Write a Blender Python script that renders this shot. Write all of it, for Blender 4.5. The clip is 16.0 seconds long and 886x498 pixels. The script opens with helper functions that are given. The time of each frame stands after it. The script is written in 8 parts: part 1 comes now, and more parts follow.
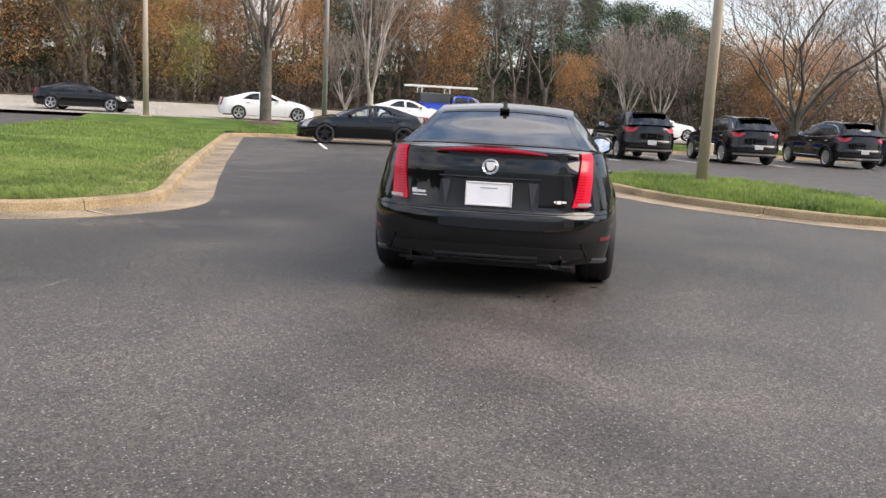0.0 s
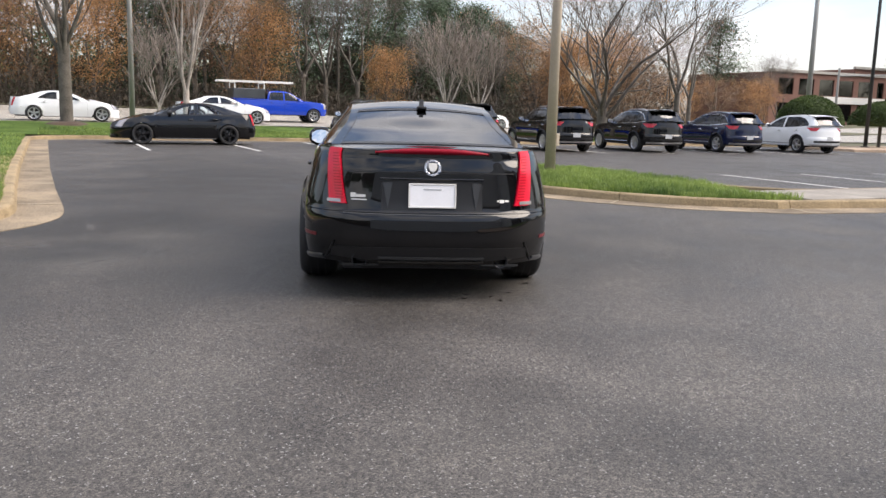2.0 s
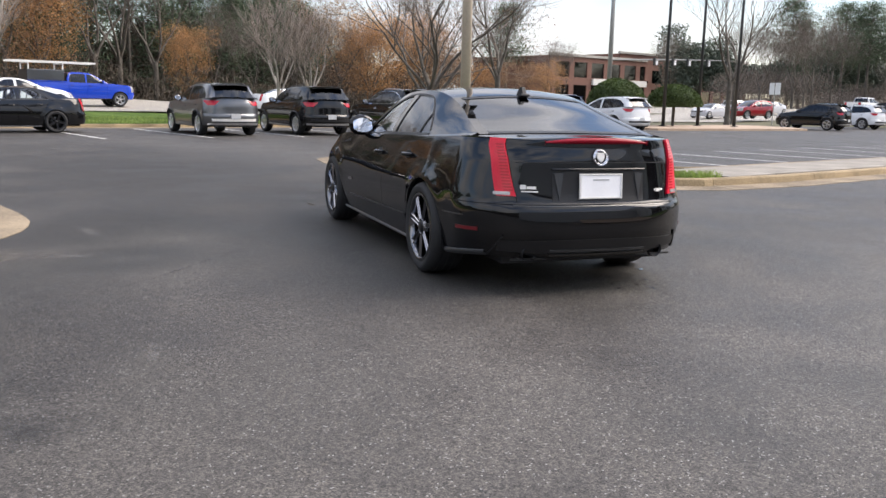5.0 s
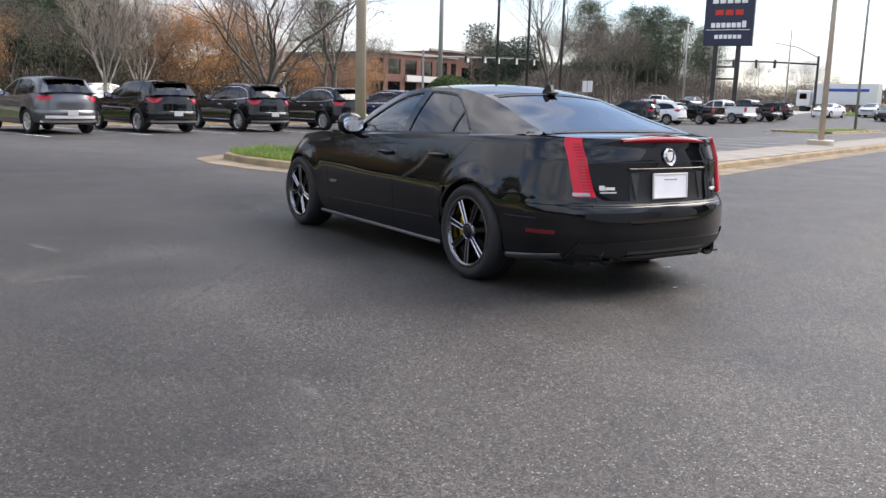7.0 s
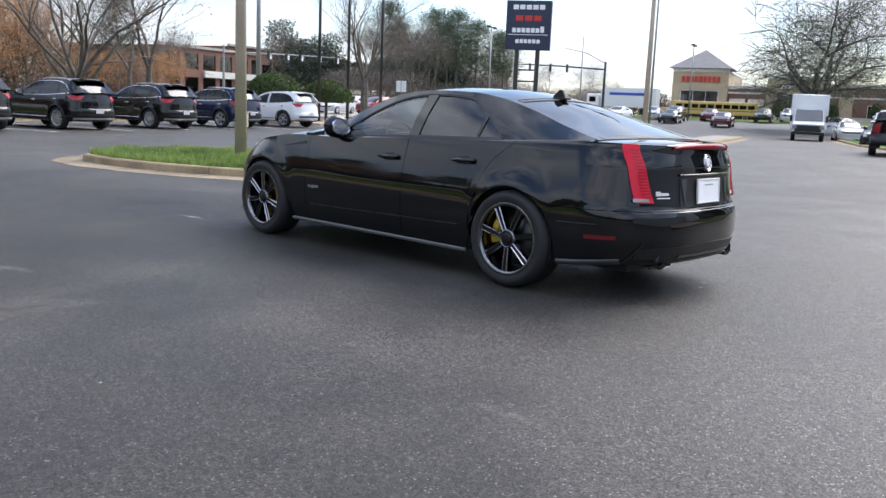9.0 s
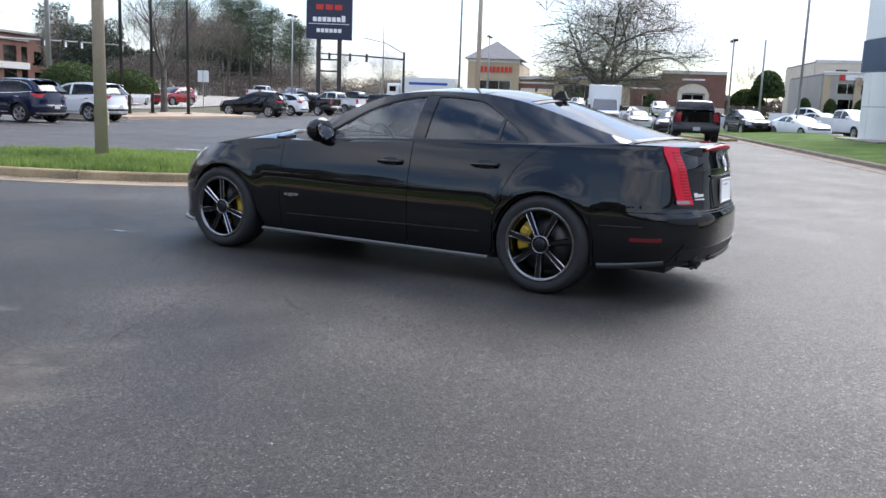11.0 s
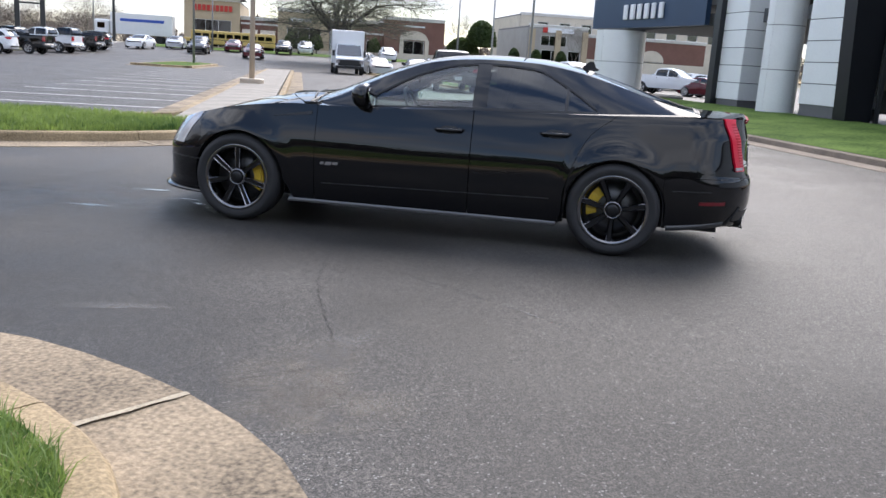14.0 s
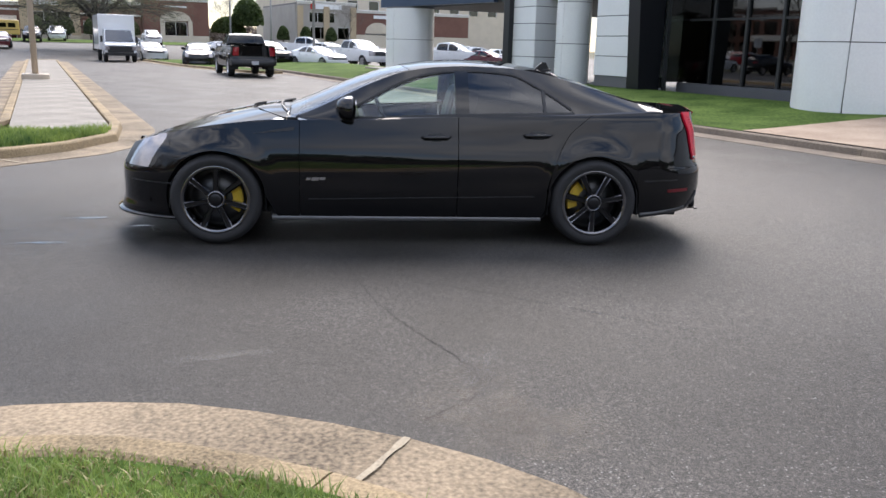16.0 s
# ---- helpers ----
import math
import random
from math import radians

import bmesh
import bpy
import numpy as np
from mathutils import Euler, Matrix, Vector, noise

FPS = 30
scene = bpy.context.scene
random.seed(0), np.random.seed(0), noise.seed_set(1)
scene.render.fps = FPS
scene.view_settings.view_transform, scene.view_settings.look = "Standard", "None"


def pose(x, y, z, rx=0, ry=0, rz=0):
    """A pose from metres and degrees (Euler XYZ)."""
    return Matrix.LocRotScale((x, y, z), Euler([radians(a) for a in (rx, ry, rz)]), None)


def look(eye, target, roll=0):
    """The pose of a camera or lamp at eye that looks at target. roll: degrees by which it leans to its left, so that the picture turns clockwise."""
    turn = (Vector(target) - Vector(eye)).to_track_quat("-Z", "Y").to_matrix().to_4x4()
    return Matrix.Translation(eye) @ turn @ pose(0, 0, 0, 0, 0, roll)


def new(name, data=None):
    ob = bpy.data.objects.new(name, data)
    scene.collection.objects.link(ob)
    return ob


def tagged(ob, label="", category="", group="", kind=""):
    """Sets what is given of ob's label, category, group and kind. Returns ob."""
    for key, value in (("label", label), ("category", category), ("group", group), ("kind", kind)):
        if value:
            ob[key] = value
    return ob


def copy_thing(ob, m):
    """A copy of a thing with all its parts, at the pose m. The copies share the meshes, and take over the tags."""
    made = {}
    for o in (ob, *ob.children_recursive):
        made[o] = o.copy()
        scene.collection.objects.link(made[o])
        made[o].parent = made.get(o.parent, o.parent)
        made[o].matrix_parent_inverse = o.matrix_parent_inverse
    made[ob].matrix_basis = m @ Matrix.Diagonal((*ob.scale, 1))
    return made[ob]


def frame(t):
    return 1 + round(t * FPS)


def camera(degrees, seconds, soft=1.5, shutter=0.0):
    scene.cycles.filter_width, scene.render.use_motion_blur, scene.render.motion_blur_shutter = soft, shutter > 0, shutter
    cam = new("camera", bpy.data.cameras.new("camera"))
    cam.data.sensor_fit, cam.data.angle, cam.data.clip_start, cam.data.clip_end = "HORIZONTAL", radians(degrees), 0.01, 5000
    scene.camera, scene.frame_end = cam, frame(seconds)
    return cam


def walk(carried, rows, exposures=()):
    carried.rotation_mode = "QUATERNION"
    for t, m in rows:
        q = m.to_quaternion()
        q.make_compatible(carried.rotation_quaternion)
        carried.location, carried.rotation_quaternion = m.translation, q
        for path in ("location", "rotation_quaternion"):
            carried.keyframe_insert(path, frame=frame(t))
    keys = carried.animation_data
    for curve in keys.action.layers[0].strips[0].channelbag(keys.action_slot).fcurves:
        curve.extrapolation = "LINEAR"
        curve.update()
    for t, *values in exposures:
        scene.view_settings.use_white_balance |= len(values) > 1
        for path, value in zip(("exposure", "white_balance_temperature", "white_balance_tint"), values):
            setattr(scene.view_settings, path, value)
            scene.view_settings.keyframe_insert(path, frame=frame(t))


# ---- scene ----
from collections import Counter

cam = camera(55.1, 16.0)
PATH = [
    (0, (0.446, -6.867, 1.279), (0.197, -4.908, 0.961), 2.9),
    (0.5, (0.178, -6.915, 1.288), (0.045, -4.946, 0.962), 1.9),
    (1, (-0.003, -6.869, 1.307), (-0.008, -4.894, 0.987), 0.7),
    (1.5, (-0.184, -6.764, 1.296), (-0.077, -4.793, 0.977), 1.1),
    (2, (-0.49, -6.713, 1.294), (-0.293, -4.749, 0.977), 1.6),
    (2.5, (-0.893, -6.702, 1.299), (-0.577, -4.756, 0.965), 1.0),
    (3, (-1.286, -6.536, 1.288), (-0.88, -4.609, 0.943), 1.2),
    (3.5, (-1.741, -6.481, 1.285), (-1.251, -4.573, 0.94), 1.4),
    (3.7, (-1.914, -6.418, 1.283), (-1.39, -4.52, 0.936), 1.3),
    (5.8, (-3.534, -5.586, 1.254), (-2.707, -3.797, 0.916), 1.7),
    (6, (-3.672, -5.489, 1.241), (-2.797, -3.723, 0.904), 1.7),
    (6.5, (-4.012, -5.187, 1.257), (-3.003, -3.494, 0.918), 1.2),
    (7, (-4.33, -4.855, 1.243), (-3.242, -3.212, 0.9), 1.6),
    (7.5, (-4.646, -4.572, 1.23), (-3.448, -3.006, 0.894), 2.2),
    (8, (-4.94, -4.252, 1.23), (-3.662, -2.751, 0.89), 1.9),
    (8.5, (-5.194, -3.937, 1.242), (-3.857, -2.488, 0.906), 2.4),
    (9, (-5.489, -3.634, 1.225), (-4.04, -2.295, 0.895), 2.4),
    (9.2, (-5.589, -3.508, 1.225), (-4.101, -2.213, 0.895), 2.1),
    (11.3, (-6.363, -1.945, 1.257), (-4.602, -1.059, 0.917), 2.5),
    (11.5, (-6.477, -1.799, 1.247), (-4.694, -0.961, 0.903), 2.7),
    (12, (-6.658, -1.424, 1.273), (-4.822, -0.717, 0.912), 2.3),
    (12.5, (-6.791, -1.02, 1.288), (-4.922, -0.419, 0.906), 2.5),
    (13, (-6.94, -0.598, 1.285), (-5.046, -0.089, 0.895), 2.8),
    (13.5, (-7.047, -0.196, 1.29), (-5.132, 0.211, 0.881), 3.4),
    (14, (-7.112, 0.22, 1.314), (-5.184, 0.532, 0.884), 3.7),
    (14.5, (-7.214, 0.634, 1.327), (-5.274, 0.83, 0.882), 3.3),
    (15, (-7.238, 1.024, 1.366), (-5.288, 1.104, 0.925), 1.5),
    (15.5, (-7.231, 1.413, 1.44), (-5.279, 1.355, 1.007), 1.2),
    (16, (-7.28, 1.844, 1.487), (-5.345, 1.639, 1.026), 1.6),
]
EXPOSURES = [(0.0, 1.8, 7150, 14), (3.5, 1.75, 6950, 14), (7.0, 1.82, 6750, 14), (9.0, 1.81, 6300, 12), (12.5, 1.83, 6200, 13), (16.0, 1.77, 6600, 14)]
walk(cam, [(t, look(eye, target, roll)) for t, eye, target, roll in PATH], EXPOSURES)

# ---- sky, sun, exposure ----
world = bpy.data.worlds.new("sky")
scene.world = world
world.use_nodes = True
wn, wl = world.node_tree.nodes, world.node_tree.links
wn.clear()
w_out = wn.new("ShaderNodeOutputWorld")
w_bg = wn.new("ShaderNodeBackground")
w_sky = wn.new("ShaderNodeTexSky")
w_sky.sky_type = "NISHITA"
w_sky.sun_disc = False
SUN_EL, SUN_AZ = radians(44), radians(98)      # height; angle round z from +y, clockwise
w_sky.sun_elevation, w_sky.sun_rotation = SUN_EL, SUN_AZ
w_sky.air_density, w_sky.dust_density = 1.0, 0.5
w_co = wn.new("ShaderNodeTexCoord")
w_map = wn.new("ShaderNodeMapping")
w_map.inputs["Scale"].default_value = (1.0, 1.0, 3.2)
w_noise = wn.new("ShaderNodeTexNoise")
w_noise.inputs["Scale"].default_value = 2.3
w_noise.inputs["Detail"].default_value = 8.0
w_noise.inputs["Roughness"].default_value = 0.58
w_ramp = wn.new("ShaderNodeValToRGB")
w_ramp.color_ramp.elements[0].position, w_ramp.color_ramp.elements[0].color = 0.40, (0, 0, 0, 1)
w_ramp.color_ramp.elements[1].position, w_ramp.color_ramp.elements[1].color = 0.60, (1, 1, 1, 1)
w_cloud = wn.new("ShaderNodeTexNoise")
w_cloud.inputs["Scale"].default_value = 4.0
w_cloud.inputs["Detail"].default_value = 6.0
w_cr = wn.new("ShaderNodeValToRGB")
w_cr.color_ramp.elements[0].position, w_cr.color_ramp.elements[0].color = 0.3, (3.6, 3.8, 4.2, 1)
w_cr.color_ramp.elements[1].position, w_cr.color_ramp.elements[1].color = 0.7, (6.6, 6.85, 7.3, 1)
w_mix = wn.new("ShaderNodeMix")
w_mix.data_type = "RGBA"
wl.new(w_co.outputs["Generated"], w_map.inputs["Vector"])
wl.new(w_map.outputs[0], w_noise.inputs["Vector"])
wl.new(w_map.outputs[0], w_cloud.inputs["Vector"])
wl.new(w_noise.outputs["Fac"], w_ramp.inputs["Fac"])
wl.new(w_cloud.outputs["Fac"], w_cr.inputs["Fac"])
wl.new(w_ramp.outputs["Color"], w_mix.inputs["Factor"])
wl.new(w_sky.outputs["Color"], w_mix.inputs["A"])
wl.new(w_cr.outputs["Color"], w_mix.inputs["B"])
w_sep = wn.new("ShaderNodeSeparateXYZ")
w_rise = wn.new("ShaderNodeMapRange")
w_rise.inputs["To Min"].default_value, w_rise.inputs["To Max"].default_value = 0.48, 1.26
w_dim = wn.new("ShaderNodeVectorMath")
w_dim.operation = "SCALE"
wl.new(w_co.outputs["Generated"], w_sep.inputs[0])
wl.new(w_sep.outputs["Z"], w_rise.inputs["Value"])
wl.new(w_mix.outputs["Result"], w_dim.inputs[0])
wl.new(w_rise.outputs[0], w_dim.inputs["Scale"])
wl.new(w_dim.outputs["Vector"], w_bg.inputs["Color"])
wl.new(w_bg.outputs[0], w_out.inputs["Surface"])
w_bg.inputs["Strength"].default_value = 0.107

sun_data = bpy.data.lights.new("sun", "SUN")
sun_data.energy, sun_data.angle, sun_data.color = 1.45, radians(44), (1.0, 0.93, 0.84)
sun = new("sun", sun_data)
sun_dir = Vector((math.sin(SUN_AZ) * math.cos(SUN_EL), math.cos(SUN_AZ) * math.cos(SUN_EL), math.sin(SUN_EL)))
sun.matrix_world = look(sun_dir * 60, (0, 0, 0))


# ---- materials ----
def nodes_of(name):
    m = bpy.data.materials.new(name)
    m.use_nodes = True
    return m, m.node_tree.nodes, m.node_tree.links, m.node_tree.nodes["Principled BSDF"]


def rgba(c):
    return (c[0], c[1], c[2], 1.0)


def surf(name, base, rough=0.5, metal=0.0, var=0.15, scale=6.0, fine=60.0, bump=0.0, bump_scale=None, coat=0.0, spec=0.5, tint=None, piece=0.0):
    """A painted or natural surface: base colour, variation at a large and a fine scale, bump, coat."""
    m, n, l, b = nodes_of(name)
    co = n.new("ShaderNodeTexCoord")
    big = n.new("ShaderNodeTexNoise")
    big.inputs["Scale"].default_value, big.inputs["Detail"].default_value = scale, 4
    small = n.new("ShaderNodeTexNoise")
    small.inputs["Scale"].default_value, small.inputs["Detail"].default_value = fine, 3
    l.new(co.outputs["Object"], big.inputs["Vector"])
    l.new(co.outputs["Object"], small.inputs["Vector"])
    mixn = n.new("ShaderNodeMath")
    mixn.operation = "ADD"
    l.new(big.outputs["Fac"], mixn.inputs[0])
    l.new(small.outputs["Fac"], mixn.inputs[1])
    half = n.new("ShaderNodeMath")
    half.operation = "MULTIPLY"
    half.inputs[1].default_value = 0.5
    l.new(mixn.outputs[0], half.inputs[0])
    ramp = n.new("ShaderNodeValToRGB")
    t2 = tint or base
    ramp.color_ramp.elements[0].position, ramp.color_ramp.elements[1].position = 0.32, 0.68
    ramp.color_ramp.elements[0].color = rgba([c * (1 - var) for c in base])
    ramp.color_ramp.elements[1].color = rgba([min(1, c * (1 + var)) for c in t2])
    l.new(half.outputs[0], ramp.inputs["Fac"])
    col = ramp.outputs["Color"]
    if piece:
        info = n.new("ShaderNodeObjectInfo")
        hsv = n.new("ShaderNodeHueSaturation")
        mr = n.new("ShaderNodeMapRange")
        mr.inputs["To Min"].default_value, mr.inputs["To Max"].default_value = 1 - piece, 1 + piece
        l.new(info.outputs["Random"], mr.inputs["Value"])
        l.new(mr.outputs[0], hsv.inputs["Value"])
        l.new(col, hsv.inputs["Color"])
        col = hsv.outputs["Color"]
    l.new(col, b.inputs["Base Color"])
    b.inputs["Roughness"].default_value, b.inputs["Metallic"].default_value = rough, metal
    b.inputs["Coat Weight"].default_value = coat
    b.inputs["Coat Roughness"].default_value = 0.03
    b.inputs["Specular IOR Level"].default_value = spec
    if bump:
        bp = n.new("ShaderNodeBump")
        bp.inputs["Strength"].default_value, bp.inputs["Distance"].default_value = bump, 0.01
        if bump_scale:
            bs = n.new("ShaderNodeTexNoise")
            bs.inputs["Scale"].default_value, bs.inputs["Detail"].default_value = bump_scale, 3
            l.new(co.outputs["Object"], bs.inputs["Vector"])
            l.new(bs.outputs["Fac"], bp.inputs["Height"])
        else:
            l.new(small.outputs["Fac"], bp.inputs["Height"])
        l.new(bp.outputs[0], b.inputs["Normal"])
    return m


def car_paint(name, base):
    return surf(name, base, 0.35, 0.0, 0.04, 3, 900, coat=1.0, spec=0.0)


def glass_mat(name, tint, alpha_mix, rough=0.02):
    """A car or shop window: a mix of clear tinted passage and gloss."""
    m, n, l, b = nodes_of(name)
    out = n["Material Output"]
    tr = n.new("ShaderNodeBsdfTransparent")
    tr.inputs["Color"].default_value = rgba(tint)
    n.remove(b)
    b = n.new("ShaderNodeBsdfGlossy")
    b.inputs["Color"].default_value = (0.95, 0.97, 1.0, 1.0)
    b.inputs["Roughness"].default_value = rough
    mx = n.new("ShaderNodeMixShader")
    fr = n.new("ShaderNodeFresnel")
    fr.inputs["IOR"].default_value = 1.4
    add = n.new("ShaderNodeMath")
    add.operation, add.use_clamp = "ADD", True
    add.inputs[1].default_value = alpha_mix
    l.new(fr.outputs[0], add.inputs[0])
    l.new(add.outputs[0], mx.inputs[0])
    l.new(tr.outputs[0], mx.inputs[1])
    l.new(b.outputs[0], mx.inputs[2])
    l.new(mx.outputs[0], out.inputs["Surface"])
    return m


M = {}
M["black_paint"] = car_paint("black_paint", (0.0045, 0.0045, 0.0052))
M["navy_paint"] = car_paint("navy_paint", (0.006, 0.010, 0.035))
M["white_paint"] = car_paint("white_paint", (0.72, 0.73, 0.74))
M["grey_paint"] = surf("grey_paint", (0.11, 0.113, 0.12), 0.30, 0.8, 0.05, 3, 900, coat=1.0)
M["silver_paint"] = car_paint("silver_paint", (0.42, 0.43, 0.45))
M["blue_paint"] = car_paint("blue_paint", (0.01, 0.05, 0.42))
M["red_paint"] = car_paint("red_paint", (0.25, 0.015, 0.02))
M["maroon_paint"] = car_paint("maroon_paint", (0.09, 0.01, 0.015))
M["trim_black"] = surf("trim_black", (0.008, 0.008, 0.009), 0.45, 0, 0.1, 8, 200)
# grey of trim strips; also paints highlights along creases and skirt
M["sill_grey"] = surf("sill_grey", (0.03, 0.031, 0.033), 0.28, 0, 0.1, 8, 200, coat=0.4)
M["rubber"] = surf("rubber", (0.016, 0.016, 0.017), 0.75, 0, 0.25, 9, 120, bump=0.15)
M["rim_dark"] = surf("rim_dark", (0.20, 0.20, 0.21), 0.14, 1.0, 0.1, 8, 90)
M["spoke_dark"] = surf("spoke_dark", (0.34, 0.34, 0.36), 0.14, 1.0, 0.1, 8, 90)
M["rim_silver"] = surf("rim_silver", (0.62, 0.62, 0.64), 0.28, 0.9, 0.1, 8, 90)
M["steel"] = surf("steel", (0.10, 0.10, 0.10), 0.45, 1.0, 0.2, 8, 90)
M["caliper_yellow"] = surf("caliper_yellow", (0.55, 0.36, 0.01), 0.4, 0, 0.12, 9, 120, coat=0.5)
M["chrome"] = surf("chrome", (0.72, 0.72, 0.74), 0.08, 1.0, 0.04, 8, 90)
M["red_lens"] = surf("red_lens", (0.66, 0.006, 0.03), 0.3, 0, 0.12, 30, 300, coat=0.4, spec=0.2)
M["red_lens_dark"] = surf("red_lens_dark", (0.26, 0.004, 0.012), 0.15, 0, 0.1, 30, 300, coat=1.0)
M["clear_lens"] = surf("clear_lens", (0.36, 0.33, 0.33), 0.12, 0.3, 0.2, 20, 160, coat=1.0)
M["amber_lens"] = surf("amber_lens", (0.5, 0.14, 0.05), 0.2, 0, 0.1, 30, 300, coat=1.0)
M["dark_glass"] = glass_mat("dark_glass", (0.06, 0.065, 0.07), 0.02)
M["rear_glass"] = glass_mat("rear_glass", (0.05, 0.055, 0.06), 0.03)
M["clear_glass"] = glass_mat("clear_glass", (0.80, 0.92, 0.88), 0.05)
M["pale_glass"] = glass_mat("pale_glass", (0.90, 0.94, 0.94), 0.02)
# lighter grey than the trim: the rocker's highlight as colour
M["rocker_grey"] = surf("rocker_grey", (0.13, 0.13, 0.135), 0.3, 0, 0.1, 8, 200, coat=0.4)
M["shop_glass"] = glass_mat("shop_glass", (0.10, 0.115, 0.12), 0.05)
M["interior"] = surf("interior", (0.018, 0.018, 0.02), 0.7, 0, 0.2, 9, 120)
M["seat_leather"] = surf("seat_leather", (0.03, 0.029, 0.028), 0.5, 0, 0.2, 9, 120)
M["plate_white"] = surf("plate_white", (0.9, 0.9, 0.91), 0.35, 0, 0.05, 9, 120)
M["plate_plain"] = surf("plate_plain", (0.45, 0.46, 0.47), 0.4, 0, 0.1, 9, 120)
M["pipe_black"] = surf("pipe_black", (0.02, 0.02, 0.022), 0.3, 0.6, 0.1, 9, 120)
M["red_lens_mid"] = surf("red_lens_mid", (0.46, 0.006, 0.018), 0.2, 0, 0.12, 30, 300, coat=0.6, spec=0.3)
M["marker_red"] = surf("marker_red", (0.13, 0.003, 0.008), 0.3, 0, 0.1, 30, 300, coat=0.3)
M["grey_print"] = surf("grey_print", (0.35, 0.36, 0.37), 0.5, 0, 0.1)

# asphalt: dark binder, light stones, large worn patches, damp streaks
def asphalt_mat(name, dark, light, speck=0.16, patch=0.5, zones=()):
    m, n, l, b = nodes_of(name)
    co = n.new("ShaderNodeTexCoord")
    vor = n.new("ShaderNodeTexVoronoi")
    vor.inputs["Scale"].default_value = 160
    vor2 = n.new("ShaderNodeTexVoronoi")
    vor2.inputs["Scale"].default_value = 70
    stone = n.new("ShaderNodeTexNoise")
    stone.inputs["Scale"].default_value, stone.inputs["Detail"].default_value, stone.inputs["Roughness"].default_value = 130, 4, 0.75
    big = n.new("ShaderNodeTexNoise")
    big.inputs["Scale"].default_value, big.inputs["Detail"].default_value, big.inputs["Roughness"].default_value = 0.22, 5, 0.6
    mid = n.new("ShaderNodeTexNoise")
    mid.inputs["Scale"].default_value, mid.inputs["Detail"].default_value = 0.9, 4
    for x in (vor, vor2, stone, big, mid):
        l.new(co.outputs["Object"], x.inputs["Vector"])

    def calc(op, a, k):
        q = n.new("ShaderNodeMath")
        q.operation = op
        l.new(a, q.inputs[0])
        if isinstance(k, (int, float)):
            q.inputs[1].default_value = k
        else:
            l.new(k, q.inputs[1])
        return q.outputs[0]
    ramp = n.new("ShaderNodeValToRGB")
    ramp.color_ramp.elements[0].position, ramp.color_ramp.elements[0].color = 0.36, rgba(dark)
    ramp.color_ramp.elements[1].position, ramp.color_ramp.elements[1].color = 0.64, rgba(light)
    l.new(calc("ADD", calc("MULTIPLY", big.outputs["Fac"], patch), calc("MULTIPLY", mid.outputs["Fac"], 1 - patch)), ramp.inputs["Fac"])
    cell, cell2 = n.new("ShaderNodeSeparateColor"), n.new("ShaderNodeSeparateColor")
    l.new(vor.outputs["Color"], cell.inputs[0])
    l.new(vor2.outputs["Color"], cell2.inputs[0])
    # stones of two sizes and the rough binder between them
    mixed = calc("ADD", calc("ADD", calc("MULTIPLY", cell.outputs[0], 0.26), calc("MULTIPLY", cell2.outputs[1], 0.14)), calc("MULTIPLY", stone.outputs["Fac"], 0.80))
    sr = n.new("ShaderNodeValToRGB")
    sr.color_ramp.elements[0].position, sr.color_ramp.elements[0].color = 0.38, (0.26, 0.26, 0.26, 1)
    sr.color_ramp.elements[1].position, sr.color_ramp.elements[1].color = 0.82, (2.7, 2.6, 2.42, 1)
    mid_stop = sr.color_ramp.elements.new(0.60)
    mid_stop.color = (0.92, 0.92, 0.92, 1)
    l.new(mixed, sr.inputs["Fac"])
    mul = n.new("ShaderNodeMix")
    mul.data_type, mul.blend_type = "RGBA", "MULTIPLY"
    mul.inputs["Factor"].default_value = 1.0
    l.new(ramp.outputs["Color"], mul.inputs["A"])
    l.new(sr.outputs["Color"], mul.inputs["B"])
    spk = n.new("ShaderNodeMix")
    spk.data_type = "RGBA"
    spk.inputs["B"].default_value = (speck, speck * 0.98, speck * 0.94, 1)
    l.new(calc("MULTIPLY", calc("LESS_THAN", cell.outputs[2], 0.014), 0.8), spk.inputs["Factor"])
    l.new(mul.outputs["Result"], spk.inputs["A"])
    col = spk.outputs["Result"]
    for sx, sy, turn, ha, hb, depth in zones:
        # a darker or paler zone with a ragged edge
        mp = n.new("ShaderNodeMapping")
        mp.vector_type = "TEXTURE"
        mp.inputs["Location"].default_value = (sx, sy, 0)
        mp.inputs["Rotation"].default_value = (0, 0, radians(turn))
        mp.inputs["Scale"].default_value = (ha, hb, 1)
        l.new(co.outputs["Object"], mp.inputs["Vector"])
        ln = n.new("ShaderNodeVectorMath")
        ln.operation = "LENGTH"
        l.new(mp.outputs[0], ln.inputs[0])
        edge = n.new("ShaderNodeMapRange")
        edge.inputs["From Min"].default_value, edge.inputs["From Max"].default_value = 1.0, 1.75
        edge.inputs["To Min"].default_value, edge.inputs["To Max"].default_value = 1 - depth, 1.0
        l.new(calc("ADD", ln.outputs["Value"], calc("MULTIPLY", mid.outputs["Fac"], 1.1)), edge.inputs["Value"])
        st = n.new("ShaderNodeVectorMath")
        st.operation = "SCALE"
        l.new(col, st.inputs[0])
        l.new(edge.outputs[0], st.inputs["Scale"])
        col = st.outputs["Vector"]
    l.new(col, b.inputs["Base Color"])
    rr = n.new("ShaderNodeMapRange")
    rr.inputs["From Min"].default_value, rr.inputs["From Max"].default_value = 0.35, 0.65
    rr.inputs["To Min"].default_value, rr.inputs["To Max"].default_value = 0.52, 0.66
    l.new(mid.outputs["Fac"], rr.inputs["Value"])
    l.new(rr.outputs[0], b.inputs["Roughness"])
    b.inputs["Specular IOR Level"].default_value = 0.26
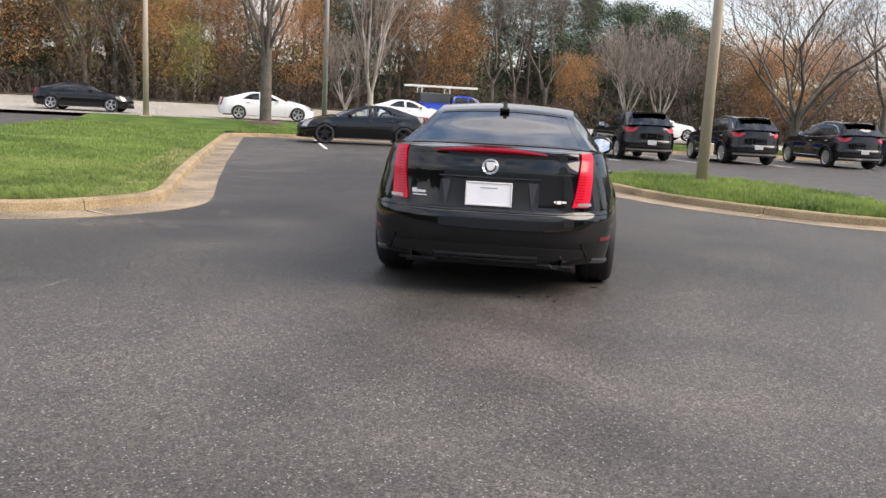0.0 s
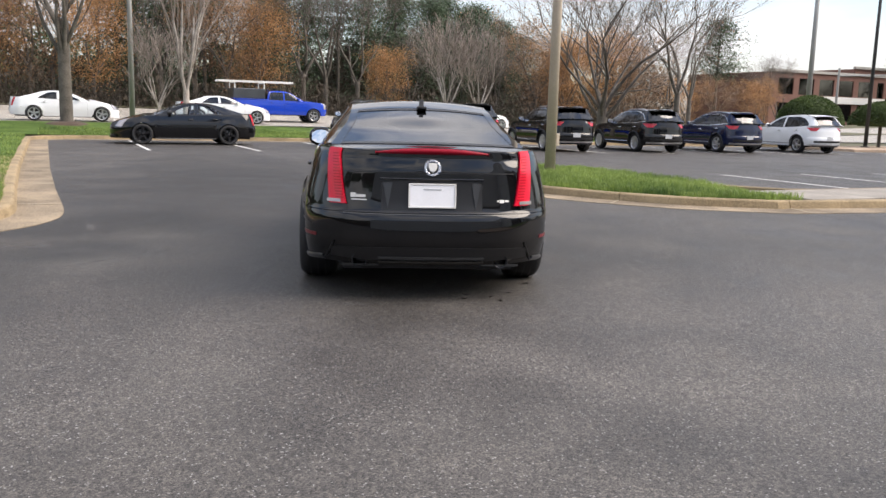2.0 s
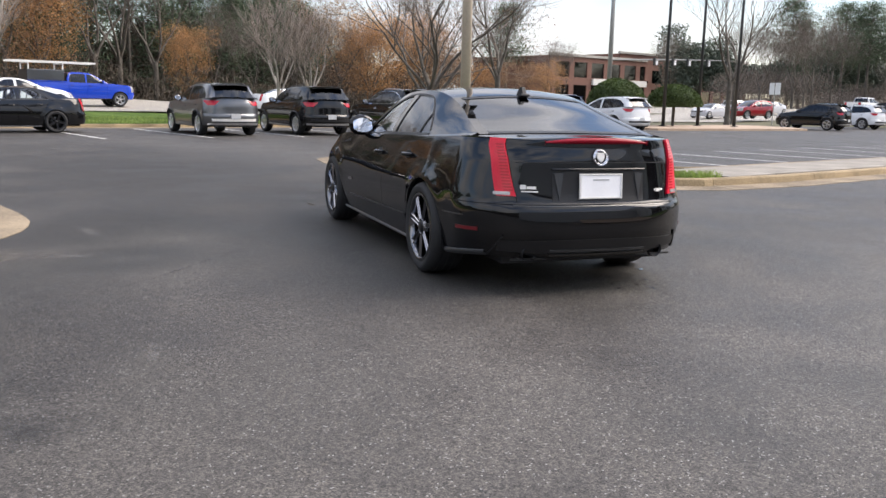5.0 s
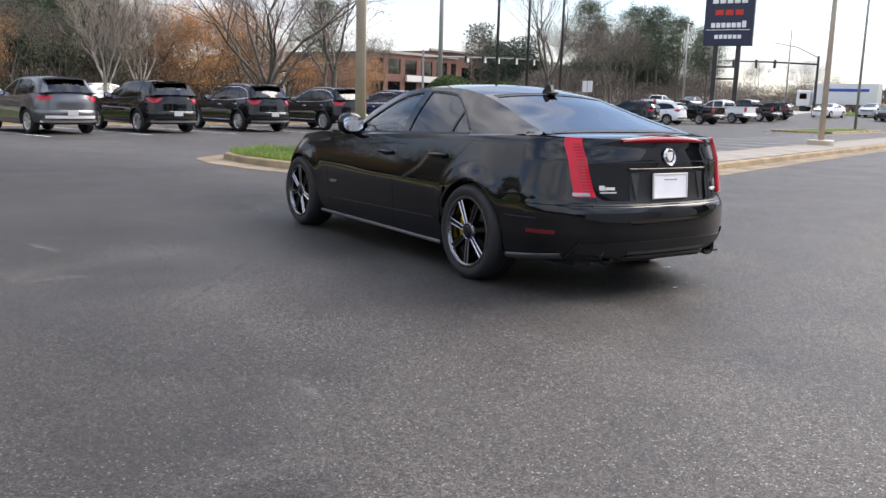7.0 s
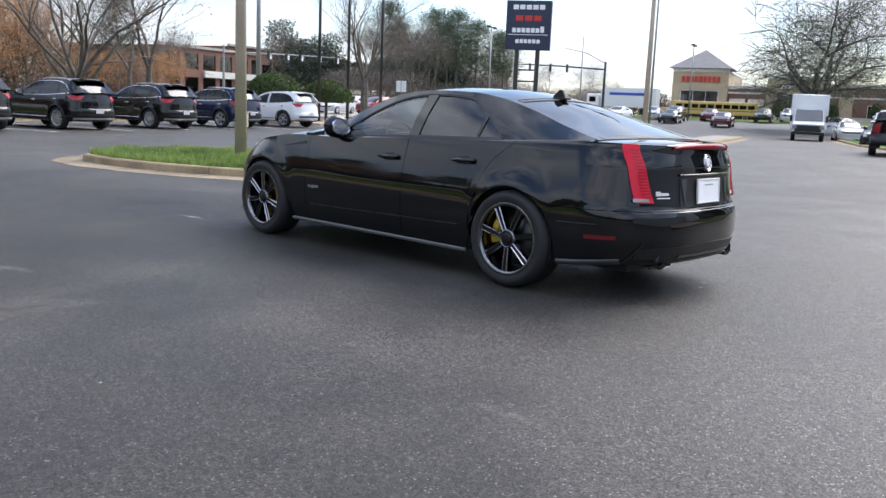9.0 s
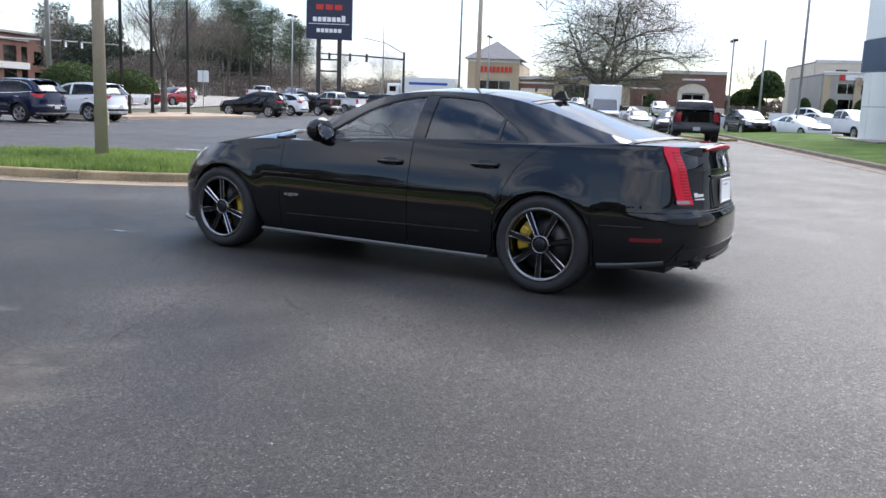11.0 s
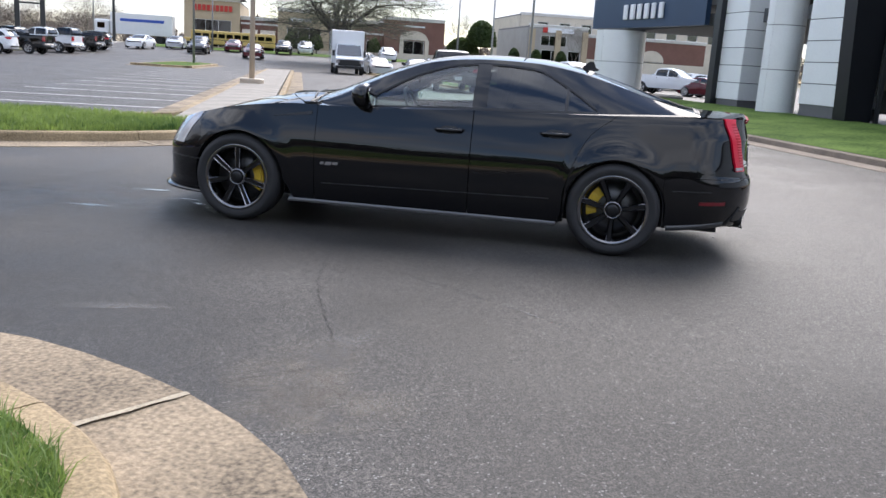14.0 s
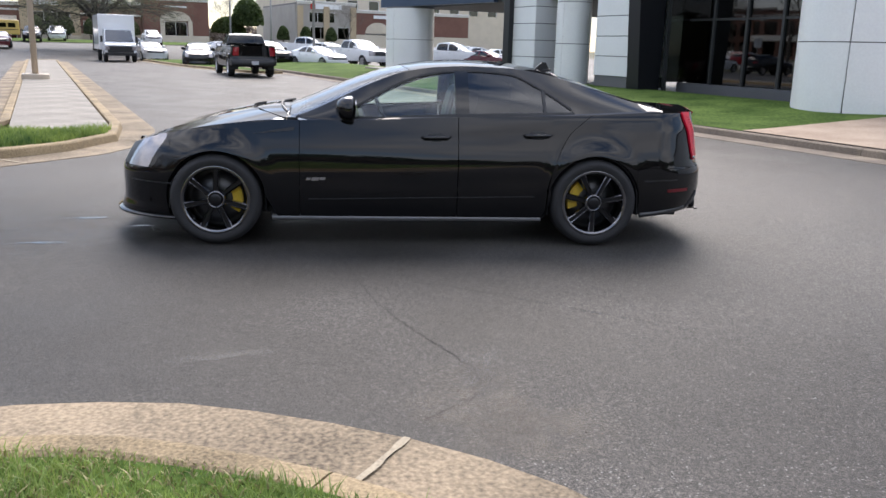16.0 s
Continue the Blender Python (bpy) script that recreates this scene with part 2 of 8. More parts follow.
    bp = n.new("ShaderNodeBump")
    bp.inputs["Strength"].default_value, bp.inputs["Distance"].default_value = 0.7, 0.006
    l.new(mixed, bp.inputs["Height"])
    l.new(bp.outputs[0], b.inputs["Normal"])
    return m


# an old damp stain, then darker and paler stretches of the lot: middle x, y, turn, half length, half width, depth
LOT_ZONES = [(-3.3, 2.6, 70, 1.9, 1.0, 0.45), (-2.0, 7.4, 105, 9.6, 3.2, 0.50), (-3.9, -0.4, 75, 2.6, 1.1, 0.28), (-0.3, 4.6, 100, 2.0, 1.3, 0.3), (1.6, -3.2, 25, 6.5, 3.4, -0.34), (-2.2, -3.4, 40, 2.6, 1.4, -0.12)]
M["asphalt"] = asphalt_mat("asphalt", (0.032, 0.0300, 0.0285), (0.064, 0.0601, 0.0565), 0.26, zones=LOT_ZONES)
M["road_surface"] = asphalt_mat("road_surface", (0.22, 0.205, 0.18), (0.31, 0.29, 0.26), 0.35)
M["kerb_concrete"] = surf("kerb_concrete", (0.170, 0.123, 0.064), 0.85, 0, 0.5, 1.6, 60, bump=0.5, tint=(0.275, 0.206, 0.118), piece=0.06)
M["gutter_concrete"] = surf("gutter_concrete", (0.118, 0.088, 0.056), 0.88, 0, 0.65, 1.1, 45, bump=0.7, tint=(0.225, 0.175, 0.116), piece=0.06)
M["joint_mortar"] = surf("joint_mortar", (0.34, 0.29, 0.21), 0.9, 0, 0.3, 6, 60, bump=0.4)
M["walk_concrete"] = surf("walk_concrete", (0.185, 0.165, 0.14), 0.85, 0, 0.3, 1.3, 45, bump=0.4, tint=(0.25, 0.228, 0.195), piece=0.07)
M["tan_paving"] = surf("tan_paving", (0.30, 0.205, 0.14), 0.85, 0, 0.2, 1.3, 45, bump=0.4, tint=(0.40, 0.31, 0.23))
M["turf"] = surf("turf", (0.036, 0.085, 0.015), 0.9, 0, 0.45, 0.8, 14, bump=0.8, tint=(0.085, 0.125, 0.032), spec=0.05)
M["verge"] = surf("verge", (0.05, 0.06, 0.02), 0.9, 0, 0.4, 0.3, 6, bump=0.6, tint=(0.09, 0.08, 0.04))
M["grass_blade"] = surf("grass_blade", (0.055, 0.155, 0.018), 0.55, 0, 0.45, 1.2, 8, tint=(0.15, 0.23, 0.035))
M["grass_fresh"] = surf("grass_fresh", (0.050, 0.150, 0.030), 0.55, 0, 0.5, 0.6, 9, tint=(0.22, 0.285, 0.072))
M["thatch"] = surf("thatch", (0.30, 0.24, 0.12), 0.8, 0, 0.4, 1.5, 20, tint=(0.42, 0.36, 0.19))
M["line_paint"] = surf("line_paint", (0.62, 0.61, 0.58), 0.7, 0, 0.2, 2.5, 40, bump=0.2)
M["pole_tan"] = surf("pole_tan", (0.46, 0.385, 0.30), 0.55, 0, 0.12, 2, 30, coat=0.1)
M["pole_dark"] = surf("pole_dark", (0.025, 0.027, 0.028), 0.45, 0, 0.12, 2, 30)
M["pole_grey"] = surf("pole_grey", (0.28, 0.28, 0.27), 0.5, 0.3, 0.12, 2, 30)
M["kerb_stained"] = surf("kerb_stained", (0.13, 0.10, 0.075), 0.85, 0, 0.35, 1.6, 45, bump=0.5, tint=(0.20, 0.16, 0.12), piece=0.08)
M["chip_grey"] = surf("chip_grey", (0.30, 0.29, 0.27), 0.8, 0, 0.2)
M["brick_red"] = surf("brick_red", (0.17, 0.085, 0.065), 0.85, 0, 0.2, 0.7, 12, bump=0.3)
M["stucco_tan"] = surf("stucco_tan", (0.45, 0.36, 0.24), 0.85, 0, 0.12, 0.6, 12, bump=0.3)
M["stucco_cream"] = surf("stucco_cream", (0.58, 0.52, 0.42), 0.85, 0, 0.12, 0.6, 12, bump=0.3)
M["stucco_grey"] = surf("stucco_grey", (0.36, 0.34, 0.31), 0.85, 0, 0.12, 0.6, 12, bump=0.3)
M["trim_white"] = surf("trim_white", (0.68, 0.67, 0.64), 0.6, 0, 0.06, 0.6, 12)
M["roof_grey"] = surf("roof_grey", (0.19, 0.18, 0.18), 0.8, 0, 0.15, 1, 20)
M["panel_white"] = surf("panel_white", (0.80, 0.81, 0.80), 0.35, 0.1, 0.05, 0.8, 20, piece=0.03)
M["panel_joint"] = surf("panel_joint", (0.12, 0.12, 0.12), 0.7, 0, 0.05)
M["panel_blue"] = surf("panel_blue", (0.03, 0.06, 0.115), 0.35, 0.2, 0.1, 0.8, 20)
M["panel_dark"] = surf("panel_dark", (0.008, 0.009, 0.012), 0.35, 0.1, 0.1, 0.8, 20)
M["soffit"] = surf("soffit", (0.09, 0.095, 0.10), 0.6, 0, 0.1, 0.8, 20)
M["sign_navy"] = surf("sign_navy", (0.012, 0.018, 0.05), 0.4, 0, 0.1, 0.8, 20)
M["sign_white"] = surf("sign_white", (0.78, 0.79, 0.8), 0.5, 0, 0.04)
M["sign_red"] = surf("sign_red", (0.5, 0.03, 0.02), 0.5, 0, 0.06)
M["bark"] = surf("bark", (0.062, 0.052, 0.042), 0.9, 0, 0.4, 3, 30, bump=0.9, tint=(0.115, 0.10, 0.083))
# darker copy of bark: backlit shade of the spreading tree put into the colour
M["bark_dark"] = surf("bark_dark", (0.024, 0.021, 0.018), 0.9, 0, 0.4, 3, 30, bump=0.9, tint=(0.046, 0.041, 0.036))
M["bark_pale"] = surf("bark_pale", (0.27, 0.235, 0.20), 0.85, 0, 0.3, 3, 30, bump=0.6, tint=(0.38, 0.34, 0.30))
M["twig"] = surf("twig", (0.085, 0.069, 0.058), 0.9, 0, 0.35, 3, 30, tint=(0.145, 0.12, 0.10))
M["twig_pale"] = surf("twig_pale", (0.24, 0.20, 0.17), 0.9, 0, 0.3, 3, 30)
M["leaf_russet"] = surf("leaf_russet", (0.19, 0.108, 0.066), 0.75, 0, 0.5, 0.35, 4, tint=(0.29, 0.185, 0.115))
M["leaf_ochre"] = surf("leaf_ochre", (0.32, 0.155, 0.062), 0.75, 0, 0.45, 0.35, 4, tint=(0.48, 0.275, 0.125))
M["leaf_spring"] = surf("leaf_spring", (0.30, 0.33, 0.12), 0.75, 0, 0.4, 0.7, 9, tint=(0.40, 0.40, 0.15))
M["needle"] = surf("needle", (0.030, 0.056, 0.030), 0.8, 0, 0.5, 0.4, 9, tint=(0.072, 0.105, 0.056))
M["leaf_green"] = surf("leaf_green", (0.03, 0.06, 0.015), 0.7, 0, 0.45, 0.9, 9, tint=(0.06, 0.09, 0.025))
M["brush"] = surf("brush", (0.045, 0.037, 0.029), 0.9, 0, 0.5, 0.25, 2, tint=(0.10, 0.080, 0.060))
# darker copy of brush: shade under the trees put into the colour
M["undergrowth"] = surf("undergrowth", (0.030, 0.026, 0.020), 0.95, 0, 0.5, 0.4, 3, tint=(0.075, 0.058, 0.042))


def leafy(key, amount=0.4):
    """Lets light through thin leaves: part of the surface becomes translucent in the leaf's own colour."""
    nt = M[key].node_tree
    b, out = nt.nodes["Principled BSDF"], nt.nodes["Material Output"]
    tl, mx = nt.nodes.new("ShaderNodeBsdfTranslucent"), nt.nodes.new("ShaderNodeMixShader")
    nt.links.new(b.inputs["Base Color"].links[0].from_socket, tl.inputs["Color"])
    mx.inputs[0].default_value = amount
    nt.links.new(b.outputs[0], mx.inputs[1])
    nt.links.new(tl.outputs[0], mx.inputs[2])
    nt.links.new(mx.outputs[0], out.inputs["Surface"])


for key in ("leaf_russet", "leaf_ochre", "leaf_spring", "leaf_green", "grass_blade", "grass_fresh"):
    leafy(key)
M["brake_bar"] = surf("brake_bar", (0.24, 0.003, 0.014), 0.4, 0, 0.1, 30, 300, spec=0.2)
# paler, greyer copies of brush and needle: distance haze put into the colour
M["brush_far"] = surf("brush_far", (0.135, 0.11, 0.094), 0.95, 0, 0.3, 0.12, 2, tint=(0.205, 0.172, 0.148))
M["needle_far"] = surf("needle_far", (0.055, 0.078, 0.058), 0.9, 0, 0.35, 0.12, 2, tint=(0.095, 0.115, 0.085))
M["leaf_haze"] = surf("leaf_haze", (0.105, 0.115, 0.072), 0.8, 0, 0.3, 0.7, 9, tint=(0.17, 0.175, 0.115))
leafy("leaf_haze")
M["mulch"] = surf("mulch", (0.07, 0.045, 0.03), 0.95, 0, 0.4, 2, 30, bump=0.8)
M["bus_yellow"] = surf("bus_yellow", (0.55, 0.38, 0.12), 0.4, 0, 0.08)


# ---- geometry helpers ----
def mesh_of(name, verts, faces, mat, smooth=False):
    me = bpy.data.meshes.new(name)
    me.from_pydata([tuple(v) for v in verts], [], faces)
    if mat:
        me.materials.append(mat)
    if smooth:
        me.shade_smooth()
    me.validate()
    return me


def thing(name, label, category, group="", m=None, kind=""):
    ob = new(name)
    ob.empty_display_size = 0.2
    if m is not None:
        ob.matrix_basis = m
    return tagged(ob, label, category, group, kind)


def part(name, bm, mat, parent, label="", smooth=False):
    """One mesh object under a thing or part. bm: a bmesh, or (verts, faces)."""
    if isinstance(bm, tuple):
        me = mesh_of(name, bm[0], bm[1], mat, smooth)
    else:
        me = bpy.data.meshes.new(name)
        bm.to_mesh(me)
        bm.free()
        me.materials.append(mat)
        if smooth:
            me.shade_smooth()
    ob = new(name, me)
    if parent is not None:
        ob.parent = parent
    return tagged(ob, label)


def solo(name, bm, mat, label, category, group="", kind="", m=None, smooth=False):
    """A thing made of a single mesh."""
    ob = part(name, bm, mat, None, "", smooth)
    if m is not None:
        ob.matrix_basis = m
    return tagged(ob, label, category, group, kind)


def merge(*pieces):
    V, F = [], []
    for v, f in pieces:
        k = len(V)
        V += [tuple(p) for p in v]
        F += [tuple(i + k for i in q) for q in f]
    return V, F


def moved(vf, m):
    return [tuple(m @ Vector(p)) for p in vf[0]], vf[1]


def box(x0, y0, z0, x1, y1, z1, bevel=0.0):
    if bevel <= 0:
        v = [(x, y, z) for z in (z0, z1) for y in (y0, y1) for x in (x0, x1)]
        return v, [(0, 2, 3, 1), (4, 5, 7, 6), (0, 1, 5, 4), (2, 6, 7, 3), (0, 4, 6, 2), (1, 3, 7, 5)]
    bm = bmesh.new()
    bmesh.ops.create_cube(bm, size=1)
    for p in bm.verts:
        p.co = ((x0 + x1) / 2 + p.co.x * (x1 - x0), (y0 + y1) / 2 + p.co.y * (y1 - y0), (z0 + z1) / 2 + p.co.z * (z1 - z0))
    bmesh.ops.bevel(bm, geom=bm.edges[:], offset=bevel, segments=2, affect="EDGES", profile=0.5)
    bm.verts.index_update()
    out = [tuple(p.co) for p in bm.verts], [tuple(q.index for q in f.verts) for f in bm.faces]
    bm.free()
    return out


def lathe(profile, n=32, axis="z", full=True):
    """A turned solid. profile: (radius, along) pairs."""
    V, F = [], []
    k = len(profile)
    for i in range(n):
        a = 2 * math.pi * i / n
        for r, h in profile:
            c, s = r * math.cos(a), r * math.sin(a)
            V.append((c, s, h) if axis == "z" else (h, c, s))
    for i in range(n):
        j = (i + 1) % n
        for q in range(k - 1):
            f = (i * k + q, j * k + q, j * k + q + 1, i * k + q + 1)
            F.append(f if axis == "z" else f)
    return V, F


def tube(points, radii, n=8, cap=True):
    """A round bar along points."""
    V, F = [], []
    pts = [Vector(p) for p in points]
    if not hasattr(radii, "__len__"):
        radii = [radii] * len(pts)
    for i, p in enumerate(pts):
        d = (pts[min(i + 1, len(pts) - 1)] - pts[max(i - 1, 0)]).normalized()
        up = Vector((0, 0, 1)) if abs(d.z) < 0.9 else Vector((1, 0, 0))
        a = d.cross(up).normalized()
        b = a.cross(d)
        for k in range(n):
            t = 2 * math.pi * k / n
            V.append(p + (a * math.cos(t) + b * math.sin(t)) * radii[i])
    for i in range(len(pts) - 1):
        for k in range(n):
            q = (k + 1) % n
            F.append((i * n + k, i * n + q, (i + 1) * n + q, (i + 1) * n + k))
    if cap:
        F.append(tuple(range(n - 1, -1, -1)))
        F.append(tuple(range((len(pts) - 1) * n, len(pts) * n)))
    return V, F


def grid_faces(nu, nv, k=0, flip=False):
    F = []
    for i in range(nu - 1):
        for j in range(nv - 1):
            q = (k + i * nv + j, k + (i + 1) * nv + j, k + (i + 1) * nv + j + 1, k + i * nv + j + 1)
            F.append(q[::-1] if flip else q)
    return F


def shell(P, thick=0.012, flip=False):
    """A panel from a grid of points P[nu][nv], with edges turned inwards by thick."""
    nu, nv = len(P), len(P[0])
    A = np.array([[tuple(p) for p in r] for r in P], float)
    du, dv = np.gradient(A, axis=0), np.gradient(A, axis=1)
    N = np.cross(du, dv)
    ln = np.linalg.norm(N, axis=2, keepdims=True)
    N = N / np.maximum(ln, 1e-9)
    if flip:
        N = -N
    V = [tuple(p) for r in A for p in r]
    F = grid_faces(nu, nv, 0, flip)
    ring = [(i, 0) for i in range(nu)] + [(nu - 1, j) for j in range(1, nv)] + [(i, nv - 1) for i in range(nu - 2, -1, -1)] + [(0, j) for j in range(nv - 2, 0, -1)]
    k, n = len(V), len(ring)
    lead = 0.0008
    V += [tuple(A[i, j] - N[i, j] * lead) for i, j in ring] + [tuple(A[i, j] - N[i, j] * thick) for i, j in ring]
    for q in range(n):
        p = (q + 1) % n
        f = (k + q, k + p, k + n + p, k + n + q)
        F.append(f[::-1] if not flip else f)
    return V, F


def smooth_fn(*pts):
    """A smooth curve through (x, value) points, without overshoot."""
    pts = sorted(pts)
    X, Y = np.array([p[0] for p in pts], float), np.array([p[1] for p in pts], float)
    h = np.diff(X)
    d = np.diff(Y) / h
    g = np.zeros(len(X))
    for i in range(1, len(X) - 1):
        if d[i - 1] * d[i] > 0:
            a, b = 2 * h[i] + h[i - 1], h[i] + 2 * h[i - 1]
            g[i] = (a + b) / (a / d[i - 1] + b / d[i])
    g[0], g[-1] = d[0], d[-1]

    def fn(x):
        if x <= X[0]:
            return float(Y[0])
        if x >= X[-1]:
            return float(Y[-1])
        i = int(np.searchsorted(X, x) - 1)
        t = (x - X[i]) / h[i]
        return float((2 * t**3 - 3 * t**2 + 1) * Y[i] + (t**3 - 2 * t**2 + t) * h[i] * g[i] + (3 * t**2 - 2 * t**3) * Y[i + 1] + (t**3 - t**2) * h[i] * g[i + 1])
    return fn


TURN = 19.27                                   # the lot's grid is turned by this against the black sedan
CU, SU = math.cos(radians(TURN)), math.sin(radians(TURN))


def uv(u, v, z=0.0):
    """A place in the lot's own grid: u along the aisle, v across it."""
    return (u * CU - v * SU, u * SU + v * CU, z)


def lot(u, v, z=0.0, turn=0.0):
    return pose(*uv(u, v, z), 0, 0, TURN + turn)


# ---- vehicles ----
def sedan_spec(**over):
    """The long black sedan; rear axle at the origin, y ahead."""
    S = dict(
        wb=2.88, hub=0.34, tyre=0.34, tyre_w=0.26, rim=0.250, track=0.80, arch=0.368, sill=0.215, bump_lo_f=0.2, bump_lo_r=0.26,
        Rf=0.72, Rr=0.50, pf=2.0, pr=2.0, q=3.0, bump_top_f=0.56, bump_top_r=0.615,
        nose=smooth_fn((0.18, 3.73), (0.24, 3.72), (0.30, 3.70), (0.50, 3.70), (0.62, 3.65), (0.75, 3.56), (0.86, 3.42)),
        tail=smooth_fn((0.2, -0.95), (0.30, -1.015), (0.45, -1.052), (0.575, -1.044), (0.645, -1.006), (0.82, -0.986), (0.885, -0.984), (0.95, -0.969), (1.0, -0.957), (1.03, -0.958), (1.06, -0.95)),
        wide=smooth_fn((-1.1, 0.84), (-0.5, 0.888), (0.0, 0.918), (0.6, 0.918), (1.4, 0.915), (2.3, 0.917), (2.88, 0.92), (3.3, 0.90), (3.9, 0.85)),
        prof=smooth_fn((0.15, 0.93), (0.22, 0.955), (0.32, 0.978), (0.45, 0.994), (0.58, 1.0), (0.66, 0.996), (0.72, 0.985), (0.79, 0.967), (0.86, 0.947), (0.93, 0.926), (1.0, 0.902), (1.06, 0.86)),
        top=smooth_fn((3.9, 0.62), (3.62, 0.69), (3.40, 0.765), (3.23, 0.815), (2.81, 0.90), (2.39, 0.938), (2.2, 0.937), (1.83, 0.944), (1.1, 0.978), (0.1, 1.01), (-0.3, 1.03), (-0.6, 1.043), (-0.9, 1.035), (-1.0, 1.03)),
        edge=smooth_fn((2.32, 0.945), (2.15, 1.01), (1.98, 1.09), (1.7, 1.22), (1.45, 1.305), (1.2, 1.342), (0.97, 1.352), (0.67, 1.345), (0.4, 1.31), (0.1, 1.235), (-0.2, 1.145), (-0.57, 1.047)),
        base=smooth_fn((2.35, 0.70), (1.9, 0.80), (1.5, 0.825), (0.9, 0.83), (0.3, 0.82), (0.0, 0.81), (-0.3, 0.785), (-0.6, 0.755)),
        rail=smooth_fn((2.35, 0.70), (1.9, 0.655), (1.5, 0.59), (1.0, 0.57), (0.5, 0.56), (0.1, 0.58), (-0.3, 0.655), (-0.6, 0.705)),
        bow=smooth_fn((2.35, 0.18), (1.9, 0.13), (1.45, 0.07), (1.0, 0.0), (0.3, -0.02), (-0.2, -0.04), (-0.6, -0.06)),
        crown=smooth_fn((2.35, 0.03), (1.6, 0.03), (1.0, 0.04), (0.3, 0.035), (-0.3, 0.02), (-0.6, 0.012)),
        dlo=smooth_fn((1.92, 0.985), (1.72, 1.10), (1.54, 1.195), (1.29, 1.278), (1.07, 1.307), (0.95, 1.31), (0.66, 1.292), (0.41, 1.18), (0.16, 1.02)),
        y_ws=(2.33, 1.42), y_roof=(1.42, 0.30), y_bl=(0.30, -0.55), y_win=(1.9, 0.17), y_b=(1.09, 0.985), y_q=0.40,
        hood_crown=0.07, deck_crown=0.02, hood_y=2.36,
        door_f=(2.26, 1.07), door_r=((0.40, 0.0), (0.30, 0.3), (0.21, 0.6), (0.09, 0.85), (0.03, 1.0)),
        lamp_s=(2.49, 2.625, 2.36, 2.488), lamp_z=(0.665, 1.035), head_s=(0.36, 0.60), head_z=(0.55, 0.80), rear="deck")
    S.update(over)
    return S


def suv_spec(**over):
    S = sedan_spec(
        wb=2.70, hub=0.36, tyre=0.36, tyre_w=0.23, rim=0.25, track=0.80, arch=0.40, sill=0.30, bump_lo_f=0.26, bump_lo_r=0.33,
        Rf=0.7, Rr=0.48, bump_top_f=0.68, bump_top_r=0.70,
        nose=smooth_fn((0.25, 3.52), (0.5, 3.58), (0.75, 3.55), (0.95, 3.45), (1.02, 3.36)),
        tail=smooth_fn((0.3, -0.84), (0.45, -0.92), (0.62, -0.94), (0.70, -0.90), (0.95, -0.88), (1.15, -0.83), (1.2, -0.82)),
        wide=smooth_fn((-1.0, 0.88), (-0.5, 0.925), (0.0, 0.935), (1.3, 0.925), (2.7, 0.93), (3.2, 0.90), (3.6, 0.86)),
        prof=smooth_fn((0.2, 0.95), (0.35, 0.98), (0.55, 1.0), (0.75, 0.998), (0.9, 0.985), (1.02, 0.955), (1.12, 0.92), (1.2, 0.88)),
        top=smooth_fn((3.6, 0.80), (3.3, 0.93), (2.9, 1.0), (2.3, 1.05), (1.9, 1.06), (1.0, 1.07), (0.2, 1.10), (-0.4, 1.15), (-0.8, 1.17), (-1.0, 1.17)),
        edge=smooth_fn((2.25, 1.06), (1.9, 1.25), (1.5, 1.45), (1.15, 1.56), (0.7, 1.605), (0.2, 1.61), (-0.25, 1.585), (-0.45, 1.545), (-0.58, 1.45), (-0.72, 1.31), (-0.85, 1.185)),
        base=smooth_fn((2.3, 0.76), (1.9, 0.83), (1.0, 0.86), (0.0, 0.85), (-0.5, 0.82), (-0.9, 0.76)),
        rail=smooth_fn((2.3, 0.76), (1.9, 0.73), (1.4, 0.66), (0.7, 0.64), (0.0, 0.63), (-0.5, 0.62), (-0.75, 0.66), (-0.9, 0.74)),
        bow=smooth_fn((2.3, 0.25), (1.4, 0.12), (0.7, 0.0), (-0.3, -0.03), (-0.9, -0.10)),
        crown=smooth_fn((2.3, 0.03), (1.0, 0.04), (-0.3, 0.04), (-0.9, 0.01)),
        dlo=smooth_fn((1.9, 1.12), (1.6, 1.33), (1.3, 1.46), (0.9, 1.53), (0.3, 1.54), (-0.15, 1.47), (-0.38, 1.34), (-0.52, 1.22)),
        y_ws=(2.26, 1.2), y_roof=(1.2, -0.45), y_bl=(-0.45, -0.84), y_win=(1.88, -0.5), y_b=(0.98, 0.88), y_q=0.02,
        hood_crown=0.06, deck_crown=0.0, hood_y=2.28,
        door_f=(2.1, 0.96), door_r=((0.42, 0.0), (0.3, 0.3), (0.15, 0.6), (0.06, 0.85), (0.02, 1.0)),
        lamp_s=(2.36, 2.60, 2.12, 2.74), lamp_z=(0.95, 1.09), head_s=(0.3, 0.68), head_z=(0.78, 0.88), rear="hatch")
    S.update(over)
    return S


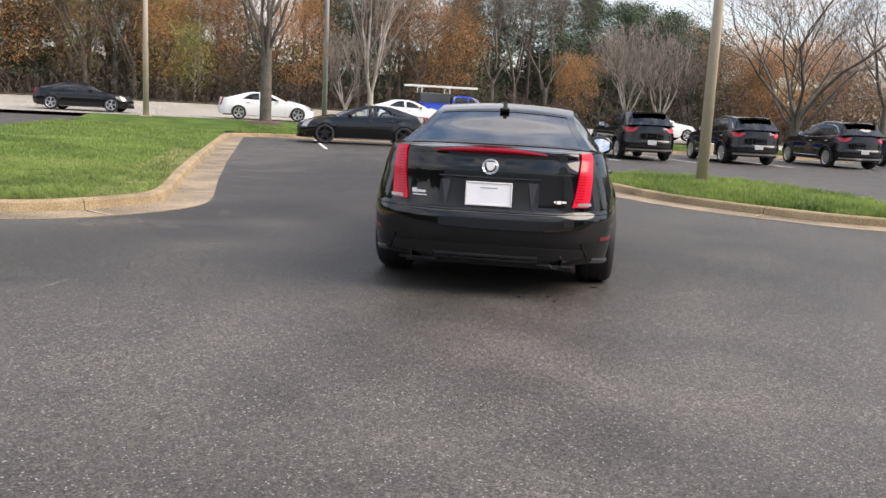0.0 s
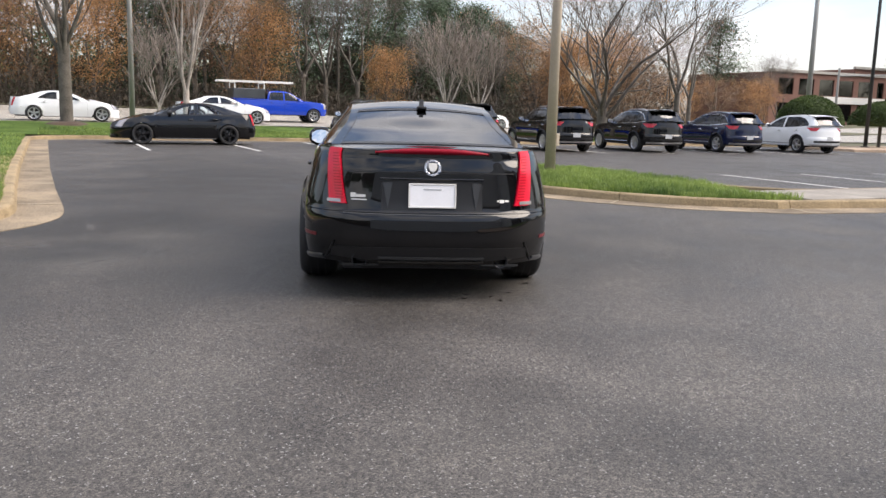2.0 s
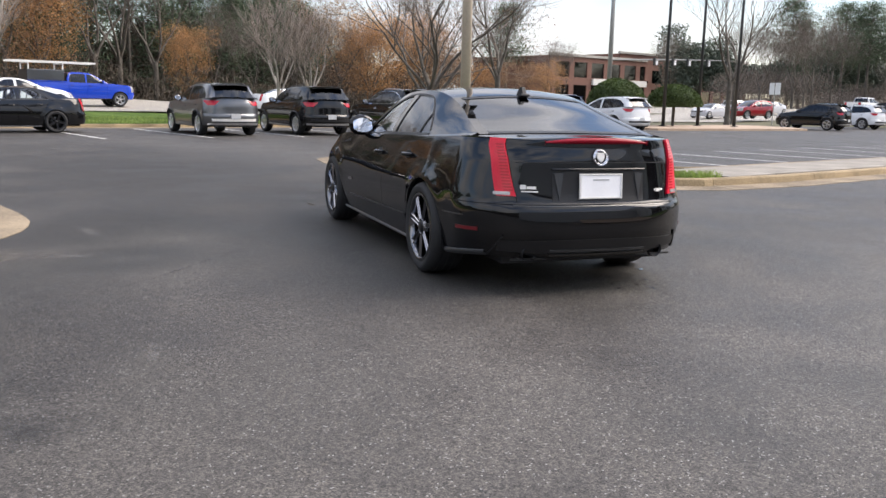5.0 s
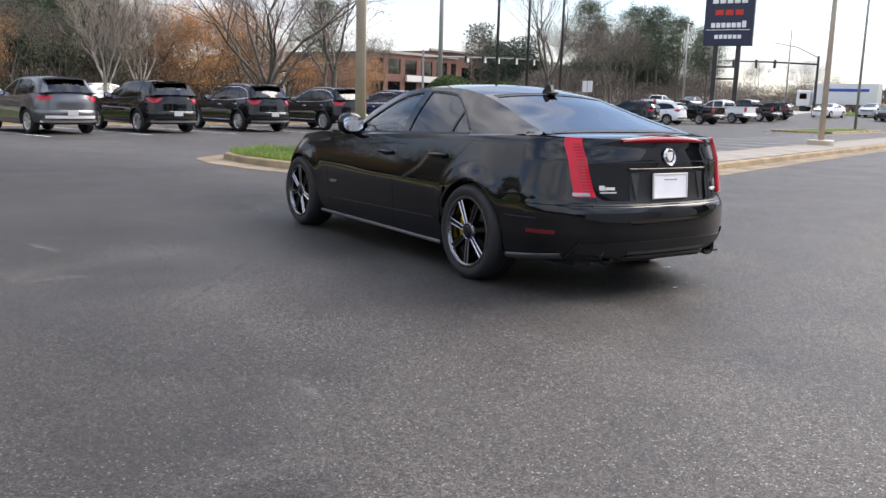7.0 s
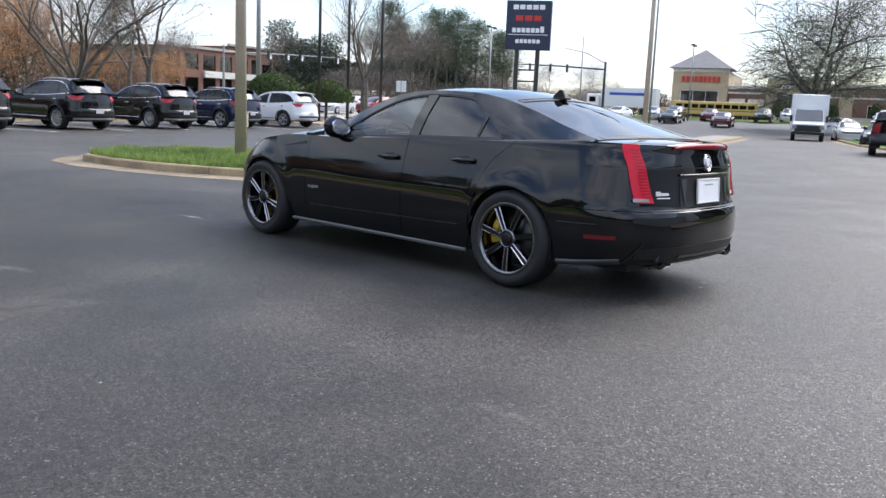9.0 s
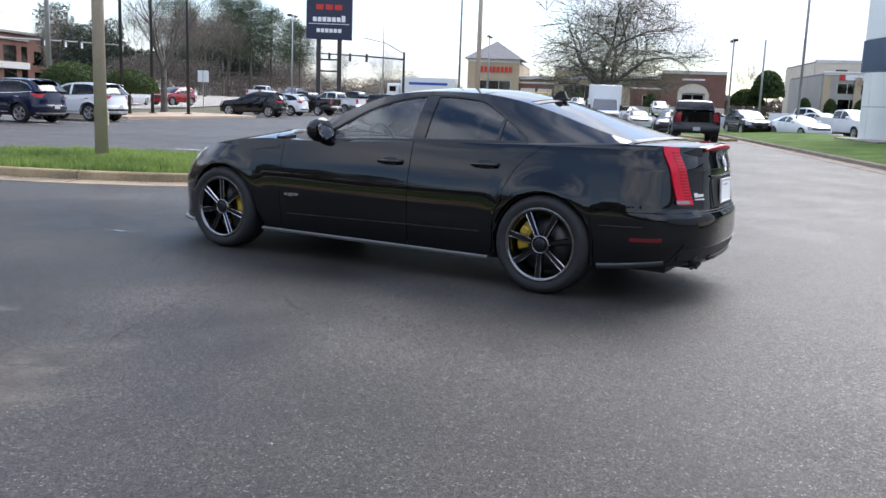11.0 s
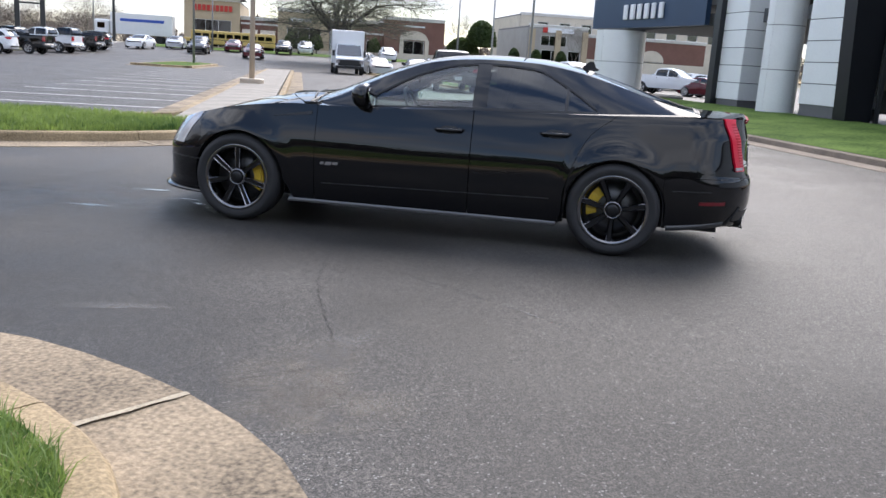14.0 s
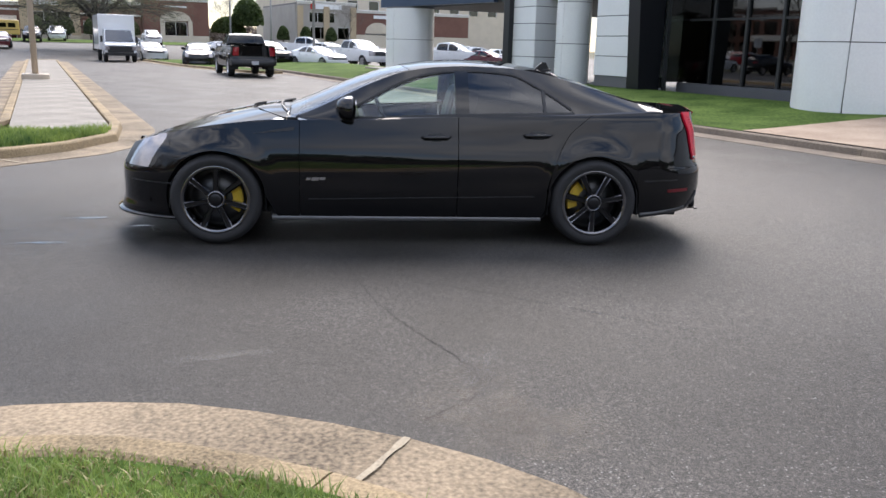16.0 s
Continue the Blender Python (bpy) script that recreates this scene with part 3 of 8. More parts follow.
def truck_spec(**over):
    S = suv_spec(
        wb=3.75, hub=0.41, tyre=0.41, tyre_w=0.27, rim=0.27, track=0.86, arch=0.46, sill=0.45, bump_lo_f=0.42, bump_lo_r=0.5, bump_top_f=0.82, bump_top_r=0.74,
        Rf=0.6, Rr=0.22,
        nose=smooth_fn((0.4, 4.68), (0.7, 4.76), (1.0, 4.74), (1.2, 4.66)),
        tail=smooth_fn((0.4, -1.24), (0.6, -1.28), (0.74, -1.22), (0.8, -1.16), (1.3, -1.16)),
        wide=smooth_fn((-1.3, 0.98), (0.0, 1.0), (2.0, 1.0), (3.75, 1.0), (4.8, 0.94)),
        prof=smooth_fn((0.4, 0.96), (0.6, 0.99), (0.8, 1.0), (1.0, 0.995), (1.2, 0.97), (1.36, 0.94)),
        top=smooth_fn((4.8, 1.08), (4.5, 1.16), (3.6, 1.24), (3.2, 1.26), (2.0, 1.28), (1.0, 1.30), (0.85, 1.34), (-1.3, 1.34)),
        edge=smooth_fn((3.15, 1.28), (2.8, 1.48), (2.4, 1.72), (2.1, 1.82), (1.7, 1.85), (1.3, 1.84), (1.08, 1.78), (0.94, 1.5), (0.9, 1.36)),
        base=smooth_fn((3.2, 0.82), (2.6, 0.88), (1.5, 0.9), (0.9, 0.88)),
        rail=smooth_fn((3.2, 0.82), (2.4, 0.74), (1.7, 0.71), (1.2, 0.71), (0.9, 0.84)),
        bow=smooth_fn((3.2, 0.2), (2.2, 0.08), (1.6, 0.0), (0.9, -0.05)), crown=smooth_fn((3.2, 0.02), (1.7, 0.04), (0.9, 0.01)),
        dlo=smooth_fn((2.85, 1.36), (2.5, 1.62), (2.2, 1.74), (1.7, 1.77), (1.3, 1.76), (1.1, 1.7), (1.02, 1.4)),
        y_ws=(3.16, 2.15), y_roof=(2.15, 1.1), y_bl=(1.1, 0.92), y_win=(2.82, 1.04), y_b=(1.98, 1.9), y_q=1.1,
        hood_y=3.2, door_f=(3.05, 1.95), door_r=((1.0, 0.0), (0.99, 0.5), (0.98, 1.0)),
        lamp_s=(2.3, 2.62, 2.3, 2.62), lamp_z=(0.92, 1.28), head_s=(0.3, 0.7), head_z=(0.9, 1.05), rear="bed")
    S.update(over)
    return S


def skin(S, s, z):
    """The left flank round the plan: s 0 nose, 1 to 2 the side, 3 the tail's middle."""
    if s <= 1:
        a = (1 - s) * math.pi / 2
        y = S["nose"](z) - S["Rf"] * (1 - math.sin(a) ** (2 / S["pf"]))
        k = max(0.0, math.cos(a)) ** (2 / S["q"])
    elif s >= 2:
        a = (s - 2) * math.pi / 2
        y = S["tail"](z) + S["Rr"] * (1 - math.sin(a) ** (2 / S["pr"]))
        k = max(0.0, math.cos(a)) ** (2 / S["q"])
    else:
        y0, y1 = S["nose"](z) - S["Rf"], S["tail"](z) + S["Rr"]
        y, k = y0 + (s - 1) * (y1 - y0), 1.0
    return (-S["wide"](y) * S["prof"](z) * k - flare(S, y, z), y, z)


def flare(S, y, z):
    out = 0.0
    for yc in (0.0, S["wb"]):
        r = math.hypot(y - yc, z - S["hub"])
        lift = max(0.0, (z - S["hub"]) / max(r, 0.05)) ** 1.5
        out = max(out, 0.024 * lift * math.exp(-((r - S["arch"] - 0.005) / 0.085) ** 2))
    return out


def skin_y(S, y, z):
    k = 1.0
    y0, y1 = S["nose"](z) - S["Rf"], S["tail"](z) + S["Rr"]
    if y > y0:
        k = max(0.0, 1 - ((y - y0) / S["Rf"]) ** S["pf"]) ** (1 / S["q"])
    elif y < y1:
        k = max(0.0, 1 - ((y1 - y) / S["Rr"]) ** S["pr"]) ** (1 / S["q"])
    return (-S["wide"](y) * S["prof"](z) * k - flare(S, y, z), y, z)


def s_of(S, y, z):
    y0, y1 = S["nose"](z) - S["Rf"], S["tail"](z) + S["Rr"]
    if y > y0:
        return 1 - math.asin(min(1.0, ((y - y0) / S["Rf"]) ** (S["pf"] / 2))) / (math.pi / 2)
    if y < y1:
        return 2 + math.asin(min(1.0, ((y1 - y) / S["Rr"]) ** (S["pr"] / 2))) / (math.pi / 2)
    return 1 + (y - y0) / (y1 - y0)


def arch_z(S, y):
    z = S["sill"]
    for yc in (0.0, S["wb"]):
        if abs(y - yc) < S["arch"]:
            z = max(z, S["hub"] + math.sqrt(S["arch"] ** 2 - (y - yc) ** 2))
    return z


def house(S, y, z):
    """The left side of the cabin above the belt."""
    zt, ze = S["top"](y), S["edge"](y)
    t = min(1.0, max(0.0, (z - zt) / max(0.02, ze - zt)))
    b, r = S["base"](y), S["rail"](y)
    return (-(b + (r - b) * t + 0.02 * math.sin(math.pi * t) * min(1, (ze - zt) / 0.3)), y, z)


def dome(S, ye, k):
    """The cabin's upper skin: ye along the rail, k -1 left rail to 1 right rail."""
    q = 1 - k * k
    return (k * S["rail"](ye), ye + S["bow"](ye) * q, S["edge"](ye) + S["crown"](ye) * q)


def steps(a, b, n):
    return [a + (b - a) * i / (n - 1) for i in range(n)]


def mirror(vf):
    return [(-x, y, z) for x, y, z in vf[0]], [f[::-1] for f in vf[1]]


def out_by(P, d, flip=False):
    """The grid P pushed out along its own normals."""
    A = np.array([[tuple(p) for p in r] for r in P], float)
    N = np.cross(np.gradient(A, axis=0), np.gradient(A, axis=1))
    N /= np.maximum(np.linalg.norm(N, axis=2, keepdims=True), 1e-9)
    return A + N * (-d if flip else d)


def orient(vf, centre=(0, 1.2, 0.6)):
    """Panels face away from the car's middle."""
    v, f = vf
    A = np.array(v)
    total = 0.0
    for q in f[:400]:
        a, b, c = A[q[0]], A[q[1]], A[q[2]]
        total += float(np.dot(np.cross(b - a, c - a), a - np.array(centre)))
    return (v, f) if total > 0 else (v, [q[::-1] for q in f])


WHEELS = {}


def wheel_meshes(S, style, rim_mat):
    """Tyre, rim, spoke, hub and brake meshes; outside towards -x."""
    key = (style, S["tyre"], rim_mat.name)
    if key in WHEELS:
        return WHEELS[key]
    R, r, w = S["tyre"], S["rim"], S["tyre_w"] / 2
    seg = 56 if style == "twin" else 28
    tyre = lathe([(r - 0.004, -w + 0.012), (r + 0.012, -w + 0.004), ((R + r) / 2, -w - 0.008), (R - 0.03, -w), (R - 0.012, -w + 0.018), (R - 0.002, -w + 0.045), (R, 0),
                  (R - 0.002, w - 0.045), (R - 0.012, w - 0.018), (R - 0.03, w), ((R + r) / 2, w + 0.008), (r, w - 0.004)], seg, "x")
    grooves = []
    if style == "twin":
        for gx in (-0.055, 0.0, 0.055):
            grooves.append(lathe([(R + 0.0015, gx - 0.006), (R + 0.0015, gx + 0.006)], seg, "x"))
    rim = lathe([(r + 0.004, -w + 0.004), (r - 0.010, -w + 0.000), (r - 0.022, -w + 0.012), (r - 0.030, -w + 0.05), (r - 0.035, w - 0.02)], seg, "x")
    back = lathe([(r - 0.03, 0.045), (0.0, 0.045)], seg, "x")
    spoke = []
    if style == "twin":
        # two slim bright rails with a dark recessed web between them
        for off in (-1, 1):
            rows_ = []
            for f in (0.0, 0.5, 1.0):
                zz = 0.050 + (r - 0.064) * f
                c, h = off * (0.0135 + 0.0055 * f), 0.0048 + 0.0008 * f
                x0 = -w + 0.016 - 0.008 * f
                rows_.append([(x0 + 0.050, c - h * 1.25, zz), (x0 + 0.007, c - h, zz), (x0, c, zz), (x0 + 0.007, c + h, zz), (x0 + 0.050, c + h * 1.25, zz)])
            v = sum(rows_, [])
            spoke.append((v, grid_faces(3, 5, 0, True) + [(4, 3, 2, 1, 0), (10, 11, 12, 13, 14)]))
        web = [[(-w + 0.030 - 0.008 * f, c * (0.0135 + 0.0055 * f), 0.050 + (r - 0.064) * f) for c in (-1, 1)] for f in (0.0, 1.0)]
        spoke.append((web[0] + web[1], [(0, 1, 3, 2)]))
        count = 7
    else:
        h = 0.030 if style == "five" else 0.020
        x0, d = -w + 0.014, 0.04
        v = [(x0, -h, 0.05), (x0, h, 0.05), (x0 - 0.006, h * 1.25, r - 0.014), (x0 - 0.006, -h * 1.25, r - 0.014)]
        v += [(x0 + d, -h * 1.2, 0.05), (x0 + d, h * 1.2, 0.05), (x0 + d, h * 1.5, r - 0.02), (x0 + d, -h * 1.5, r - 0.02)]
        spoke.append((v, [(0, 1, 2, 3), (4, 7, 6, 5), (0, 4, 5, 1), (1, 5, 6, 2), (2, 6, 7, 3), (3, 7, 4, 0)]))
        count = 5 if style == "five" else 10
    hub = lathe([(0.0, -w + 0.006), (0.03, -w + 0.007), (0.040, -w + 0.010), (0.046, -w + 0.016), (0.048, -w + 0.03), (0.050, -w + 0.07)], 24, "x")
    ring = lathe([(0.050, -w + 0.024), (0.054, -w + 0.014), (0.062, -w + 0.016), (0.070, -w + 0.034), (0.072, -w + 0.07)], 32, "x")
    disc = lathe([(0.07, -0.012), (min(0.19, r - 0.05), -0.012), (min(0.19, r - 0.05), 0.016)], 36, "x")
    made = dict(
        tyre=mesh_of("tyre", *merge(tyre), M["rubber"], True), rim=mesh_of("rim", *rim, rim_mat, True), back=mesh_of("drum", *back, M["trim_black"], True),
        spoke=mesh_of("spoke", *merge(*spoke), M["spoke_dark"] if style == "twin" else rim_mat), hub=mesh_of("hub_cap", *hub, M["pipe_black"] if style == "twin" else rim_mat, True),
        disc=mesh_of("brake_disc", *disc, M["steel"], True), count=count)
    if style == "twin":
        cal = []
        for r0, r1, x0, x1, a0 in ((0.118, 0.192, -0.048, 0.012, 0.62), (0.138, 0.178, -0.058, -0.047, 0.36)):
            ring_ = []
            for a in steps(-a0, a0, 11):
                e = 0.006 if abs(a) > a0 - 0.01 else 0.0
                ring_.append([((x0 + e) if k < 2 else x1, (r0 if k in (0, 3) else r1) * math.sin(a), (r0 if k in (0, 3) else r1) * math.cos(a)) for k in range(4)])
            v = sum(ring_, [])
            f = [(i * 4 + k, i * 4 + (k + 1) % 4, i * 4 + 4 + (k + 1) % 4, i * 4 + 4 + k) for i in range(10) for k in range(4)]
            cal.append((v, f + [(3, 2, 1, 0), (40, 41, 42, 43)]))
        cal = merge(*cal)
        made["spoke"].materials.append(M["pipe_black"])
        made["spoke"].polygons[len(made["spoke"].polygons) - 1].material_index = 1
        made["ring"] = mesh_of("hub_ring", *ring, M["rim_dark"], True)
        made["caliper"] = mesh_of("caliper", *cal, M["caliper_yellow"])
        made["groove"] = mesh_of("tread", *merge(*grooves), M["trim_black"])
    WHEELS[key] = made
    return made


def add_wheel(S, car, x, y, style, rim_mat, left, lean=0.0, caliper_turn=90):
    W = wheel_meshes(S, style, rim_mat)
    wheel = new("wheel", W["rim"])
    wheel.parent = car
    wheel.matrix_basis = pose(x, y, S["hub"] + 0.001, 0, 0, 0 if left else 180) @ pose(0, 0, 0, lean, 0, 0)
    for key in ("tyre", "back", "hub", "disc") + (("groove", "ring") if "groove" in W else ()):
        o = new({"back": "wheel_back", "hub": "hub_cap", "disc": "brake_disc", "groove": "tread", "ring": "hub_ring"}.get(key, key), W[key])
        o.parent = wheel
    if "caliper" in W:
        o = new("brake_caliper", W["caliper"])
        o.parent, o.matrix_basis = wheel, pose(0, 0, 0, caliper_turn - lean, 0, 0)
        tagged(o, "yellow brake caliper")
    for i in range(W["count"]):
        o = new("spoke", W["spoke"])
        o.parent, o.matrix_basis = wheel, pose(0, 0, 0, 360 * i / W["count"], 0, 0)
    return wheel


def both(name, vf, mat, car, label="", smooth=True):
    a = part(name, orient(vf), mat, car, label, smooth)
    b = part(name, orient(mirror(vf)), mat, car, label, smooth)
    return a, b


def cosine(a, b, n):
    return [a + (b - a) * (1 - math.cos(math.pi * i / (n - 1))) / 2 for i in range(n)]


def build_car(S, name, label, paint, m, style="five", rim=None, group="", fine=1, category="car", glass=None, tint=None, rear_lens=None, chrome=None, lower=None, light_trim=False):
    """A whole car from its curves, one mesh a part."""
    car = thing(name, label, category, group, m)
    rim = rim or M["rim_silver"]
    glass = glass or M["dark_glass"]
    tint = tint or M["dark_glass"]
    lens = rear_lens or M["red_lens_mid"]
    lower = lower or paint
    wb, A, ztop = S["wb"], S["arch"], S["top"]
    rows = 14 if fine > 1 else 8

    def flank(ys, lo, hi, n=rows):
        return [[skin_y(S, y, lo(y) + (hi(y) - lo(y)) * j / (n - 1)) for j in range(n)] for y in ys]

    low = lambda y: arch_z(S, y)
    # front fender, from the bumper's end to the door
    fa = wb + A - 0.03
    yd0, yd1 = S["door_f"]
    ys = steps(yd0 + 0.004, wb - A + 0.001, 4)[:-1] + cosine(wb - A + 0.001, fa, 14 * fine // 1 + 4)
    both("front_fender", shell(flank(ys[::-1], low, ztop), 0.03), paint, car)
    # doors
    n = 8 * fine

    def door_panel(yf, yr):
        P = []
        for i in range(n):
            col = []
            for j in range(rows):
                t = j / (rows - 1)
                y = yf(t) + (yr(t) - yf(t)) * i / (n - 1)
                lo = max(S["sill"] + 0.0, arch_z(S, y))
                col.append(skin_y(S, y, lo + (ztop(y) - lo) * t))
            P.append(col)
        return P
    rear_edge = smooth_fn(*[(t, y) for y, t in S["door_r"]])
    doors = {}
    doors["front_door"] = both("front_door", shell(door_panel(lambda t: yd0, lambda t: yd1 + 0.003), 0.03), paint, car)
    doors["rear_door"] = both("rear_door", shell(door_panel(lambda t: yd1 - 0.003, lambda t: rear_edge(t) + 0.003), 0.03), paint, car)
    # rear quarter: from the door's edge over the arch to the lamp
    lo_s = S["bump_top_r"]
    sA, sB, sC, sD = S["lamp_s"]
    lz0, lz1 = S["lamp_z"]
    P = []
    cols = cosine(0, 1, 16 * fine + 6)
    yq_end = -A + 0.03
    for c in cols:
        col = []
        for j in range(rows):
            t = j / (rows - 1)
            y0 = rear_edge(t) - 0.003
            y = y0 + (yq_end - y0) * c
            lo = arch_z(S, y)
            col.append(skin_y(S, y, lo + (ztop(y) - lo) * t))
        P.append(col)
    both("rear_quarter", shell(P, 0.03), paint, car)
    s0 = lambda z: s_of(S, yq_end + 0.0004, z)
    lamp_edge = lambda z, a, b: a + (b - a) * min(1, max(0, (z - lz0) / (lz1 - lz0)))
    zt_rear = lambda s, z: ztop(skin(S, s, 1.0)[1])

    def corner(sa, sb, za, zb, ns, nz):
        P = []
        for i in range(ns):
            col = []
            for j in range(nz):
                t = j / (nz - 1)
                zz = za + (zb - za) * t
                s = sa(zz) + (sb(zz) - sa(zz)) * i / (ns - 1)
                zc = za + ((zt_rear(s, zz) if zb is None else zb) - za) * t
                col.append(skin(S, s, zc))
            P.append(col)
        return P
    z_end = ztop(S["tail"](1.0) + 0.02)
    both("quarter_corner", shell(corner(s0, lambda z: lamp_edge(z, sB, sD), lo_s, z_end, 14 * fine, rows), 0.03), paint, car)
    # tail lamps, a little proud of the skin
    lampP = corner(lambda z: lamp_edge(z, sA, sC), lambda z: lamp_edge(z, sB, sD), lz0, lz1, 8 * fine, 12 * fine)
    lampP = out_by(lampP, 0.014)
    if S["rear"] == "deck":
        lamps = both("tail_lamp", shell(lampP, 0.018), lens, car, "tall red tail lamp")
    else:
        lamps = both("tail_lamp", shell(lampP, 0.018), lens, car, "red tail lamp")
    # rear face: boot lid or hatch, over both halves
    face = corner(lambda z: lamp_edge(z, sB, sD) + 0.004, lambda z: 3.0, lo_s, z_end, 12 * fine, rows)
    full = face + [[(-p[0], p[1], p[2]) for p in r] for r in face[-2::-1]]
    lid = part("boot_lid" if S["rear"] == "deck" else ("tailgate" if S["rear"] == "hatch" else "tailgate"), orient(shell(full, 0.03)), paint, car, "", True)
    # bumpers
    sb0 = lambda z: s_of(S, min(-math.sqrt(max(0.0, A * A - (z - S["hub"]) ** 2)), yq_end) - 0.003, z)
    rb = corner(sb0, lambda z: 3.0, S["bump_lo_r"], lo_s - 0.004, 16 * fine, rows)
    rb = rb + [[(-p[0], p[1], p[2]) for p in r] for r in rb[-2::-1]]
    rear_bumper = part("rear_bumper", orient(shell(rb, 0.05)), lower if S["rear"] != "bed" else (chrome or M["chrome"]), car, "", True)
    fz = S["bump_top_f"]

    def top_at(s):
        """Where the front skin at s meets the bonnet's line; s may follow the height."""
        z = fz + 0.2
        for _ in range(12):
            z = ztop(skin(S, s(z) if callable(s) else s, z)[1])
        return z

    def front(sa, sb, za, zb, ns, nz):
        P = []
        for i in range(ns):
            col = []
            for j in range(nz):
                t = j / (nz - 1)
                top_here = zb if zb is not None else top_at(sa + (sb(za) - sa) * i / (ns - 1))
                zz = za + (top_here - za) * t
                s = sa + (sb(zz) - sa) * i / (ns - 1)
                col.append(skin(S, s, zz))
            P.append(col)
        return P
    sf = lambda z: s_of(S, max(wb + math.sqrt(max(0.0, A * A - (z - S["hub"]) ** 2)), fa) + 0.003, z)
    fb = front(0.0, sf, S["bump_lo_f"], fz - 0.003, 16 * fine, rows)
    fb = fb[::-1] + [[(-p[0], p[1], p[2]) for p in r] for r in fb[1:]]
    part("front_bumper", orient(shell(fb, 0.05, True)), lower, car, "", True)
    hs0, hs1 = S["head_s"]
    up = front(0.0, lambda z: hs0 - 0.004, fz, None, 10, 6)
    up = up[::-1] + [[(-p[0], p[1], p[2]) for p in r] for r in up[1:]]
    grille = part("grille", orient(shell(up, 0.03, True)), M["trim_black"], car, "dark front grille", True)
    lamp_end = lambda z: min(hs1, sf(z) - 0.03)
    hl = []
    for i in range(8):
        hi = top_at(lambda z: hs0 + (lamp_end(z) - hs0) * i / 7)
        col = []
        for j in range(8):
            zz = fz + (hi - fz) * j / 7
            col.append(skin(S, hs0 + (lamp_end(zz) - hs0) * i / 7, zz))
        hl.append(col)
    both("head_lamp", shell(out_by(hl, 0.004), 0.04), M["clear_lens"], car, "clear head lamp")
    fc = []
    for i in range(8):
        col = []
        for j in range(rows):
            t = j / (rows - 1)
            hi = top_at(lambda z: lamp_end(z) + 0.004 + (sf(z) - lamp_end(z) - 0.004) * i / 7)
            zz = fz + (hi - fz) * t
            col.append(skin(S, lamp_end(zz) + 0.004 + (sf(zz) - lamp_end(zz) - 0.004) * i / 7, zz))
        fc.append(col)
    both("fender_corner", shell(fc, 0.03), paint, car)

    # bonnet and boot top: ruled between the two flanks
    sh = s_of(S, S["hood_y"], ztop(S["hood_y"]))
    sv = steps(0.0, 1.0, 10 * fine) + steps(1.0, sh, 6 * fine)[1:]

    def hood_grid(crown):
        P = []
        for s in sv:
            zt = top_at(s)
            x, y, z = skin(S, s, zt)
            x = abs(x) - 0.004
            grow = min(1.0, (S["nose"](zt) - y) / 0.9 + 0.0)
            P.append([(k * x, y, z + crown * (1 - abs(k) ** 2.4) * grow + 0.012 * grow * math.exp(-((abs(k) - 0.42) / 0.05) ** 2)) for k in steps(-1, 1, 20 * fine + 1)])
        return P
    part("bonnet", orient(shell(hood_grid(S["hood_crown"]), 0.02)), paint, car, "", True)
    # cowl under the windscreen's foot
    yb = S["y_ws"][0]
    cowl = [[(k * (S["base"](yb) + 0.1), S["hood_y"] + 0.0 + (0.30 * (1 - k * k)) * j / 3 + 0.02 - 0.10 * (1 - j / 3), ztop(S["hood_y"]) - 0.004 + (S["hood_crown"] * (1 - abs(k) ** 2.4)) * 0.6) for k in steps(-1, 1, 13)] for j in range(4)]
    part("cowl", shell(cowl, 0.02), M["trim_black"], car)
    y_deck = S["y_bl"][1]
    if S["rear"] == "deck":
        sd = s_of(S, y_deck + 0.16, ztop(y_deck))
        P = []
        for s in steps(sd, 2.0, 4 * fine)[:-1] + steps(2.0, 3.0, 12 * fine):
            yy = skin(S, s, 1.0)[1]
            zt = ztop(yy)
            x, y, z = skin(S, s, zt)
            x = abs(x)
            lip = 0.010 * max(0.0, (s - 2.4) / 0.6) ** 2
            P.append([(k * x, y, z + (S["deck_crown"] + lip) * (1 - abs(k) ** 3)) for k in steps(-1, 1, 20 * fine + 1)])
        part("boot_top", orient(shell(P, 0.02)), paint, car, "", True)
    elif S["rear"] == "bed":
        P = [[(k * 0.86, y, ztop(y) - 0.03) for k in steps(-1, 1, 5)] for y in steps(0.86, -1.12, 5)]
        part("bed_cover", orient(shell(P, 0.02)), M["interior"], car)
        for sx in (-1, 1):
            part("bed_rail", box(sx * 0.93 - 0.08, -1.15, 1.3, sx * 0.93 + 0.06, 0.88, 1.35, 0.015), paint, car)
    # strip between flank and cabin
    P = []
    for y in steps(S["hood_y"] + 0.02, y_deck + 0.02, 24 * fine):
        x0 = abs(skin_y(S, y, ztop(y))[0])
        x1 = S["base"](y) - 0.004
        P.append([(-(x0 + (x1 - x0) * j / 3), y, ztop(y) + min(0.012, 0.6 * abs(x0 - x1)) * j / 3) for j in range(4)])
    both("belt_shoulder", shell(P, 0.01), paint, car)
    # cabin side: pillars and rails round the glass
    yw0, yw1 = S["y_win"]
    yb0, yb1 = S["y_b"]
    belt = lambda y: ztop(y) + 0.016
    dl, ed = S["dlo"], S["edge"]

    def side(ys, lo, hi, n=5):
        return [[house(S, y, lo(y) + (hi(y) - lo(y)) * j / (n - 1)) for j in range(n)] for y in ys]
    both("cabin_rail", shell(side(steps(yw0, yw1, 30 * fine), lambda y: dl(y) + 0.0, lambda y: ed(y)), 0.03), paint, car)
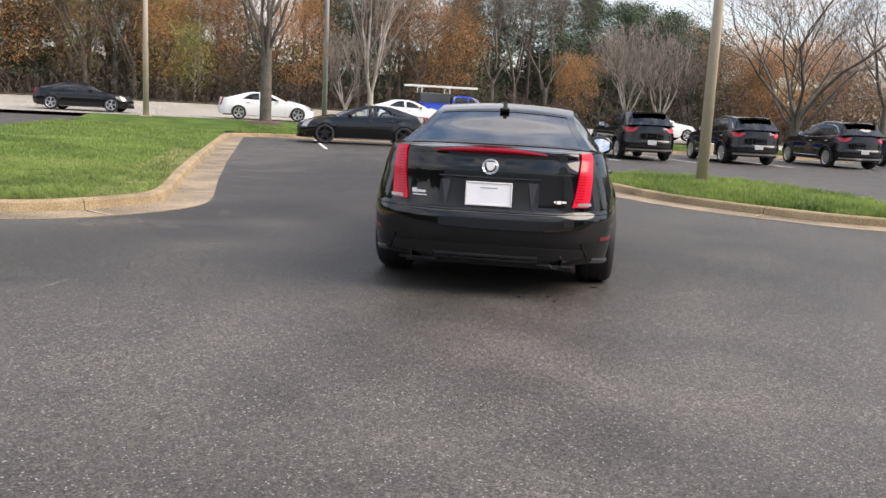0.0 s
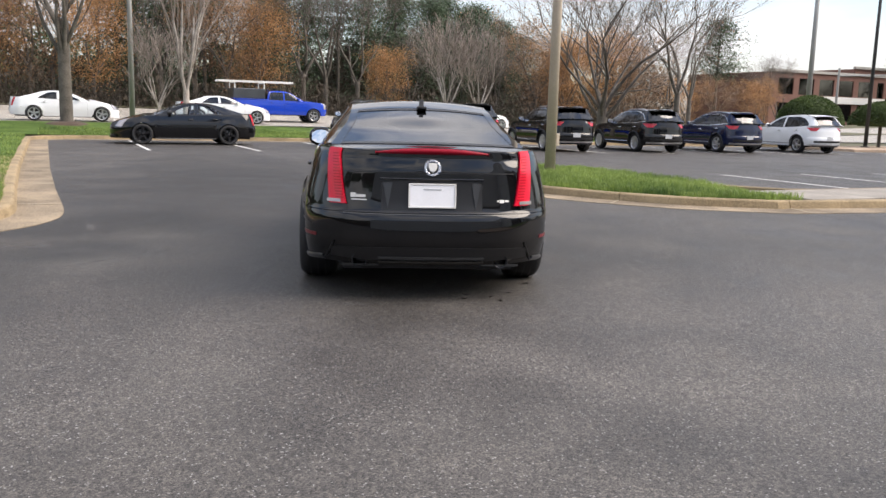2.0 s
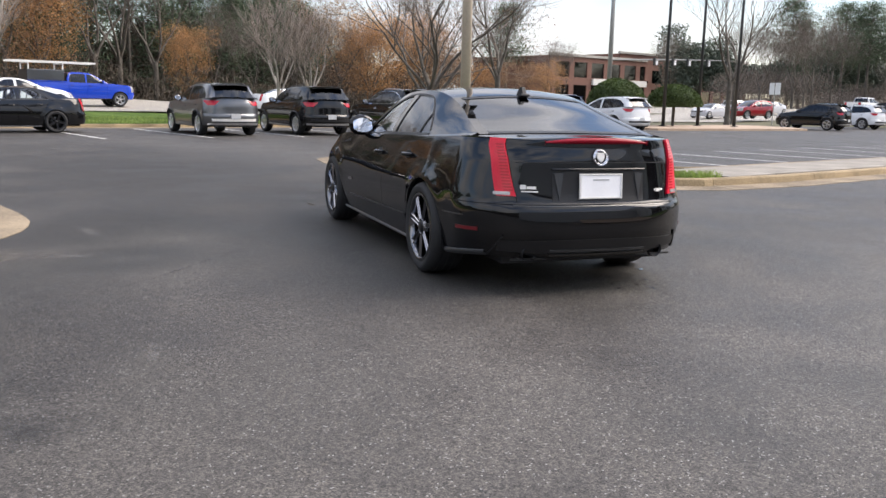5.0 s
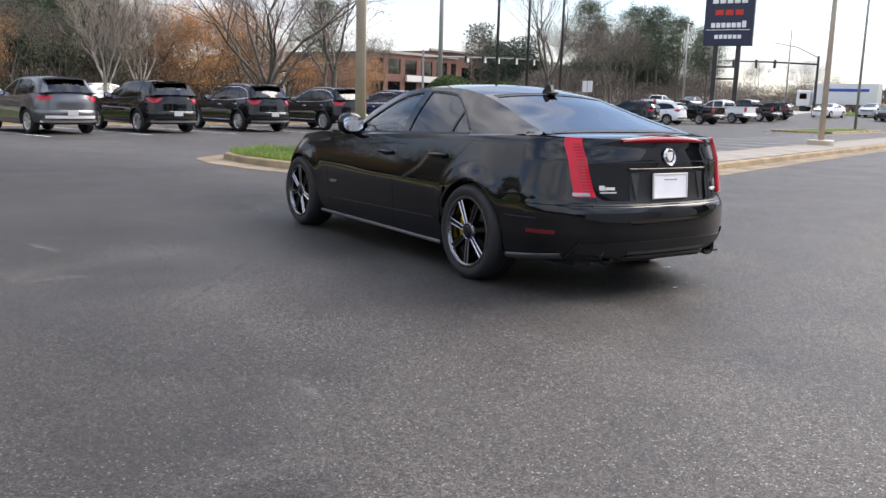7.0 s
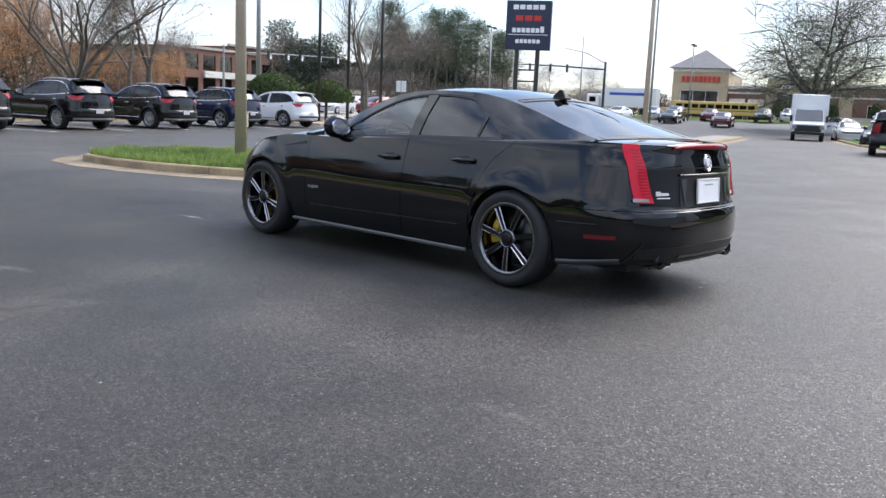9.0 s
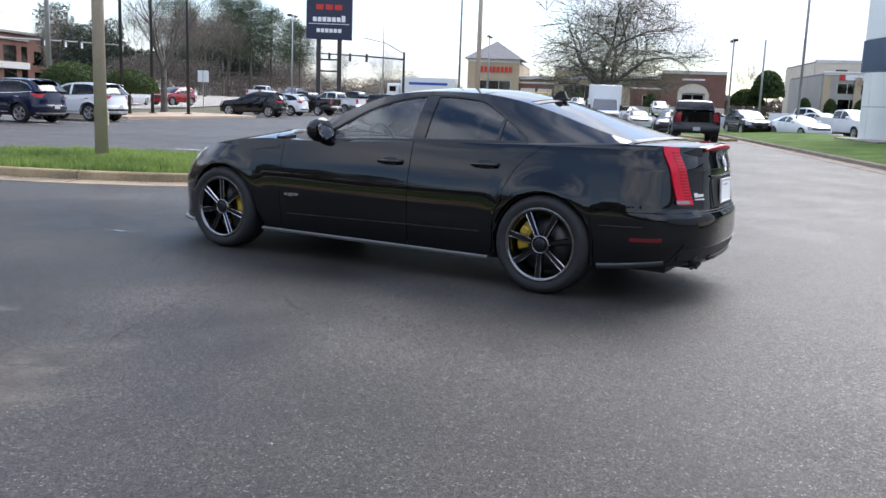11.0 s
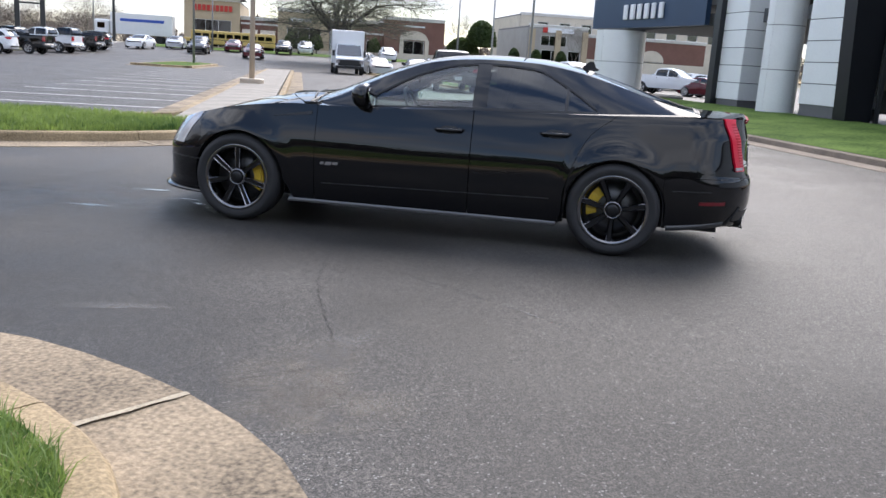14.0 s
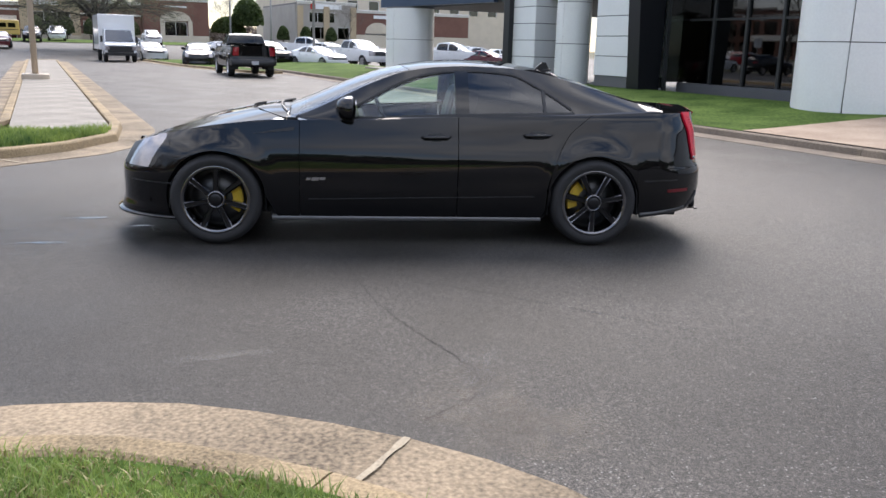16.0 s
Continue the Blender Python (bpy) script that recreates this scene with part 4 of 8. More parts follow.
    both("front_pillar", shell(side(steps(S["y_ws"][0], yw0 - 0.0, 8), lambda y: ztop(y), ed), 0.03), paint, car)
    both("rear_pillar", shell(side(steps(yw1, y_deck, 16 * fine), lambda y: ztop(y), ed, 8), 0.03), paint, car)
    both("centre_pillar", shell(out_by(side(steps(yb0, yb1, 4), lambda y: ztop(y), lambda y: dl(y) + 0.004, 8), 0.002), 0.03), paint, car)
    both("belt_trim", shell(out_by(side(steps(yw0, yw1, 24), lambda y: ztop(y) - 0.004, lambda y: belt(y) + 0.004, 3), 0.004), 0.02), chrome or M["trim_black"], car)
    inset = -0.006
    both("front_window", shell(out_by(side(steps(yw0, yb0, 12 * fine), belt, lambda y: dl(y) + 0.003, 8), inset), 0.003), glass, car)
    both("rear_window", shell(out_by(side(steps(yb1, S["y_q"] + 0.012, 10 * fine), belt, lambda y: dl(y) + 0.003, 8), inset), 0.003), tint, car)
    both("quarter_window", shell(out_by(side(steps(S["y_q"] - 0.012, yw1, 6 * fine), belt, lambda y: dl(y) + 0.003, 6), inset), 0.003), tint, car)
    both("window_bar", shell(out_by(side([S["y_q"] + 0.012, S["y_q"], S["y_q"] - 0.012], belt, lambda y: dl(y), 5), 0.001), 0.02), M["trim_black"], car)
    # roof, windscreen, rear window
    ya, yb_ = S["y_roof"]
    part("roof", orient(shell([[dome(S, y, k) for k in steps(-1, 1, 24)] for y in steps(ya, yb_, 16 * fine)], 0.03)), paint, car, "", True)
    for nm, (a, b), mat in (("windscreen", S["y_ws"], glass), ("rear_screen", S["y_bl"], tint)):
        kk = 0.93 if nm == "windscreen" else 0.90
        part(nm, orient(shell(out_by([[dome(S, y, k) for k in steps(-kk, kk, 20)] for y in steps(a, b, 10 * fine)], -0.003), 0.003)), mat, car, "", True)
        for sg in (-1, 1):
            part("screen_pillar", orient(shell([[dome(S, y, k) for k in (steps(kk - 0.004, 1.0, 4) if sg > 0 else steps(-1.0, -kk + 0.004, 4))] for y in steps(a, b, 14)], 0.03)), paint, car, "", True)
    # inner body, floor, seats, dash
    core = merge(box(-0.60, -0.78, S["sill"] - 0.02, 0.60, wb + 0.6, 0.62), box(-0.76, A + 0.02, S["sill"] - 0.03, 0.76, wb - A - 0.02, 0.40), box(-0.56, -0.74, 0.5, 0.56, 0.3, ztop(-0.3) - 0.14))
    part("underbody", core, M["interior"], car)
    yc = (yw0 + yw1) / 2
    part("dashboard", box(-0.66, yw0 - 0.12, 0.6, 0.66, yw0 + 0.42, ztop(1.8) - 0.01, 0.04), M["interior"], car)
    for sx in (-0.37, 0.37):
        seat = merge(box(sx - 0.25, yb0 - 0.02, 0.42, sx + 0.25, yb0 + 0.5, 0.62, 0.05), moved(box(-0.24, -0.07, 0.0, 0.24, 0.07, 0.62 + (ztop(1) - 0.97), 0.06), pose(sx, yb0 - 0.0, 0.55, 14, 0, 0)), moved(box(-0.13, -0.05, 0.0, 0.13, 0.05, 0.2, 0.05), pose(sx, yb0 - 0.18, 1.13 + (ztop(1) - 0.97), 8, 0, 0)))
        part("seat", seat, M["seat_leather"], car)
    part("rear_bench", merge(box(-0.64, yw1 + 0.02, 0.45, 0.64, yw1 + 0.55, 0.65, 0.05), moved(box(-0.64, -0.08, 0, 0.64, 0.08, 0.55, 0.06), pose(0, yw1 - 0.02, 0.6, 18, 0, 0))), M["seat_leather"], car)
    ring = tube([(0.18 * math.cos(a), 0.0, 0.18 * math.sin(a)) for a in steps(0, 2 * math.pi, 20)], 0.016, 6, False)
    part("steering_wheel", moved(merge(ring, box(-0.16, -0.01, -0.03, 0.16, 0.02, 0.03, 0.008)), pose(-0.37, yw0 - 0.28, ztop(1.5) - 0.04, -22, 0, 0)), M["interior"], car, "", True)
    # mirrors and handles
    for sg in (-1, 1):
        ym = yw0 - 0.02
        zb = ztop(ym) + 0.085
        xm = abs(house(S, ym, zb)[0]) + 0.125
        V = []
        bm = bmesh.new()
        bmesh.ops.create_uvsphere(bm, u_segments=16, v_segments=10, radius=1.0)
        for p in bm.verts:
            c = p.co
            yy = c.y * (0.095 if c.y > 0 else 0.03)
            p.co = (sg * (xm + c.x * 0.12), ym + yy * 1.2, zb + (abs(c.z) ** 0.8) * (1 if c.z > 0 else -1) * 0.095)
        mir = part("wing_mirror", bm, paint, car, "", True)
        part("mirror_foot", box(min(sg * (xm - 0.13), sg * (xm - 0.02)), ym - 0.02, zb - 0.09, max(sg * (xm - 0.13), sg * (xm - 0.02)), ym + 0.07, zb - 0.045, 0.012), M["trim_black"], mir)
        gm = [[(sg * (xm + 0.09 * a), ym - 0.047 + 0.010 * b, zb + 0.066 * b * math.sqrt(1 - (0.85 * a) ** 2)) for b in steps(-1, 1, 4)] for a in steps(-1, 1, 5)]
        part("mirror_glass", shell(gm, 0.004, sg < 0), M["chrome"], mir)
        for key, yh in (("front_door", yd1 + 0.17), ("rear_door", S["y_q"] + 0.06)):
            zh = ztop(yh) - 0.145
            xh = abs(skin_y(S, yh, zh)[0])
            pts = [(sg * (xh - 0.006), yh + 0.11, zh - 0.004), (sg * (xh + 0.030), yh + 0.085, zh - 0.002), (sg * (xh + 0.036), yh, zh), (sg * (xh + 0.030), yh - 0.085, zh + 0.002), (sg * (xh - 0.006), yh - 0.11, zh + 0.004)]
            part("handle", tube(pts, [0.010, 0.014, 0.016, 0.014, 0.010], 8), paint if chrome is None else chrome, doors[key][0 if sg < 0 else 1], "", True)
            cup = [[(sg * (abs(skin_y(S, yh + 0.075 * a, zh + 0.03 * b)[0]) + 0.0015), yh + 0.075 * a * math.sqrt(1 - (b * 0.9) ** 2), zh + 0.03 * b) for b in steps(-1, 1, 5)] for a in steps(-1, 1, 7)]
            part("handle_cup", shell(cup, 0.002, sg < 0), M["trim_black"], doors[key][0 if sg < 0 else 1])
    # rocker strip; on deck cars its bright highlight is put into the grey
    P = [[skin_y(S, y, S["sill"] - 0.03 + 0.03 * j / 3) for j in range(4)] for y in steps(wb - A - 0.04, A + 0.04, 20)]
    P = [[(p[0] - 0.009 * math.sin(math.pi * j / 3), p[1], p[2]) for j, p in enumerate(r)] for r in P]
    both("rocker_strip", shell(P, 0.05), M["rocker_grey"] if S["rear"] == "deck" else M["trim_black"], car)
    # wheel housings
    for yc in (0.0, wb):
        for sg in (-1, 1):
            h = []
            for i in range(15):
                a = math.pi * i / 14
                h.append([(sg * xx, yc + (A - 0.012) * math.cos(a), S["hub"] + (A - 0.012) * math.sin(a) - (0.10 if i in (0, 14) else 0)) for xx in (0.60, abs(skin_y(S, yc + A, 0.5)[0]) - 0.035)])
            part("wheel_housing", shell(h, 0.006, sg > 0), M["trim_black"], car)
    if S["rear"] == "hatch":
        # roof spoiler, rails, arch cladding, bumper trim
        G = [[(k * 0.60, -0.36 - 0.30 * j / 3 - 0.03 * (1 - k * k), S["edge"](-0.38) + 0.034 * (1 - k * k) + 0.004 - 0.028 * (j / 3) ** 2) for j in range(4)] for k in steps(-1, 1, 13)]
        part("roof_spoiler", orient(shell(G, 0.025)), paint, car, "", True)
        for sg in (-1, 1):
            P = [(sg * (S["rail"](y) - 0.03), y, S["edge"](y) + (0.035 if 0 < i < 8 else -0.005)) for i, y in enumerate(steps(1.0, -0.30, 9))]
            part("roof_rail", tube(P, 0.013, 6), M["trim_black"] if chrome is None else M["rim_silver"], car)
            for yc in (0.0, wb):
                P = []
                for a in steps(-0.25, math.pi + 0.25, 22):
                    y, z = yc + (A + 0.022) * math.cos(a), max(0.24, S["hub"] + (A + 0.022) * math.sin(a))
                    x = abs(skin_y(S, y, z)[0])
                    P.append((sg * (x + 0.002), y, z))
                part("arch_cladding", tube(P, 0.026, 6), M["trim_black"], car)
            P = [(sg * (abs(skin_y(S, y, S["sill"] + 0.10)[0]) + 0.004), y, S["sill"] + 0.10) for y in steps(A + 0.08, wb - A - 0.08, 14)]
            part("door_strip", tube(P, 0.012, 6), chrome or M["trim_black"], car)
            if chrome is not None:
                P = [house(S, y, dl(y) + 0.006) for y in steps(yw0 - 0.02, yw1 + 0.01, 30)]
                part("window_trim", tube([(sg * (abs(p[0]) + 0.003), p[1], p[2]) for p in P], 0.011, 5), chrome, car, "chrome window outline")
        for nm, za, zb, s_a, mat, lift in (("bumper_trim", 0.46, 0.54, 2.5, M["trim_white"] if light_trim else M["trim_black"], 0.008), ("skid_plate", 0.345, 0.40, 2.35, M["rim_silver"], 0.010)):
            G = [[skin(S, s, z) for z in steps(za, zb, 4)] for s in steps(s_a, 3.0, 12)]
            G = out_by(G, lift).tolist()
            G = G + [[(-p[0], p[1], p[2]) for p in r] for r in G[-2::-1]]
            part(nm, orient(shell(G, 0.012)), mat, car, "", True)
    xw = S["track"]
    for yc in (0.0, wb):
        ct = -72 if yc == 0.0 else 88
        add_wheel(S, car, -xw, yc, style, rim, True, lean=1 if yc else 27, caliper_turn=ct)
        add_wheel(S, car, xw, yc, style, rim, False, lean=11 if yc else 5, caliper_turn=-ct)
    # number plate
    zp = 0.735 if S["rear"] == "deck" else 0.62
    yp = S["tail"](zp)
    plate = part("number_plate", moved(box(-0.152, -0.006, -0.077, 0.152, 0.004, 0.077, 0.003), pose(0, yp - 0.014, zp, -4 if S["rear"] == "deck" else 0, 0, 0)), M["plate_white"] if fine > 1 else M["plate_plain"], car, "white number plate")
    return car, dict(doors=doors, lid=lid, plate=plate, lamps=lamps, rear_bumper=rear_bumper, yp=yp, zp=zp)


# ---- ground ----
def sheet(name, outline, z, mat, label, category, kind="structure", thick=0.0):
    """A flat polygon in the lot's grid."""
    pts = [uv(u, v, z) for u, v in outline]
    n = len(pts)
    if thick:
        V = pts + [(x, y, zz - thick) for x, y, zz in pts]
        F = [tuple(range(n))] + [(i, i + n, (i + 1) % n + n, (i + 1) % n) for i in range(n)]
    else:
        V, F = pts, [tuple(range(n))]
    return solo(name, (V, F), mat, label, category, kind=kind)


def land(u, v):
    """Height of the land: level lot, rising gently to the road behind it."""
    t = min(1.0, max(0.0, (v - 27.0) / 9.0))
    left = min(1.0, max(0.0, (30 - u) / 25.0))
    return 0.40 * (t * t * (3 - 2 * t)) * left


P = []
for u in steps(-900, 900, 181):
    col = []
    for v in steps(-600, 900, 101):
        far = max(0.0, math.hypot(u, v) - 150)
        rise = 1.2 * min(1.0, max(0.0, (u - 62) / 45.0))
        col.append(uv(u, v, -0.05 + rise))
    P.append(col)
solo("ground", (sum(P, []), grid_faces(181, 101, 0, False)), M["verge"], "rough green and brown ground reaching the horizon", "ground", kind="structure")
sheet("parking_lot", [(-60, -60), (62, -60), (62, 26.6), (-60, 26.6)], 0.0, M["asphalt"], "dark worn asphalt of the dealership lot", "asphalt")


def arc(cu, cv, r, a0, a1, n=10):
    return [(cu + r * math.cos(radians(a)), cv + r * math.sin(radians(a))) for a in steps(a0, a1, n)]


def resample(pts, step):
    out = [pts[0]]
    for a, b in zip(pts[:-1], pts[1:]):
        d = math.hypot(b[0] - a[0], b[1] - a[1])
        n = max(1, int(d / step))
        out += [(a[0] + (b[0] - a[0]) * i / n, a[1] + (b[1] - a[1]) * i / n) for i in range(1, n + 1)]
    return out


KERB = [(0.0, -0.05), (0.0, 0.007), (0.25, 0.004), (0.49, 0.010), (0.515, 0.016), (0.525, 0.06), (0.538, 0.108), (0.555, 0.126), (0.58, 0.132), (0.68, 0.132), (0.71, 0.12), (0.72, 0.05)]


def kerb(name, pts, label, profile=KERB, piece=3.0, joint_at=0.0, wide=1.0, height=1.0, mat=None):
    """Cast kerb with its gutter pan, along pts with the bank on its left, in pieces with open joints."""
    root = thing(name, label, "kerb", kind="structure")
    pts = resample(pts, 0.35)
    L = [0.0]
    for a, b in zip(pts[:-1], pts[1:]):
        L.append(L[-1] + math.hypot(b[0] - a[0], b[1] - a[1]))
    L = np.array(L)
    U, Vv = np.array([p[0] for p in pts]), np.array([p[1] for p in pts])
    cuts = [0.0] + [c for c in np.arange(joint_at % piece, L[-1] - 0.4, piece).tolist() if c > 0.4] + [float(L[-1])]
    for i in range(len(cuts) - 1):
        a, b = cuts[i] + 0.006, cuts[i + 1] - 0.006
        ss = np.linspace(a, b, max(3, int((b - a) / 0.3) + 1))
        G = []
        for s in ss:
            u, v = np.interp(s, L, U), np.interp(s, L, Vv)
            e = 0.25
            du, dv = np.interp(s + e, L, U) - np.interp(s - e, L, U), np.interp(s + e, L, Vv) - np.interp(s - e, L, Vv)
            k = math.hypot(du, dv) or 1
            nu, nv = -dv / k, du / k
            G.append([uv(u + nu * d * wide, v + nv * d * wide, z * height) for d, z in profile])
        for nm, a0, a1, mt in (("gutter_pan", 0, 5, M["gutter_concrete"]), ("kerb_segment", 4, len(profile), M["kerb_concrete"])):
            H = [g[a0:a1] for g in G]
            k = a1 - a0
            V = sum(H, [])
            F = grid_faces(len(H), k)
            for row, turn in ((0, 1), (len(H) - 1, -1)):
                o = len(V)
                V += [(p[0], p[1], -0.05) for p in H[row]]
                F += [(row * k + q, row * k + q + 1, o + q + 1, o + q)[::turn] for q in range(k - 1)]
            part(nm, (V, F), mat or mt, root)
        if i and not mat:
            # pale mortar worn out of the joint across the pan, ragged along both sides
            rnd = random.Random(i)
            V = []
            for q in range(9):
                f = q / 8
                x, y, z = Vector(G[0][1]).lerp(Vector(G[0][4]), f)
                tx, ty = G[1][1][0] - G[0][1][0], G[1][1][1] - G[0][1][1]
                tl = math.hypot(tx, ty)
                for side, w in ((-1, rnd.uniform(0.012, 0.026)), (1, rnd.uniform(0.006, 0.018))):
                    V.append((x + tx / tl * side * w, y + ty / tl * side * w, z + 0.004))
            part("joint", (V, grid_faces(9, 2)), M["joint_mortar"], root)
    return root


left_edge = [(-40, 2.38), (-6, 2.42), (-4.8, 2.42), (-4.2, 2.50), (-3.84, 2.66), (-3.47, 2.94), (-3.1, 3.30), (-2.79, 3.73), (-2.60, 4.2), (-2.53, 4.8), (-2.54, 5.5), (-2.60, 7.6), (-2.66, 12), (-2.68, 25.2)] + arc(-1.38, 25.2, 1.3, 180, 90, 8) + [(34, 26.5)]
kerb("kerb_verge", left_edge, "weathered tan concrete kerb and gutter along the grass", joint_at=36.67)
head_edge = [(6.6, 11.6), (5.4, 11.35), (4.55, 10.75), (4.1, 9.7), (3.9, 8.4), (3.92, 7.2), (4.15, 6.0), (4.75, 4.65), (5.7, 3.45), (7.0, 2.66), (9.0, 2.42), (52, 2.45)] + arc(52, 3.9, 1.45, -90, 90, 8)[1:] + [(9.6, 5.35), (8.95, 6.2), (8.75, 9.5), (7.9, 11.2), (6.6, 11.6)]
kerb("kerb_island", head_edge, "tan concrete kerb round the grass island and walk")


def inset(pts, d):
    """A line set in by d to the left of its run."""
    out = []
    n = len(pts)
    for i, p in enumerate(pts):
        a, c = pts[max(i - 1, 0)], pts[min(i + 1, n - 1)]
        L = math.hypot(c[0] - a[0], c[1] - a[1]) or 1
        out.append((p[0] - (c[1] - a[1]) / L * d, p[1] + (c[0] - a[0]) / L * d))
    return out


def within(poly):
    """A test for places inside an outline of the grid."""
    def test(u, v):
        hit = False
        for (a, b), (c, d) in zip(poly, poly[1:] + poly[:1]):
            if (b > v) != (d > v) and u < (c - a) * (v - b) / (d - b) + a:
                hit = not hit
        return hit
    return test


kerb("kerb_dealer", [(60, -6.9), (2.2, -6.9), (0.8, -7.3), (0.0, -8.4), (-0.2, -9.8), (-0.2, -30)], "dark stained concrete kerb before the dealership lawn", mat=M["kerb_stained"])

# turf areas
def turf(name, outline, label, zfn, step=0.8, mat=None):
    """A lawn over an outline in the grid, with its own height."""
    us, vs = [p[0] for p in outline], [p[1] for p in outline]
    bm = bmesh.new()
    f = bm.faces.new([bm.verts.new((p[0], p[1], 0)) for p in outline])
    bmesh.ops.triangulate(bm, faces=[f])
    for ax, lo, hi in ((0, min(us), max(us)), (1, min(vs), max(vs))):
        c = lo + step
        while c < hi:
            co, no = ((c, 0, 0), (1, 0, 0)) if ax == 0 else ((0, c, 0), (0, 1, 0))
            bmesh.ops.bisect_plane(bm, geom=bm.verts[:] + bm.edges[:] + bm.faces[:], plane_co=co, plane_no=no)
            c += step
    for v in bm.verts:
        u, w = v.co.x, v.co.y
        v.co = uv(u, w, zfn(u, w))
    bmesh.ops.recalc_face_normals(bm, faces=bm.faces[:])
    return solo(name, bm, mat or M["turf"], label, "grass", kind="structure", smooth=True)


def lawn_left(u, v):
    h = 0.125 + 0.16 * min(1, max(0, (-3.4 - u) / 4)) * min(1, max(0, (v - 3.5) / 6)) + 0.015 * math.sin(u * 1.7) * math.sin(v * 1.3)
    return h + max(0.0, land(u, v) - 0.12)


def lawn_island(u, v):
    """A low crown over the parking island."""
    k = max(0.0, 1 - ((u - 6.3) / 1.45) ** 2 - ((v - 7.4) / 2.9) ** 2)
    return 0.126 + 0.09 * k


left_lawn = inset(left_edge[1:14], 0.68) + [(-3.36, 27), (-9.5, 27), (-9.2, 17.5), (-17, 13), (-17, 3.1)]
island_lawn = [p for p in inset(head_edge[1:11], 0.66) if p[0] < 7.7] + [(7.72, 3.2), (7.72, 4.75), (8.2, 6.0), (8.05, 9.3), (7.5, 10.45), (6.5, 10.85)]
turf("lawn_left", left_lawn, "bright green mown lawn inside the kerb", lawn_left)
turf("lawn_head", island_lawn, "rough green grass on the parking island", lawn_island, 0.5)
turf("lawn_verge", [(-9.5, 27.0), (-2.0, 27.25), (34, 27.25), (34, 36.3), (-9.9, 36.3)], "grass verge between the lot and the road", lambda u, v: 0.14 + max(0.0, land(u, v) - 0.12), 1.5, M["turf"])
turf("lawn_dealer", [(5.75, -7.6), (60, -7.6), (60, -13), (5.75, -13)], "green lawn rising to the dealership building", lambda u, v: 0.14 + 0.26 * min(1, max(0, (-7.8 - v) / 4.5)), 1.2)
turf("paving_dealer", [(0.5, -7.6), (5.74, -7.6), (5.74, -13), (0.5, -13)], "tan brick paving beside the lawn", lambda u, v: 0.15 + 0.26 * min(1, max(0, (-7.8 - v) / 4.5)), 1.2, M["tan_paving"])
cross_fall = smooth_fn((36, 0.38), (40, 0.44), (44, 0.58), (50, 0.90), (56, 1.10), (62, 1.15))


def road_z(u, v=40.0):
    """The road's height: it climbs away from the lot to the west and up to the shops in the east."""
    return 0.02 + cross_fall(v) * min(1.0, max(0.0, (34 - u) / 22.0)) + 1.2 * min(1.0, max(0.0, (u - 62) / 45.0))


P = [[uv(u, v, road_z(u, v)) for v in (36.3, 38, 40, 42, 44, 46, 48, 50, 52.5)] for u in [-200, -60, -20] + steps(5, 75, 29)]
solo("road", (sum(P, []), grid_faces(32, 9, 0, False)), M["road_surface"], "pale grey road behind the verge", "road", kind="structure")
P = [[uv(u, v, road_z(u, v) + (0.05 if v < 54 else 0.0)) for v in (52.5, 52.7, 56, 62, 90)] for u in [-200, -60, -20] + steps(5, 75, 15)]
solo("verge_far", (sum(P, []), grid_faces(18, 5, 0, False)), M["verge"], "rough brown bank rising under the wood", "ground", kind="structure")
sheet("entry_road", [(-40, 10), (-17, 13), (-9.2, 17.5), (-9.5, 27), (-9.9, 36.3), (-40, 36.3)], 0.24, M["asphalt"], "asphalt of the entry drive", "road", thick=0.3)


# stall lines
def stripe(u0, v0, u1, v1, w=0.1):
    d = math.hypot(u1 - u0, v1 - v0)
    nu, nv = -(v1 - v0) / d * w / 2, (u1 - u0) / d * w / 2
    return [uv(u0 + nu, v0 + nv, 0.004), uv(u1 + nu, v1 + nv, 0.004), uv(u1 - nu, v1 - nv, 0.004), uv(u0 - nu, v0 - nv, 0.004)], [(0, 3, 2, 1)]


for i in range(-1, 11):
    u = -0.05 + i * 3.15
    solo("stall_line", stripe(u, 19.4, u, 26.0), M["line_paint"], "worn white stall line on the asphalt", "line", "stall lines", "structure")
for i in range(0, 14):
    u = 9.4 + i * 2.62
    solo("stall_line", stripe(u, 5.2, u, 9.6), M["line_paint"], "worn white stall line on the asphalt", "line", "stall lines", "structure")


